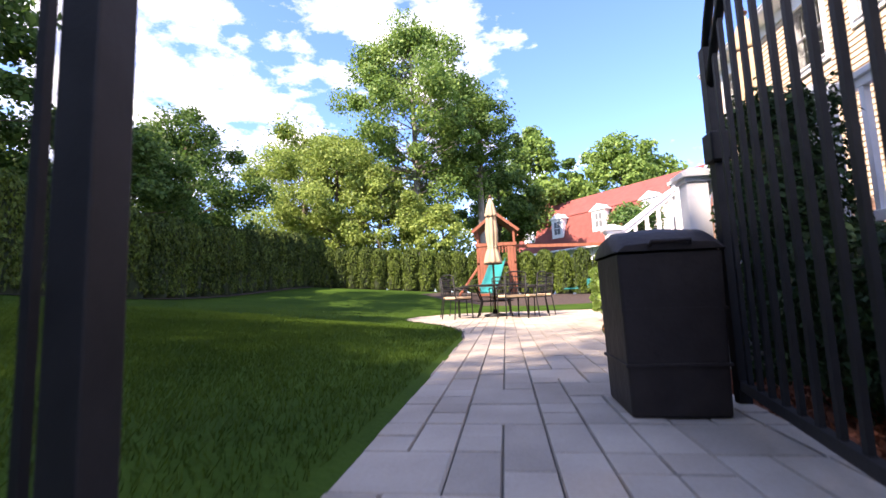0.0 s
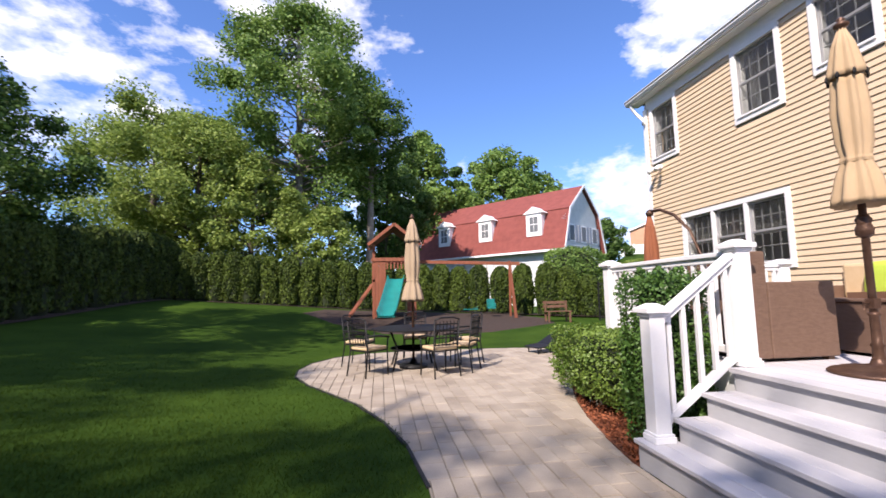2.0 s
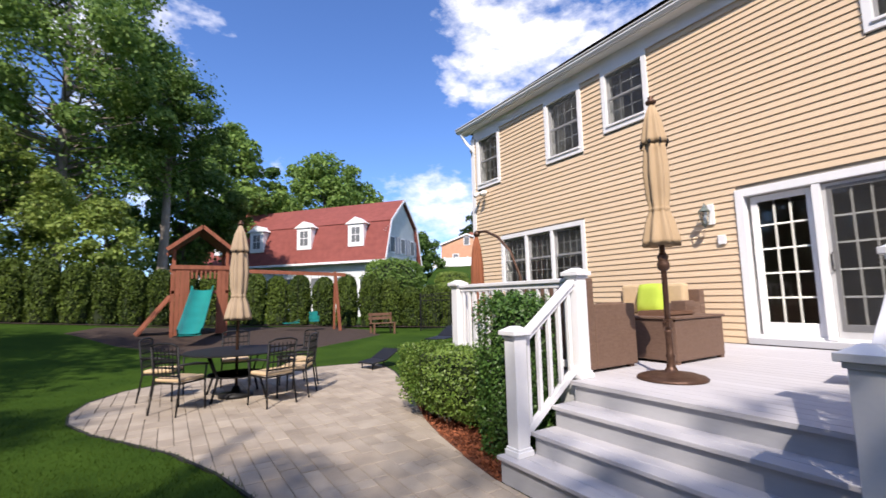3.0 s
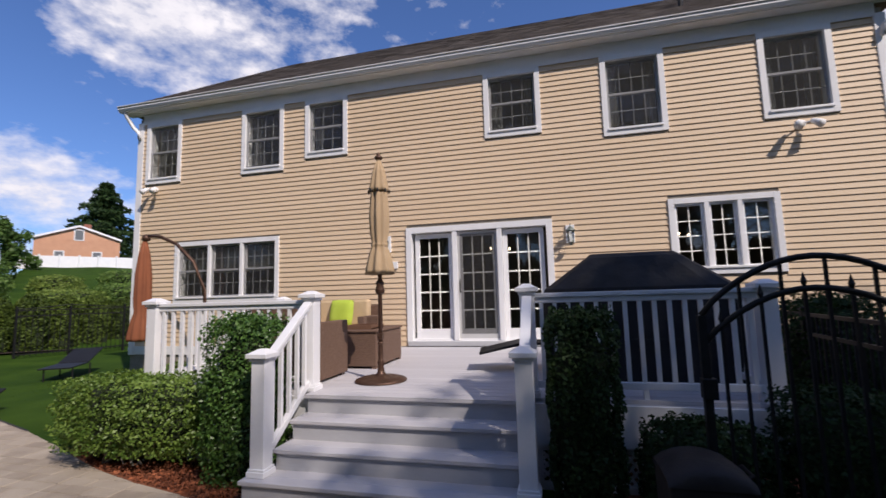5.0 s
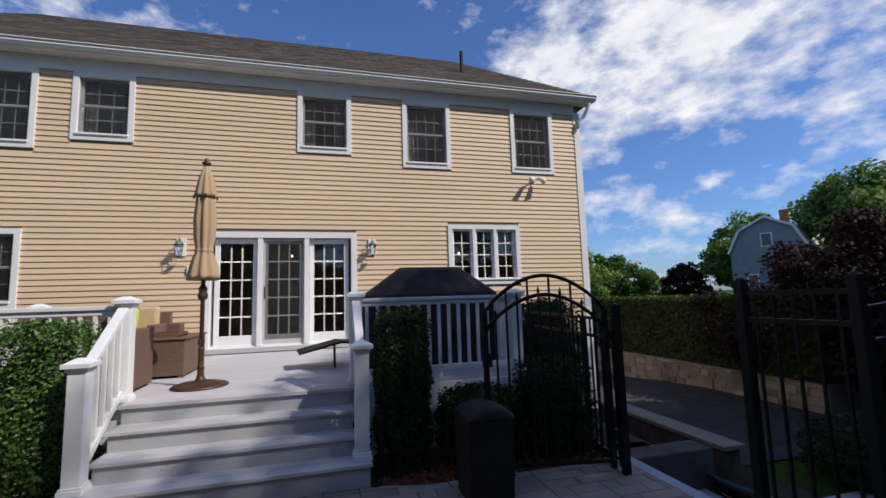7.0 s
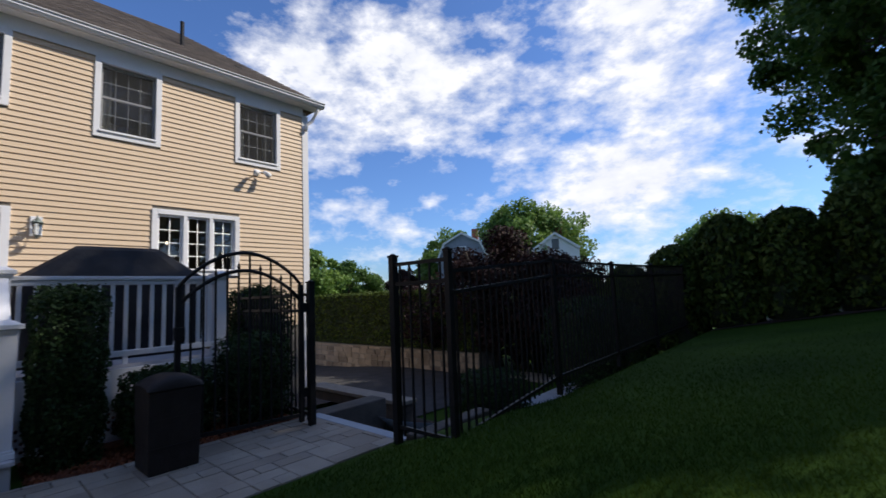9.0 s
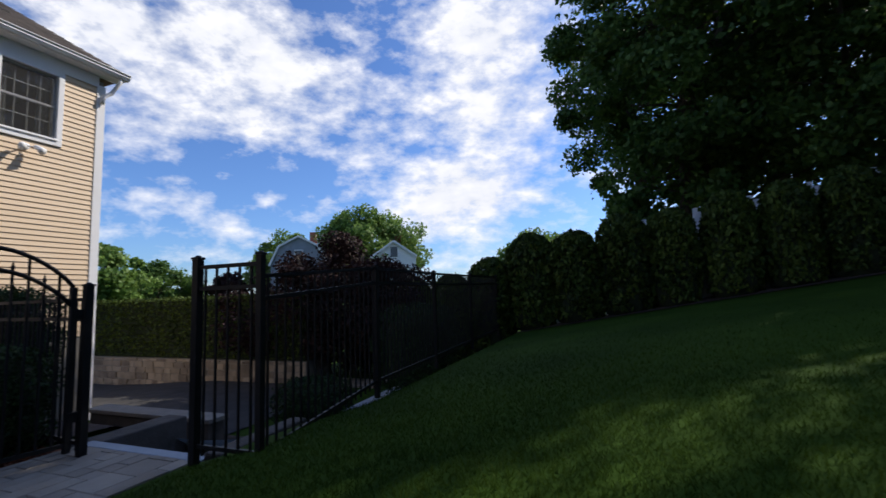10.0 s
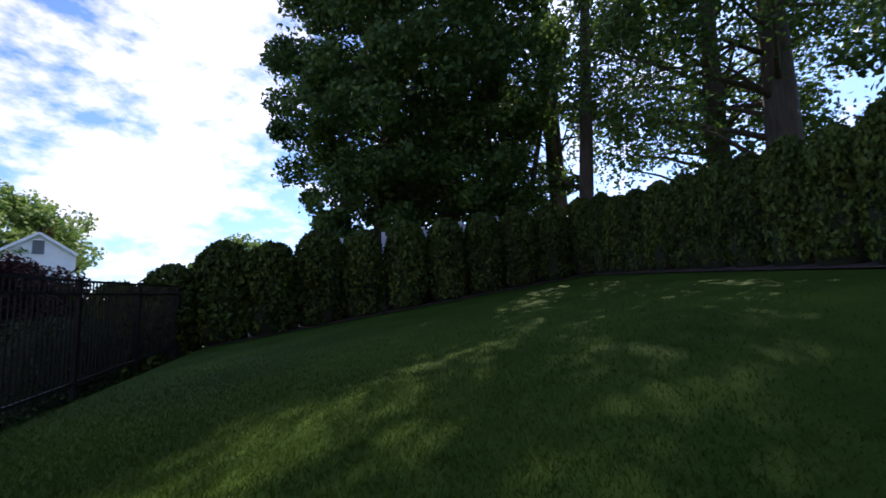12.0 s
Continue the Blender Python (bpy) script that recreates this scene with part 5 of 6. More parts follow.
for i in range(9):
    q = i / 8
    yy = 2.0 + 0.50 * q
    zt = 0.69 + 0.075 * math.sin(math.pi * q) ** 0.7
    rows.append([(0.16, yy, 0.665), (0.165, yy, zt - 0.03), (0.20, yy, zt), (0.375, yy, zt + 0.012), (0.55, yy, zt), (0.585, yy, zt - 0.03), (0.59, yy, 0.665)])
lid.grid(rows)
lid.add([r for r in rows[0]], [tuple(range(7))])
lid.add([r for r in rows[-1]], [tuple(range(6, -1, -1))])
part("lid", lid, RESIN, bin_t, "domed brown resin lid", smooth=True)
bin_t.location = (0.27, 2.19, 0.0)
bin_t.scale = (0.96, 0.82, 0.97)
part("handle", Shape().tube([(0.30, 1.995, 0.69), (0.30, 1.975, 0.70), (0.45, 1.975, 0.70), (0.45, 1.995, 0.69)], 0.010, 8), RESIN, bin_t)


# ---- patio furniture ----
def chair(m):
    """A metal dining chair with a woven-bar back and a tan seat pad, built facing +y."""
    t = thing("patio_chair", "black metal patio chair with a tan seat cushion", "chair", (0, 0, 0), "chairs round the patio table")
    for sx in (-1, 1):
        part("leg", Shape().tube([(0.24 * sx, 0.22, 0.0), (0.23 * sx, 0.21, 0.42), (0.26 * sx, 0.20, 0.64)], 0.013, 8), BLACK_METAL, t, smooth=True)
        part("leg", Shape().tube([(0.24 * sx, -0.27, 0.0), (0.22 * sx, -0.21, 0.42), (0.23 * sx, -0.27, 0.92)], 0.013, 8), BLACK_METAL, t, smooth=True)
        part("armrest", Shape().tube([(0.26 * sx, 0.23, 0.63), (0.27 * sx, 0.0, 0.665), (0.24 * sx, -0.235, 0.67)], [0.016, 0.02, 0.014], 8), BLACK_METAL, t, smooth=True)
    part("seat_frame", Shape().beam((-0.23, 0.21, 0.42), (0.23, 0.21, 0.42), 0.02, 0.02).beam((-0.22, -0.21, 0.42), (0.22, -0.21, 0.42), 0.02, 0.02)
         .beam((-0.225, -0.21, 0.42), (-0.225, 0.21, 0.42), 0.02, 0.02).beam((0.225, -0.21, 0.42), (0.225, 0.21, 0.42), 0.02, 0.02), BLACK_METAL, t)
    for k in range(7):
        x = -0.20 + 0.4 * k / 6
        part("back_bar", Shape().beam((x, -0.222, 0.50), (x, -0.268, 0.90), 0.010, 0.010), BLACK_METAL, t)
    for k in range(4):
        zz = 0.52 + 0.11 * k
        part("back_band", Shape().beam((-0.22, -0.225 - 0.012 * k, zz), (0.22, -0.225 - 0.012 * k, zz), 0.010, 0.022), BLACK_METAL, t)
    part("top_rail", Shape().tube([(-0.23, -0.27, 0.92), (-0.12, -0.275, 0.955), (0.12, -0.275, 0.955), (0.23, -0.27, 0.92)], 0.014, 8), BLACK_METAL, t, smooth=True)
    part("cushion", Shape().box(-0.22, 0.22, -0.205, 0.215, 0.432, 0.485), CUSHION, t, "flat tan seat cushion", bevel=0.02)
    t.matrix_basis = m
    return t


TC = Vector((-0.62, 10.45, 0))
tb = thing("patio_table", "round dark metal patio table with a glass-like top", "table", (TC.x, TC.y, 0.0))
part("tabletop", Shape().lathe([(0.02, 0.70), (0.76, 0.70), (0.785, 0.708), (0.785, 0.722), (0.76, 0.73), (0.02, 0.73)], (TC.x, TC.y, 0), 40), BLACK_METAL, tb)
for k in range(4):
    a = math.pi / 4 + k * math.pi / 2
    part("leg", Shape().tube([(TC.x + 0.55 * math.cos(a), TC.y + 0.55 * math.sin(a), 0.0), (TC.x + 0.42 * math.cos(a), TC.y + 0.42 * math.sin(a), 0.35),
                              (TC.x + 0.60 * math.cos(a), TC.y + 0.60 * math.sin(a), 0.70)], 0.018, 8), BLACK_METAL, tb, smooth=True)
part("stretcher", Shape().lathe([(0.42, 0.34), (0.435, 0.355), (0.42, 0.37), (0.405, 0.355), (0.42, 0.34)], (TC.x, TC.y, 0), 28), BLACK_METAL, tb)
seats = [(-1.42, 9.85, -48), (-0.25, 9.55, 22), (0.42, 10.75, 105), (-1.62, 10.95, -110), (-0.5, 11.55, 175), (0.2, 9.95, 60)]
first = None
for x, y, rz in seats:
    m = pose(x, y, 0.0, 0, 0, rz)
    if first is None:
        first = chair(m)
    else:
        copy_thing(first, m)


def closed_umbrella(name, label, at, z_bottom, z_top, r, cloth, pole_mat, base_r=0.28, tiers=True, z0=0.0):
    x, y = at
    t = thing(name, label, "umbrella", (x, y, z0))
    part("pole", Shape().tube([(x, y, z0 + 0.02), (x, y, z_top)], 0.024, 12), pole_mat, t, smooth=True)
    h = z_top - z_bottom
    prof = [(r * 1.15, h * 0.02), (r * 1.42, -h * 0.01), (r * 1.40, h * 0.03), (r * 1.06, h * 0.16), (r * 0.70, h * 0.24), (r * 0.92, h * 0.34), (r * 1.0, h * 0.5), (r * 0.85, h * 0.66), (r * 0.80, h * 0.72)]
    can = Shape().lathe(prof, (x, y, z_bottom), 48, 0.13, 8, 0.4)
    canopy = part("canopy", can, cloth, t, "furled cloth canopy tied at its waist", smooth=True)
    if tiers:
        part("vent", Shape().lathe([(r * 1.02, h * 0.70), (r * 0.98, h * 0.73), (r * 0.62, h * 0.88), (r * 0.18, h * 0.985)], (x, y, z_bottom), 48, 0.12, 8, 0.4), cloth, canopy, smooth=True)
        for k in range(8):
            a = 2 * math.pi * (k + 0.3) / 8
            part("rib_tip", Shape().lathe([(0.004, -0.03), (0.012, -0.01), (0.012, 0.01), (0.004, 0.025)], (x + r * 1.1 * math.cos(a), y + r * 1.1 * math.sin(a), z_bottom + h * 0.70), 6), BLACK_METAL, canopy)
    part("tie", Shape().lathe([(r * 0.80, h * 0.225), (r * 0.84, h * 0.24), (r * 0.80, h * 0.255)], (x, y, z_bottom), 32, 0.10, 8, 0.4), cloth, canopy)
    part("finial", Shape().lathe([(0.02, 0), (0.045, 0.015), (0.05, 0.035), (0.03, 0.05), (0.02, 0.06), (0.028, 0.075), (0.004, 0.095)], (x, y, z_top - 0.03), 14), pole_mat, t, smooth=True)
    return t


um = closed_umbrella("patio_umbrella", "closed tan patio umbrella on a bronze stand", (2.20, 4.83), 1.93, 3.29, 0.108, UMBRELLA_TAN, BRONZE, z0=DZ)
part("base", Shape().lathe([(0.285, 0.0), (0.29, 0.012), (0.275, 0.026), (0.24, 0.03), (0.22, 0.042), (0.15, 0.046), (0.10, 0.06), (0.055, 0.07), (0.038, 0.11), (0.032, 0.18), (0.042, 0.20), (0.030, 0.22), (0.029, 0.40), (0.038, 0.41), (0.028, 0.43)],
                           (2.20, 4.83, DZ + 0.002), 36), BRONZE, um, "ornate round bronze base", smooth=True)
part("collar", Shape().lathe([(0.026, 0), (0.05, 0.02), (0.055, 0.06), (0.04, 0.10), (0.05, 0.13), (0.026, 0.17)], (2.20, 4.83, 1.69), 16), BRONZE, um, smooth=True)
part("crank", Shape().box(2.17, 2.23, 4.80, 4.86, 1.19, 1.26).tube([(2.17, 4.83, 1.23), (2.12, 4.83, 1.23), (2.12, 4.83, 1.18)], 0.008, 6), BRONZE, um, bevel=0.008)
tu = closed_umbrella("patio_umbrella", "closed dull tan umbrella standing through the table", (TC.x, TC.y), 1.22, 2.80, 0.135, UMBRELLA_GREY, BRONZE)
part("base", Shape().lathe([(0.26, 0.0), (0.26, 0.05), (0.08, 0.08), (0.04, 0.16)], (TC.x, TC.y, 0.0), 28), BLACK_METAL, tu, smooth=True)

# cantilever umbrella beside the house
cu = thing("cantilever_umbrella", "closed rust-brown cantilever umbrella beside the house", "umbrella", (4.6, 9.35, 0.0))
part("pole", Shape().tube([(4.6, 9.35, 0.0), (4.6, 9.36, 1.2), (4.6, 9.42, 1.9), (4.6, 9.68, 2.45), (4.6, 10.1, 2.82), (4.58, 10.5, 3.0), (4.56, 10.78, 3.02)], 0.032, 10), BRONZE, cu, smooth=True)
part("base", Shape().box(4.1, 5.1, 9.3, 9.4, 0.0, 0.06).box(4.55, 4.65, 8.85, 9.85, 0.0, 0.06), BRONZE, cu, bevel=0.01)
part("canopy", Shape().lathe([(0.20, 0.0), (0.22, 0.06), (0.16, 0.4), (0.12, 0.55), (0.14, 0.8), (0.13, 1.3), (0.09, 1.7), (0.03, 2.0)], (4.54, 10.82, 0.95), 40, 0.14, 8), UMBRELLA_BROWN, cu, "furled rust-brown canopy", smooth=True)
part("hub", Shape().lathe([(0.02, -0.02), (0.07, 0.0), (0.08, 0.05), (0.06, 0.1), (0.01, 0.13)], (4.55, 10.81, 2.93), 14), BRONZE, cu, smooth=True)

# wicker seats, table, grill
chair_w = thing("wicker_armchair", "brown woven wicker armchair with its back to the railing", "chair", (2.25, 5.9, DZ))
part("side_panel", Shape().box(1.98, 2.62, 5.44, 5.56, DZ + 0.03, DZ + 0.66), WICKER, chair_w, bevel=0.012)
part("side_panel", Shape().box(1.98, 2.62, 6.2, 6.32, DZ + 0.03, DZ + 0.66), WICKER, chair_w, bevel=0.012)
part("back_panel", Shape().box(1.83, 1.975, 5.44, 6.32, DZ + 0.03, DZ + 0.92), WICKER, chair_w, bevel=0.012)
part("seat_base", Shape().box(1.98, 2.60, 5.565, 6.195, DZ + 0.03, DZ + 0.30), WICKER, chair_w, bevel=0.012)
for xx, yy in ((1.87, 5.5), (2.56, 5.5), (1.87, 6.26), (2.56, 6.26)):
    part("foot", Shape().box(xx - 0.03, xx + 0.03, yy - 0.03, yy + 0.03, DZ, DZ + 0.03), WICKER, chair_w)
pad = thing("seat_cushion", "tan seat cushion in the wicker armchair", "cushion", (2.3, 5.88, DZ + 0.3))
part("pad", Shape().box(2.0, 2.6, 5.575, 6.185, DZ + 0.302, DZ + 0.44), CUSHION, pad, bevel=0.03)
sofa = thing("wicker_sofa", "brown woven wicker sofa against the house wall", "sofa", (4.65, 6.7, DZ))
part("side_panel", Shape().box(4.30, 4.95, 5.98, 6.10, DZ + 0.03, DZ + 0.62), WICKER, sofa, bevel=0.012)
part("side_panel", Shape().box(4.30, 4.95, 7.18, 7.30, DZ + 0.03, DZ + 0.62), WICKER, sofa, bevel=0.012)
part("back_panel", Shape().box(4.955, 5.08, 5.98, 7.30, DZ + 0.03, DZ + 0.80), WICKER, sofa, bevel=0.012)
part("seat_base", Shape().box(4.32, 4.95, 6.105, 7.175, DZ + 0.03, DZ + 0.30), WICKER, sofa, bevel=0.012)
for xx, yy in ((4.34, 6.02), (5.03, 6.02), (4.34, 7.26), (5.03, 7.26)):
    part("foot", Shape().box(xx - 0.03, xx + 0.03, yy - 0.03, yy + 0.03, DZ, DZ + 0.03), WICKER, sofa)
for k in range(2):
    c = thing("sofa_cushion", "tan seat and back cushion on the wicker sofa", "cushion", (4.7, 6.4 + 0.5 * k, DZ + 0.3), "sofa cushions")
    part("pad", Shape().box(4.32, 4.94, 6.11 + 0.535 * k, 6.635 + 0.535 * k, DZ + 0.302, DZ + 0.44), CUSHION, c, bevel=0.03)
    part("back_pad", Shape().box(4.79, 4.95, 6.12 + 0.535 * k, 6.63 + 0.535 * k, DZ + 0.442, DZ + 0.90), CUSHION, c, bevel=0.04)
pil = thing("throw_pillow", "lime green throw pillow on the wicker sofa", "pillow", (4.66, 6.4, DZ + 0.44))
ps = Shape()
pm4 = pose(4.68, 6.58, DZ + 0.675, 10, 0, 80)
rows = []
for i in range(13):
    rows.append([])
    for j in range(13):
        u, v = i / 6 - 1, j / 6 - 1
        rows[-1].append(pm4 @ Vector((0.25 * u * (1 - 0.06 * v * v), -0.085 * ((1 - u ** 4) * (1 - v ** 4)) ** 0.6, 0.235 * v * (1 - 0.06 * u * u))))
inv = pm4.inverted()
ps.grid(rows)
ps.grid([[pm4 @ Vector(((inv @ p).x, -(inv @ p).y, (inv @ p).z)) for p in r] for r in rows])
part("cover", ps, LIME, pil, smooth=True)
ot = thing("wicker_coffee_table", "brown woven wicker coffee table on the deck", "table", (3.45, 5.6, DZ))
part("body", Shape().box(2.95, 3.92, 5.20, 6.0, DZ + 0.03, DZ + 0.47), WICKER, ot, bevel=0.012)
part("top", Shape().box(2.93, 3.94, 5.18, 6.02, DZ + 0.472, DZ + 0.50), WICKER, ot, bevel=0.008)
for xx, yy in ((2.99, 5.24), (3.88, 5.24), (2.99, 5.96), (3.88, 5.96)):
    part("foot", Shape().box(xx - 0.03, xx + 0.03, yy - 0.03, yy + 0.03, DZ, DZ + 0.03), WICKER, ot)
tray = thing("serving_tray", "brown wooden serving tray on the coffee table", "tray", (3.3, 5.5, DZ + 0.5))
part("bottom", Shape().box(3.08, 3.52, 5.32, 5.72, DZ + 0.502, DZ + 0.515), DARK_WOOD, tray)
part("rim", frame_ring(Shape(), 0, 0.055, 5.32, 5.72, 0, 0.44, 0.02).mesh("rim"), DARK_WOOD, tray).matrix_local = Matrix(((0, 0, 1, -0.22), (0, 1, 0, -5.5), (1, 0, 0, 0.0), (0, 0, 0, 1)))
bx_t = thing("wicker_box", "small brown wicker box on the coffee table", "box", (3.72, 5.55, DZ + 0.5))
part("body", Shape().box(3.62, 3.82, 5.45, 5.63, DZ + 0.502, DZ + 0.66), WICKER, bx_t, bevel=0.01)

gr = thing("covered_grill", "large barbecue grill under a black vinyl cover", "grill", (2.55, 2.1, DZ))
rows = []
sect = [(0.0, 1.0, 1.0), (0.30, 1.0, 1.0), (0.62, 1.01, 1.02), (0.90, 0.99, 1.0), (0.955, 0.97, 0.99), (1.27, 0.50, 0.60), (1.315, 0.44, 0.40), (1.32, 0.30, 0.2)]
for zz, ky, kx in sect:
    ring = []
    for k in range(40):
        a = 2 * math.pi * k / 40
        c, s = math.cos(a), math.sin(a)
        q = (abs(c) ** 8 + abs(s) ** 8) ** (-1 / 8)
        fold = 1 + 0.012 * math.sin(11 * a + zz * 5) * (zz < 0.9)
        ring.append((2.55 + 0.36 * kx * c * q * fold, 2.11 + 0.93 * ky * s * q * fold, DZ + 0.002 + zz))
    rows.append(ring + ring[:1])
gsh = Shape().grid(rows)
gsh.add(rows[-1][:-1], [tuple(range(40))])
part("cover", gsh, COVER, gr, smooth=False)
hem = Shape().grid([[(2.55 + (px - 2.55) * 1.012, 2.11 + (py - 2.11) * 1.006, zz) for px, py, _ in rows[0]] for zz in (DZ + 0.004, DZ + 0.05)])
part("hem", hem, COVER, gr)
part("strap", Shape().box(2.168, 2.18, 1.5, 2.7, DZ + 0.42, DZ + 0.45), COVER, gr)
lo = thing("lounge_chair", "black sling lounge chair with a raised back on the deck", "chair", (3.2, 3.35, DZ))
part("back", Shape().beam((3.05, 3.85, DZ + 0.22), (3.12, 3.30, DZ + 0.34), 0.5, 0.03), BLACK_METAL, lo, bevel=0.008)
part("seat", Shape().beam((3.12, 3.32, DZ + 0.34), (3.2, 2.95, DZ + 0.30), 0.5, 0.03), BLACK_METAL, lo, bevel=0.008)
for yy in (3.36, 3.0):
    part("leg", Shape().tube([(2.95, yy, DZ), (2.95, yy, DZ + 0.31)], 0.014, 8).tube([(3.3, yy, DZ), (3.3, yy, DZ + 0.31)], 0.014, 8), BLACK_METAL, lo)


# ---- play set ----
PB = (-0.45, 20.2)
pz = height(*PB)
play = thing("play_set", "stained cedar play tower with a slide and swings", "play set", (PB[0], PB[1], pz))
tx0, tx1, ty0, ty1 = -1.48, 0.12, 19.6, 21.0
for xx in (tx0, tx1):
    for yy in (ty0, ty1):
        part("tower_post", Shape().box(xx - 0.05, xx + 0.05, yy - 0.05, yy + 0.05, pz - 0.1, pz + 2.95), CEDAR, play, bevel=0.006)
part("platform", Shape().box(tx0 - 0.05, tx1 + 0.05, ty0 - 0.05, ty1 + 0.05, pz + 1.45, pz + 1.55), CEDAR, play)
k = 0
xx = tx0 + 0.06
while xx < tx1 - 0.05:
    if xx < -1.08 or xx > -0.30:
        part("wall_board", Shape().box(xx, xx + 0.13, ty0 - 0.07, ty0 - 0.052, pz + 0.08, pz + 2.28), CEDAR, play)
    else:
        part("rail_slat", Shape().box(xx + 0.03, xx + 0.09, ty0 - 0.07, ty0 - 0.052, pz + 1.95, pz + 2.28), CEDAR, play)
    xx += 0.137
yy = ty0 + 0.06
while yy < ty1 - 0.1:
    part("wall_board", Shape().box(tx0 - 0.07, tx0 - 0.052, yy, yy + 0.13, pz + 0.9, pz + 2.28), CEDAR, play)
    part("wall_board", Shape().box(tx1 + 0.052, tx1 + 0.07, yy, yy + 0.13, pz + 0.08, pz + 2.28), CEDAR, play)
    yy += 0.137
part("top_beam", Shape().box(tx0 - 0.1, tx1 + 0.1, ty0 - 0.1, ty0 - 0.072, pz + 2.26, pz + 2.4), CEDAR, play)
part("top_beam", Shape().box(tx0 - 0.1, tx1 + 0.1, ty1 + 0.05, ty1 + 0.08, pz + 2.26, pz + 2.4), CEDAR, play)
ro = Shape()
ridge_z, eave_z = pz + 3.72, pz + 2.92
for s in (-1, 1):
    xe = (tx0 + tx1) / 2 + s * 0.98
    ro.add([((tx0 + tx1) / 2, ty0 - 0.25, ridge_z), ((tx0 + tx1) / 2, ty1 + 0.25, ridge_z), (xe, ty1 + 0.25, eave_z), (xe, ty0 - 0.25, eave_z),
            ((tx0 + tx1) / 2, ty0 - 0.25, ridge_z - 0.05), ((tx0 + tx1) / 2, ty1 + 0.25, ridge_z - 0.05), (xe, ty1 + 0.25, eave_z - 0.05), (xe, ty0 - 0.25, eave_z - 0.05)],
           [(0, 1, 2, 3), (7, 6, 5, 4), (0, 3, 7, 4), (1, 5, 6, 2), (3, 2, 6, 7)])
part("roof", ro, DARK_WOOD, play, "dark weathered wooden gable roof")
for yy in (ty0 - 0.27, ty1 + 0.24):
    part("rafter", Shape().beam(((tx0 + tx1) / 2, yy, ridge_z), ((tx0 + tx1) / 2 - 1.02, yy, eave_z - 0.03), 0.04, 0.12).beam(((tx0 + tx1) / 2, yy, ridge_z), ((tx0 + tx1) / 2 + 1.02, yy, eave_z - 0.03), 0.04, 0.12), CEDAR, play)
sl_sh = Shape()
rows = []
for k in range(13):
    q = k / 12
    y = ty0 - 0.1 - 2.15 * q
    zz = pz + 1.55 - 1.36 * (q ** 0.9) + 0.10 * max(0, q - 0.8) * 2
    zg = max(zz, height(-0.3, y) + 0.10)
    rows.append([(-0.62 - 0.42 * q + o, y, zg + h) for o, h in ((-0.33, 0.16), (-0.30, 0.16), (-0.26, 0.02), (0.0, 0.0), (0.26, 0.02), (0.30, 0.16), (0.33, 0.16), (0.30, -0.04), (-0.30, -0.04), (-0.33, 0.16))])
sl_sh.grid(rows)
part("slide", sl_sh, TEAL, play, "teal plastic slide", smooth=True)
part("climbing_ramp", Shape().beam((tx0 - 0.05, 20.2, pz + 1.4), (tx0 - 1.05, 20.0, pz + 0.02), 0.7, 0.05), CEDAR, play)
bz0 = pz + 2.30
part("swing_beam", Shape().beam((tx1, 20.5, bz0), (4.75, 20.5, bz0 - 0.12), 0.09, 0.14), CEDAR, play)
gzb = height(4.3, 20.5)
part("a_frame_leg", Shape().beam((4.3, 20.5, bz0), (4.40, 20.1, gzb - 0.05), 0.09, 0.09), CEDAR, play)
part("a_frame_leg", Shape().beam((4.3, 20.5, bz0), (4.40, 20.9, gzb - 0.05), 0.09, 0.09), CEDAR, play)
for xs, name in ((2.55, "swing_seat"), (3.45, "bucket_seat")):
    zs = height(xs, 20.5) + 0.42
    for o in (-0.24, 0.24) if name == "swing_seat" else (-0.15, 0.15):
        part("chain", Shape().tube([(xs + o, 20.5, bz0 - 0.08), (xs + o, 20.5, zs)], 0.008, 6), BLACK_METAL, play)
    if name == "swing_seat":
        part(name, Shape().grid([[(xs + u, 20.5 + v, zs - 0.06 + 0.28 * u * u * 3) for u in np.linspace(-0.32, 0.32, 9)] for v in (-0.1, 0.1)]).box(xs - 0.30, xs + 0.30, 20.42, 20.58, zs - 0.10, zs - 0.055), TEAL, play, "teal plastic swing seat")
    else:
        part(name, Shape().box(xs - 0.17, xs + 0.17, 20.36, 20.64, zs - 0.05, zs + 0.03).box(xs - 0.17, xs + 0.17, 20.60, 20.66, zs + 0.03, zs + 0.36).box(xs - 0.17, xs - 0.13, 20.36, 20.6, zs + 0.03, zs + 0.2).box(xs + 0.13, xs + 0.17, 20.36, 20.6, zs + 0.03, zs + 0.2), TEAL, play, "teal bucket swing seat", bevel=0.02)
bench = thing("garden_bench", "small grey wooden bench beside the play area", "bench", (5.6, 18.6, height(5.6, 18.6)))
hb = height(5.6, 18.6)
for k in range(3):
    part("seat_slat", Shape().box(5.1, 6.1, 18.4 + 0.13 * k, 18.5 + 0.13 * k, hb + 0.40, hb + 0.43), DARK_WOOD, bench)
for k in range(2):
    part("back_slat", Shape().box(5.1, 6.1, 18.80, 18.83, hb + 0.55 + 0.15 * k, hb + 0.66 + 0.15 * k), DARK_WOOD, bench)
for xx in (5.15, 6.0):
    part("leg", Shape().box(xx, xx + 0.06, 18.40, 18.46, hb - 0.02, hb + 0.40), DARK_WOOD, bench)
    part("leg", Shape().box(xx, xx + 0.06, 18.75, 18.80, hb - 0.02, hb + 0.82), DARK_WOOD, bench)
mat_t = thing("lounger", "low black folded lounger at the patio edge", "chair", (2.4, 11.8, 0.0))
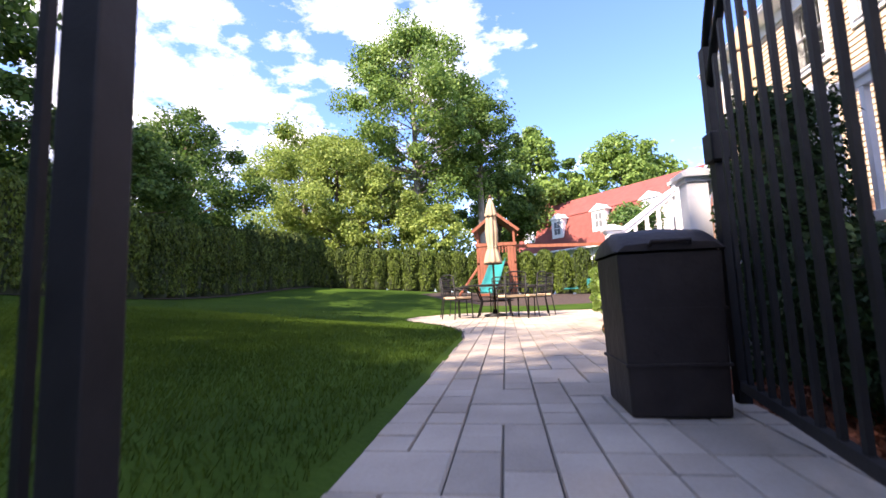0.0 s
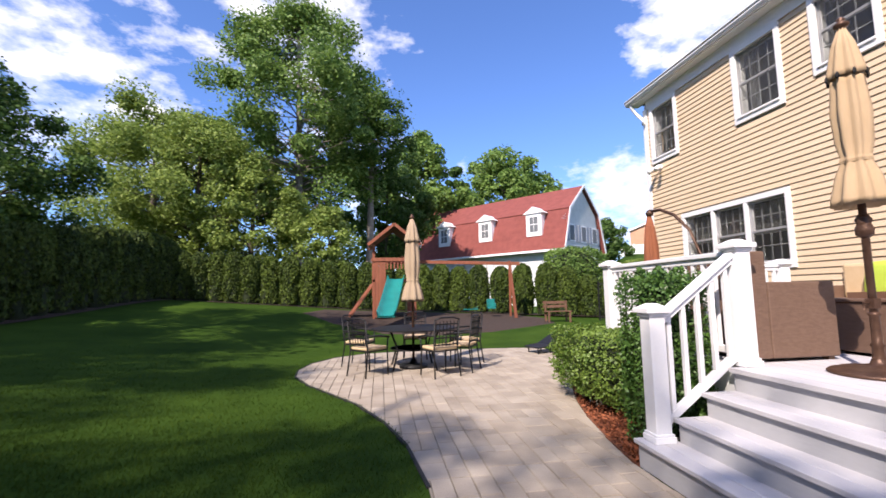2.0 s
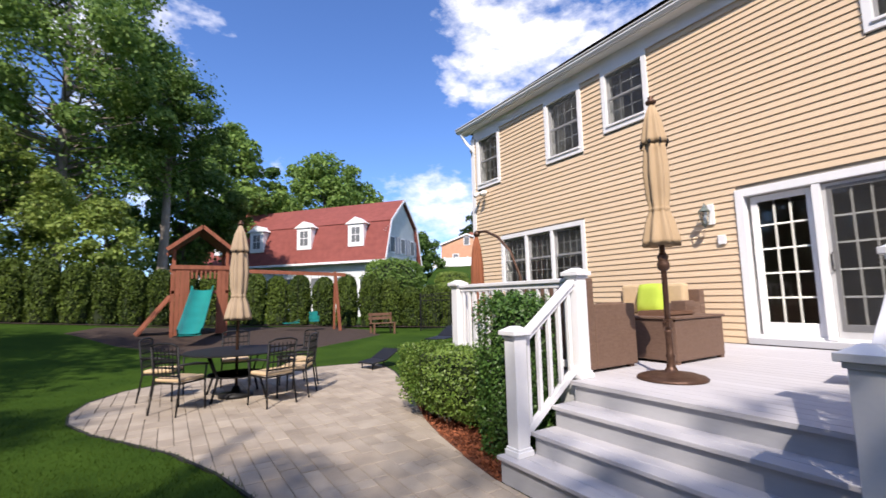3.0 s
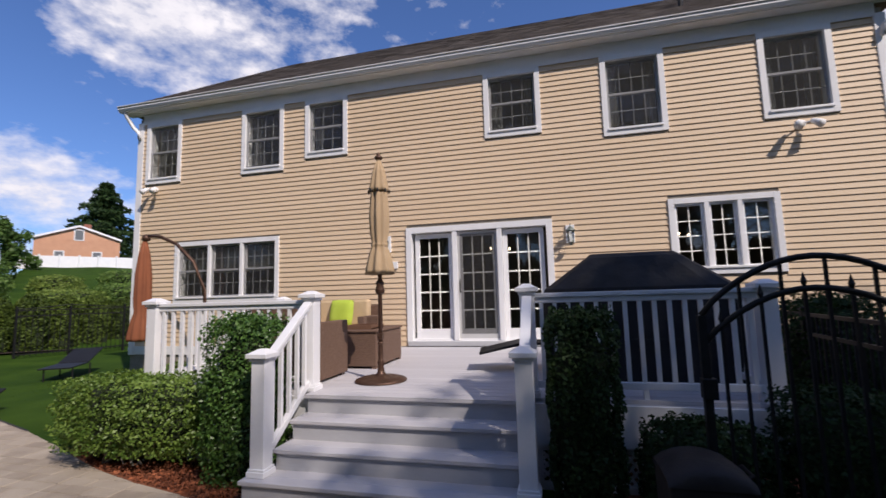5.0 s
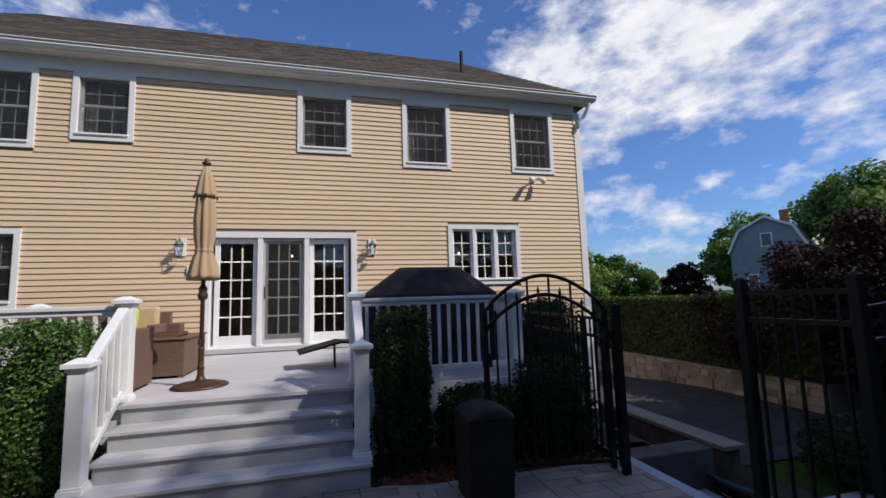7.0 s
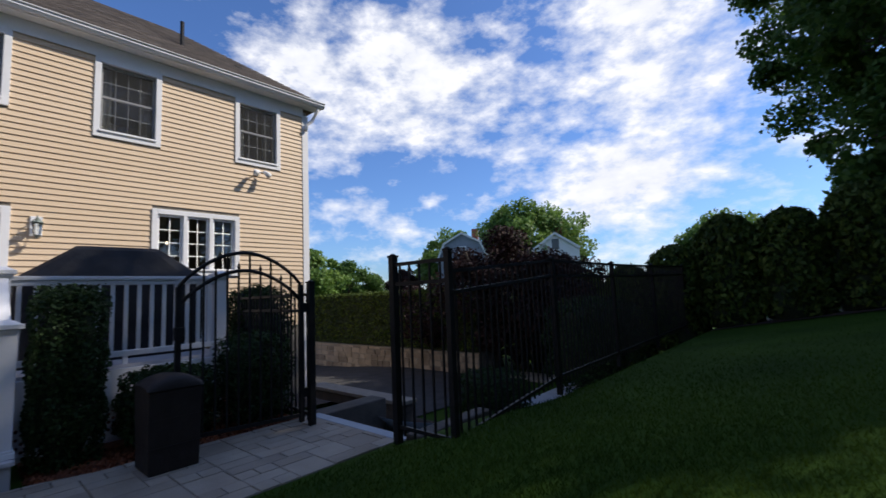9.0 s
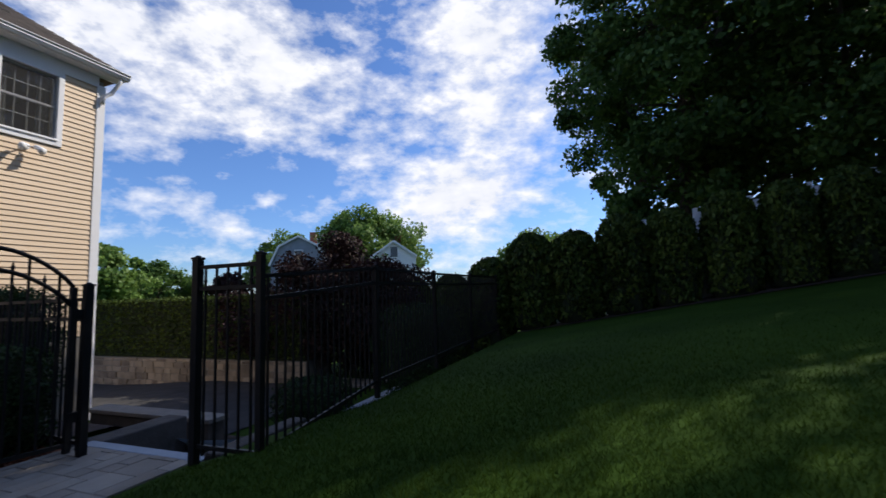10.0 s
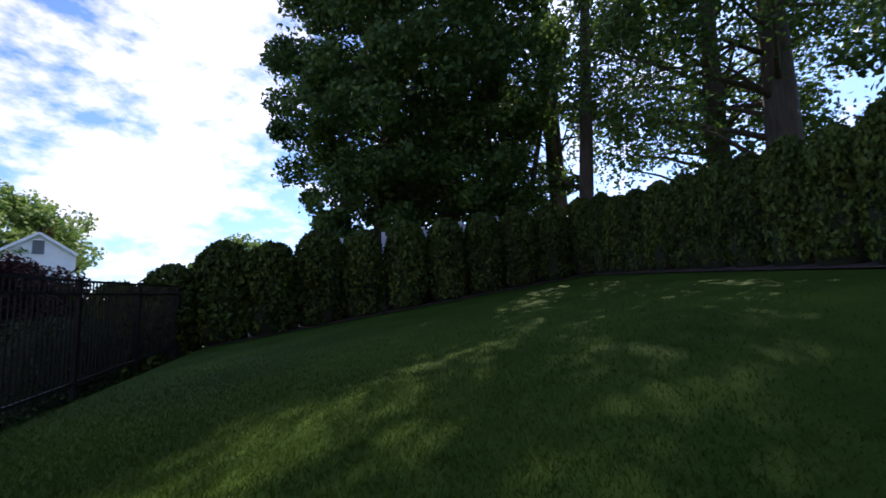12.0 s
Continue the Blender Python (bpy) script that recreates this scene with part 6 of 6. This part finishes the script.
part("panel", Shape().beam((2.05, 11.6, 0.13), (2.42, 11.72, 0.17), 0.5, 0.03), BLACK_METAL, mat_t, bevel=0.01)
part("panel", Shape().beam((2.42, 11.72, 0.17), (2.8, 11.86, 0.36), 0.5, 0.03), BLACK_METAL, mat_t, bevel=0.01)
for xx, yy in ((2.14, 11.42), (2.06, 11.8), (2.46, 11.55), (2.38, 11.9)):
    part("leg", Shape().tube([(xx, yy, 0.0), (xx, yy, 0.14)], 0.015, 8), BLACK_METAL, mat_t)
lounge = thing("lounger", "black sling lounger with its back raised on the grass", "chair", (5.7, 14.2, height(5.7, 14.2)))
lz = height(5.7, 14.2)
part("seat", Shape().beam((5.05, 13.75, lz + 0.28), (5.75, 14.15, lz + 0.30), 0.62, 0.03), BLACK_METAL, lounge, bevel=0.008)
part("backrest", Shape().beam((5.75, 14.15, lz + 0.31), (6.35, 14.48, lz + 0.58), 0.62, 0.03), BLACK_METAL, lounge, bevel=0.008)
for xx, yy in ((5.02, 14.0), (5.3, 13.55), (5.65, 14.42), (5.95, 13.9)):
    part("leg", Shape().tube([(xx, yy, lz - 0.02), (xx, yy, lz + 0.29)], 0.016, 8), BLACK_METAL, lounge)
lite = thing("landscape_light", "small black landscape spotlight in the mulch", "lamp", (1.38, 7.78, -0.01))
part("stake", Shape().tube([(1.38, 7.78, -0.1), (1.38, 7.78, 0.06)], 0.012, 8), BLACK_METAL, lite)
part("housing", Shape().tube([(1.40, 7.80, 0.05), (1.36, 7.76, 0.11), (1.32, 7.72, 0.16)], [0.035, 0.06, 0.068], 14), BLACK_METAL, lite, smooth=True)


# ---- neighbours ----
def dormer(t, m, w=1.25, h=1.9, d=2.2):
    """A white gabled dormer with a sash window; m: the middle of its foot, looking along -y."""
    b = part("dormer", Shape().slab(m @ Matrix.Translation((0, d / 2, h / 2)), w, d, h), WHITE, t)
    g = Shape()
    g.add([m @ Vector(p) for p in ((-w * 0.68, -0.12, h), (w * 0.68, -0.12, h), (0, -0.12, h + 0.62), (-w * 0.68, d + 1.2, h), (w * 0.68, d + 1.2, h), (0, d + 1.2, h + 0.62))],
          [(0, 1, 2), (3, 5, 4), (0, 2, 5, 3), (1, 4, 5, 2), (0, 3, 4, 1)])
    part("dormer_roof", g, WHITE, b)
    part("pane", Shape().slab(m @ Matrix.Translation((0, -0.012, h * 0.52)), w * 0.52, 0.02, h * 0.66), SCREEN_DARK, b)
    part("sash", Shape().slab(m @ Matrix.Translation((0, -0.025, h * 0.52)), w * 0.52, 0.02, 0.06).slab(m @ Matrix.Translation((0, -0.026, h * 0.52)), 0.04, 0.02, h * 0.66), WHITE, b)


RH = thing("gambrel_house", "neighbouring house with a red gambrel roof and white dormers", "house", (10.0, 38.0, 0.0))
ax = Vector((0.626, -0.780, 0))   # along its front, towards the near gable
bk = Vector((0.780, 0.626, 0))    # from front to back
C0 = Vector((13.9, 36.23, 0.0))
Lh, Dh = 22.0, 7.8


def rh(u, v, z):
    return C0 - ax * u + bk * v + Vector((0, 0, z))


body = Shape()
sect = [(0.45, 0.0), (0.45, 4.95), (-0.1, 4.8), (1.15, 8.35), (Dh / 2, 10.65), (Dh - 1.15, 8.35), (Dh + 0.1, 4.8), (Dh - 0.45, 4.95), (Dh - 0.45, 0.0)]
body.add([rh(0.3, v, z) for v, z in ((0.45, 0), (0.45, 4.85), (1.3, 8.25), (Dh / 2, 10.5), (Dh - 1.3, 8.25), (Dh - 0.45, 4.85), (Dh - 0.45, 0))] +
         [rh(Lh - 0.3, v, z) for v, z in ((0.45, 0), (0.45, 4.85), (1.3, 8.25), (Dh / 2, 10.5), (Dh - 1.3, 8.25), (Dh - 0.45, 4.85), (Dh - 0.45, 0))],
         [tuple(range(7)), tuple(range(13, 6, -1)), (0, 7, 8, 1), (5, 12, 13, 6), (0, 6, 13, 7)])
part("wall", body, GREY_SIDING, RH)
lines = Shape()
for k in range(46):
    z = 0.4 + 0.2 * k
    v0 = 0.45 if z < 4.2 else 0.45 + (z - 4.85) / 3.15 * 0.85 if z < 7.35 else 1.3 + (z - 8.25) / 2.25 * 3.2
    if v0 < Dh / 2 - 0.2:
        lines.beam(rh(0.285, v0 + 0.05, z), rh(0.285, Dh - v0 - 0.05, z), 0.03, 0.025)
part("siding_lap", lines, GREY_SIDING, RH)
for (v0, z0), (v1, z1) in zip([(-0.15, 4.75), (1.1, 8.35), (Dh / 2, 10.68), (Dh - 1.1, 8.35)], [(1.1, 8.35), (Dh / 2, 10.68), (Dh - 1.1, 8.35), (Dh + 0.15, 4.75)]):
    r = Shape()
    n = 12
    for k in range(n):
        q0, q1 = k / n, (k + 1.08) / n
        q1 = min(q1, 1)
        for j in range(20):
            u0, u1 = Lh * j / 20, Lh * (j + 1) / 20
            r.add([rh(u0, v0 + (v1 - v0) * q0, z0 + (z1 - z0) * q0 + 0.06), rh(u1, v0 + (v1 - v0) * q0, z0 + (z1 - z0) * q0 + 0.06),
                   rh(u1, v0 + (v1 - v0) * q1, z0 + (z1 - z0) * q1 + 0.05), rh(u0, v0 + (v1 - v0) * q1, z0 + (z1 - z0) * q1 + 0.05)], [(0, 3, 2, 1)])
    r.add([rh(0, v0, z0), rh(Lh, v0, z0), rh(Lh, v1, z1), rh(0, v1, z1)], [(0, 3, 2, 1)])
    tagged(part("roof", r, RED_ROOF, RH), "red asphalt shingles", kind="stuff")
part("rake_trim", Shape().beam(rh(-0.02, -0.15, 4.75), rh(-0.02, 1.1, 8.38), 0.05, 0.2).beam(rh(-0.02, 1.1, 8.38), rh(-0.02, Dh / 2, 10.7), 0.05, 0.2)
     .beam(rh(-0.02, Dh / 2, 10.7), rh(-0.02, Dh - 1.1, 8.38), 0.05, 0.2).beam(rh(-0.02, Dh - 1.1, 8.38), rh(-0.02, Dh + 0.15, 4.75), 0.05, 0.2), WHITE, RH)
part("knee_trim", Shape().beam(rh(0, 1.05, 8.4), rh(Lh, 1.05, 8.4), 0.06, 0.07), RED_ROOF, RH)
part("eave_trim", Shape().beam(rh(0, -0.2, 4.75), rh(Lh, -0.2, 4.75), 0.12, 0.18), WHITE, RH)
for u in (3.1, 8.5, 13.9, 18.3):
    p = rh(u, 0.25, 6.15)
    m = Matrix.Translation(p) @ Matrix(((ax.x, bk.x, 0, 0), (ax.y, bk.y, 0, 0), (0, 0, 1, 0), (0, 0, 0, 1)))
    dormer(RH, m, 1.55, 2.0)
for v, z in ((1.7, 5.6), (3.9, 5.6), (6.1, 5.6), (2.2, 2.2), (5.4, 2.2)):
    w = part("window", Shape().slab(Matrix.Translation(rh(0.27, v, z + 0.7)) @ Matrix(((ax.x, bk.x, 0, 0), (ax.y, bk.y, 0, 0), (0, 0, 1, 0), (0, 0, 0, 1))), 0.08, 1.0, 1.5), WHITE, RH)
    part("pane", Shape().slab(Matrix.Translation(rh(0.22, v, z + 0.7)) @ Matrix(((ax.x, bk.x, 0, 0), (ax.y, bk.y, 0, 0), (0, 0, 1, 0), (0, 0, 0, 1))), 0.02, 0.8, 1.3), SCREEN_DARK, w)
    for s in (-0.78, 0.78):
        part("shutter", Shape().slab(Matrix.Translation(rh(0.24, v + s, z + 0.7)) @ Matrix(((ax.x, bk.x, 0, 0), (ax.y, bk.y, 0, 0), (0, 0, 1, 0), (0, 0, 0, 1))), 0.06, 0.4, 1.5), BLUE_SIDING, w)
for u in (2.0, 4.4, 7.0, 10.0, 13.0):
    w = part("window", Shape().slab(Matrix.Translation(rh(u, 0.42, 2.9)) @ Matrix(((ax.x, bk.x, 0, 0), (ax.y, bk.y, 0, 0), (0, 0, 1, 0), (0, 0, 0, 1))), 1.8, 0.08, 1.5), WHITE, RH)
    part("pane", Shape().slab(Matrix.Translation(rh(u, 0.37, 2.9)) @ Matrix(((ax.x, bk.x, 0, 0), (ax.y, bk.y, 0, 0), (0, 0, 1, 0), (0, 0, 0, 1))), 1.5, 0.02, 1.2), SCREEN_DARK, w)
part("chimney", Shape().slab(Matrix.Translation(rh(19.0, 3.9, 10.4)), 0.9, 0.7, 2.0), BRICK, RH, bevel=0.02)


def plain_house(name, label, at, rz, w, d, eave, ridge, wall_mat, roof_mat, gambrel=False):
    """A house with a gable towards its local -y, with trim, windows and a chimney."""
    m = pose(at[0], at[1], at[2], 0, 0, rz)
    t = thing(name, label, "house", at)
    sec = [(-w / 2, 0), (-w / 2, eave), (0, ridge), (w / 2, eave), (w / 2, 0)]
    if gambrel:
        sec = [(-w / 2, 0), (-w / 2, eave), (-w * 0.34, eave + (ridge - eave) * 0.66), (0, ridge), (w * 0.34, eave + (ridge - eave) * 0.66), (w / 2, eave), (w / 2, 0)]
    n = len(sec)
    part("wall", Shape().add([m @ Vector((x, 0, z)) for x, z in sec] + [m @ Vector((x, d, z)) for x, z in sec],
                             [tuple(range(n)), tuple(range(2 * n - 1, n - 1, -1)), (0, n, n + 1, 1), (n - 2, 2 * n - 2, 2 * n - 1, n - 1)]), wall_mat, t)
    for (x0, z0), (x1, z1) in zip(sec[1:-1], sec[2:-1]):
        k = 0.25
        r = Shape().add([m @ Vector(p) for p in ((x0 * 1.04, -k, z0), (x1 * 1.04, -k, z1), (x1 * 1.04, d + k, z1), (x0 * 1.04, d + k, z0),
                                                 (x0 * 1.04, -k, z0 + 0.18), (x1 * 1.04, -k, z1 + 0.18), (x1 * 1.04, d + k, z1 + 0.18), (x0 * 1.04, d + k, z0 + 0.18))],
                        [(3, 2, 1, 0), (4, 5, 6, 7), (0, 1, 5, 4), (1, 2, 6, 5), (2, 3, 7, 6), (3, 0, 4, 7)])
        part("roof", r, roof_mat, t)
        part("rake_trim", Shape().beam(m @ Vector((x0 * 1.04, -k - 0.03, z0 + 0.05)), m @ Vector((x1 * 1.04, -k - 0.03, z1 + 0.05)), 0.05, 0.22), WHITE, t)
    lap = Shape()
    z = 0.3
    while z < eave:
        lap.beam(m @ Vector((-w / 2 + 0.05, -0.012, z)), m @ Vector((w / 2 - 0.05, -0.012, z)), 0.02, 0.03)
        z += 0.25
    part("siding_lap", lap, wall_mat, t)
    for x, z in ((-w * 0.22, eave * 0.45), (w * 0.22, eave * 0.45), (0, eave + (ridge - eave) * 0.35)):
        wi = part("window", Shape().slab(m @ Matrix.Translation((x, -0.03, z)), 1.0, 0.06, 1.4), WHITE, t)
        part("pane", Shape().slab(m @ Matrix.Translation((x, -0.07, z)), 0.78, 0.03, 1.18), SCREEN_DARK, wi)
    part("chimney", Shape().slab(m @ Matrix.Translation((w * 0.1, d * 0.5, ridge + 0.3)), 0.8, 0.6, 1.8), BRICK, t)
    return t


plain_house("salmon_house", "far salmon-coloured house with white trim and a low gable", (38.7, 59.5, 6.0), -36, 8.2, 12.0, 3.9, 5.5, SALMON, GREY_SIDING)
yard_fence = thing("yard_fence", "low white fence in front of the salmon house", "fence", (36.0, 55.0, 5.5))
for k in range(9):
    fa = Vector((31.2, 57.6, 0)) + Vector((0.81, -0.58, 0)) * 1.7 * k
    fb = fa + Vector((0.81, -0.58, 0)) * 1.62
    fz = bank_z(fa.x, fa.y) - 0.3
    part("panel", Shape().beam(fa + Vector((0, 0, fz + 0.75)), fb + Vector((0, 0, fz + 0.75)), 0.05, 1.5), WHITE, yard_fence)
    part("post", Shape().box(fa.x - 0.07, fa.x + 0.07, fa.y - 0.07, fa.y + 0.07, fz - 0.2, fz + 1.65), WHITE, yard_fence)
plain_house("gambrel_house", "far blue-grey house with a gambrel roof", (30.3, -39.2, 0.0), 205, 6.5, 10.0, 5.2, 8.7, BLUE_SIDING, GREY_SIDING, True)
plain_house("white_house", "far white house with a low gable", (18.5, -41.0, 0.0), 206, 5.0, 9.0, 5.6, 7.4, WHITE, DARK_WOOD)

# fieldstone retaining wall outside the gate
stone_wall = structure("wall_retaining", Shape().box(3.4, 18.0, -7.1, -6.25, -2.2, -0.36).box(1.4, 3.4, -7.1, -6.25, -2.2, -0.9), MORTAR, "fieldstone retaining wall below the clipped hedge")
pw = structure("pavement_side_path", Shape().grid([[(x, y, height(x, y) + 0.03) for x in np.linspace(-0.7, 0.92, 6)] for y in np.linspace(-7.5, -0.36, 16)]), BLUESTONE, "grey stone side path outside the iron fence", smooth=True)
drive = structure("pavement_driveway", Shape().grid([[(x, y, height(x, y) + 0.025) for x in np.linspace(2.0, 18, 12)] for y in np.linspace(-6.2, -2.4, 8)]), ASPHALT, "worn driveway below the house", smooth=True)
low = structure("wall_low", Shape().box(1.75, 4.6, -2.1, -1.8, -1.4, -0.57), DARK_STONE, "low dark stone wall with a flat cap outside the gate", bevel=0.03)
part("cap", Shape().box(1.70, 4.65, -2.14, -1.76, -0.567, -0.50), MORTAR, low, bevel=0.012)
wf = Shape()
for k in range(8):
    xa = -14.9 + 1.22 * k
    zf = height(xa + 0.6, -9.3)
    wf.box(xa, xa + 1.12, -9.34, -9.31, zf - 0.2, zf + 2.14).box(xa + 1.12, xa + 1.22, -9.375, -9.275, zf - 0.2, zf + 2.24)
white_fence = structure("wall_white_fence", wf, WHITE_OLD, "white vinyl fence behind the tall hedge")

# ---- pieces of walls and pavements, last ----
# fieldstones on the retaining wall
sr = random.Random(21)
z = -1.75
while z < -0.4:
    h = sr.uniform(0.15, 0.26)
    x = 3.45
    while x < 13.5:
        w = sr.uniform(0.2, 0.5)
        b = min(z + h - 0.025, -0.38)
        sh = Shape().box(x, x + w - 0.03, -6.29, -6.21 - sr.uniform(0, 0.035), z, b)
        sh.v = [(px + sr.uniform(-0.02, 0.02), py, pz_ + sr.uniform(-0.02, 0.02)) for px, py, pz_ in sh.v]
        part("stone", sh, FIELDSTONE, stone_wall)
        x += w
    z += h


def clip(poly, axis, value, keep_less):
    out = []
    for a, b in zip(poly, poly[1:] + poly[:1]):
        ia, ib = ((p[axis] <= value) == keep_less for p in (a, b))
        if ia:
            out.append(a)
        if ia != ib:
            q = (value - a[axis]) / (b[axis] - a[axis])
            out.append((a[0] + (b[0] - a[0]) * q, a[1] + (b[1] - a[1]) * q))
    return out


patio = structure("pavement_patio", Shape().prism(PATIO, -0.12, -0.014), JOINT, "tan concrete paver path and curved patio")
pv = random.Random(8)
rest = Shape()
count = 0
cells = []
MOD = 0.155
taken = set()
nx, ny = 36, 79
for j in range(ny):
    for i in range(nx):
        if (i, j) in taken:
            continue
        for a, b in pv.sample([(1, 2), (1, 2), (1, 1), (1, 2), (2, 2), (1, 3), (1, 1)], 7) + [(1, 1)]:
            if all((i + p, j + q) not in taken for p in range(a) for q in range(b)):
                break
        taken |= {(i + p, j + q) for p in range(a) for q in range(b)}
        cells.append((-2.73 + i * MOD, -2.73 + (i + a) * MOD, 0.56 + j * MOD, 0.56 + (j + b) * MOD))
cells.sort(key=lambda c: c[2])
for x0, x1, y0, y1 in cells:
    poly = PATIO
    for axis, value, less in ((0, x0 + 0.003, False), (0, x1 - 0.003, True), (1, y0 + 0.0035, False), (1, y1 - 0.0035, True)):
        poly = clip(poly, axis, value, less) if poly else poly
    if len(poly) < 3:
        continue
    area = abs(sum(a[0] * b[1] - b[0] * a[1] for a, b in zip(poly, poly[1:] + poly[:1]))) / 2
    if area < 0.002:
        continue
    zt = pv.uniform(-0.002, 0.004)
    n = len(poly)
    cxp, cyp = sum(p[0] for p in poly) / n, sum(p[1] for p in poly) / n
    inner = [(cxp + (p[0] - cxp) * 0.955, cyp + (p[1] - cyp) * 0.965) for p in poly]
    v = [(px, py, -0.05) for px, py in poly] + [(px, py, zt - 0.007) for px, py in poly] + [(px, py, zt) for px, py in inner]
    f = [(k, (k + 1) % n, n + (k + 1) % n, n + k) for k in range(n)] + [(n + k, n + (k + 1) % n, 2 * n + (k + 1) % n, 2 * n + k) for k in range(n)] + [tuple(range(2 * n, 3 * n))]
    if count < 300:
        part("paver", Shape().add(v, f), PAVER, patio)
    else:
        rest.add(v, f)
    count += 1
tagged(part("pavers", rest, PAVER_FAR, patio), "tan concrete pavers", kind="stuff")
edge = Shape()
for a, b in zip(PATIO[11:], PATIO[12:]):
    edge.beam((a[0], a[1], -0.02), (b[0], b[1], -0.02), 0.03, 0.05)
structure("trim_patio_edging", edge, RUBBER, "thin dark edging strip between patio and lawn")
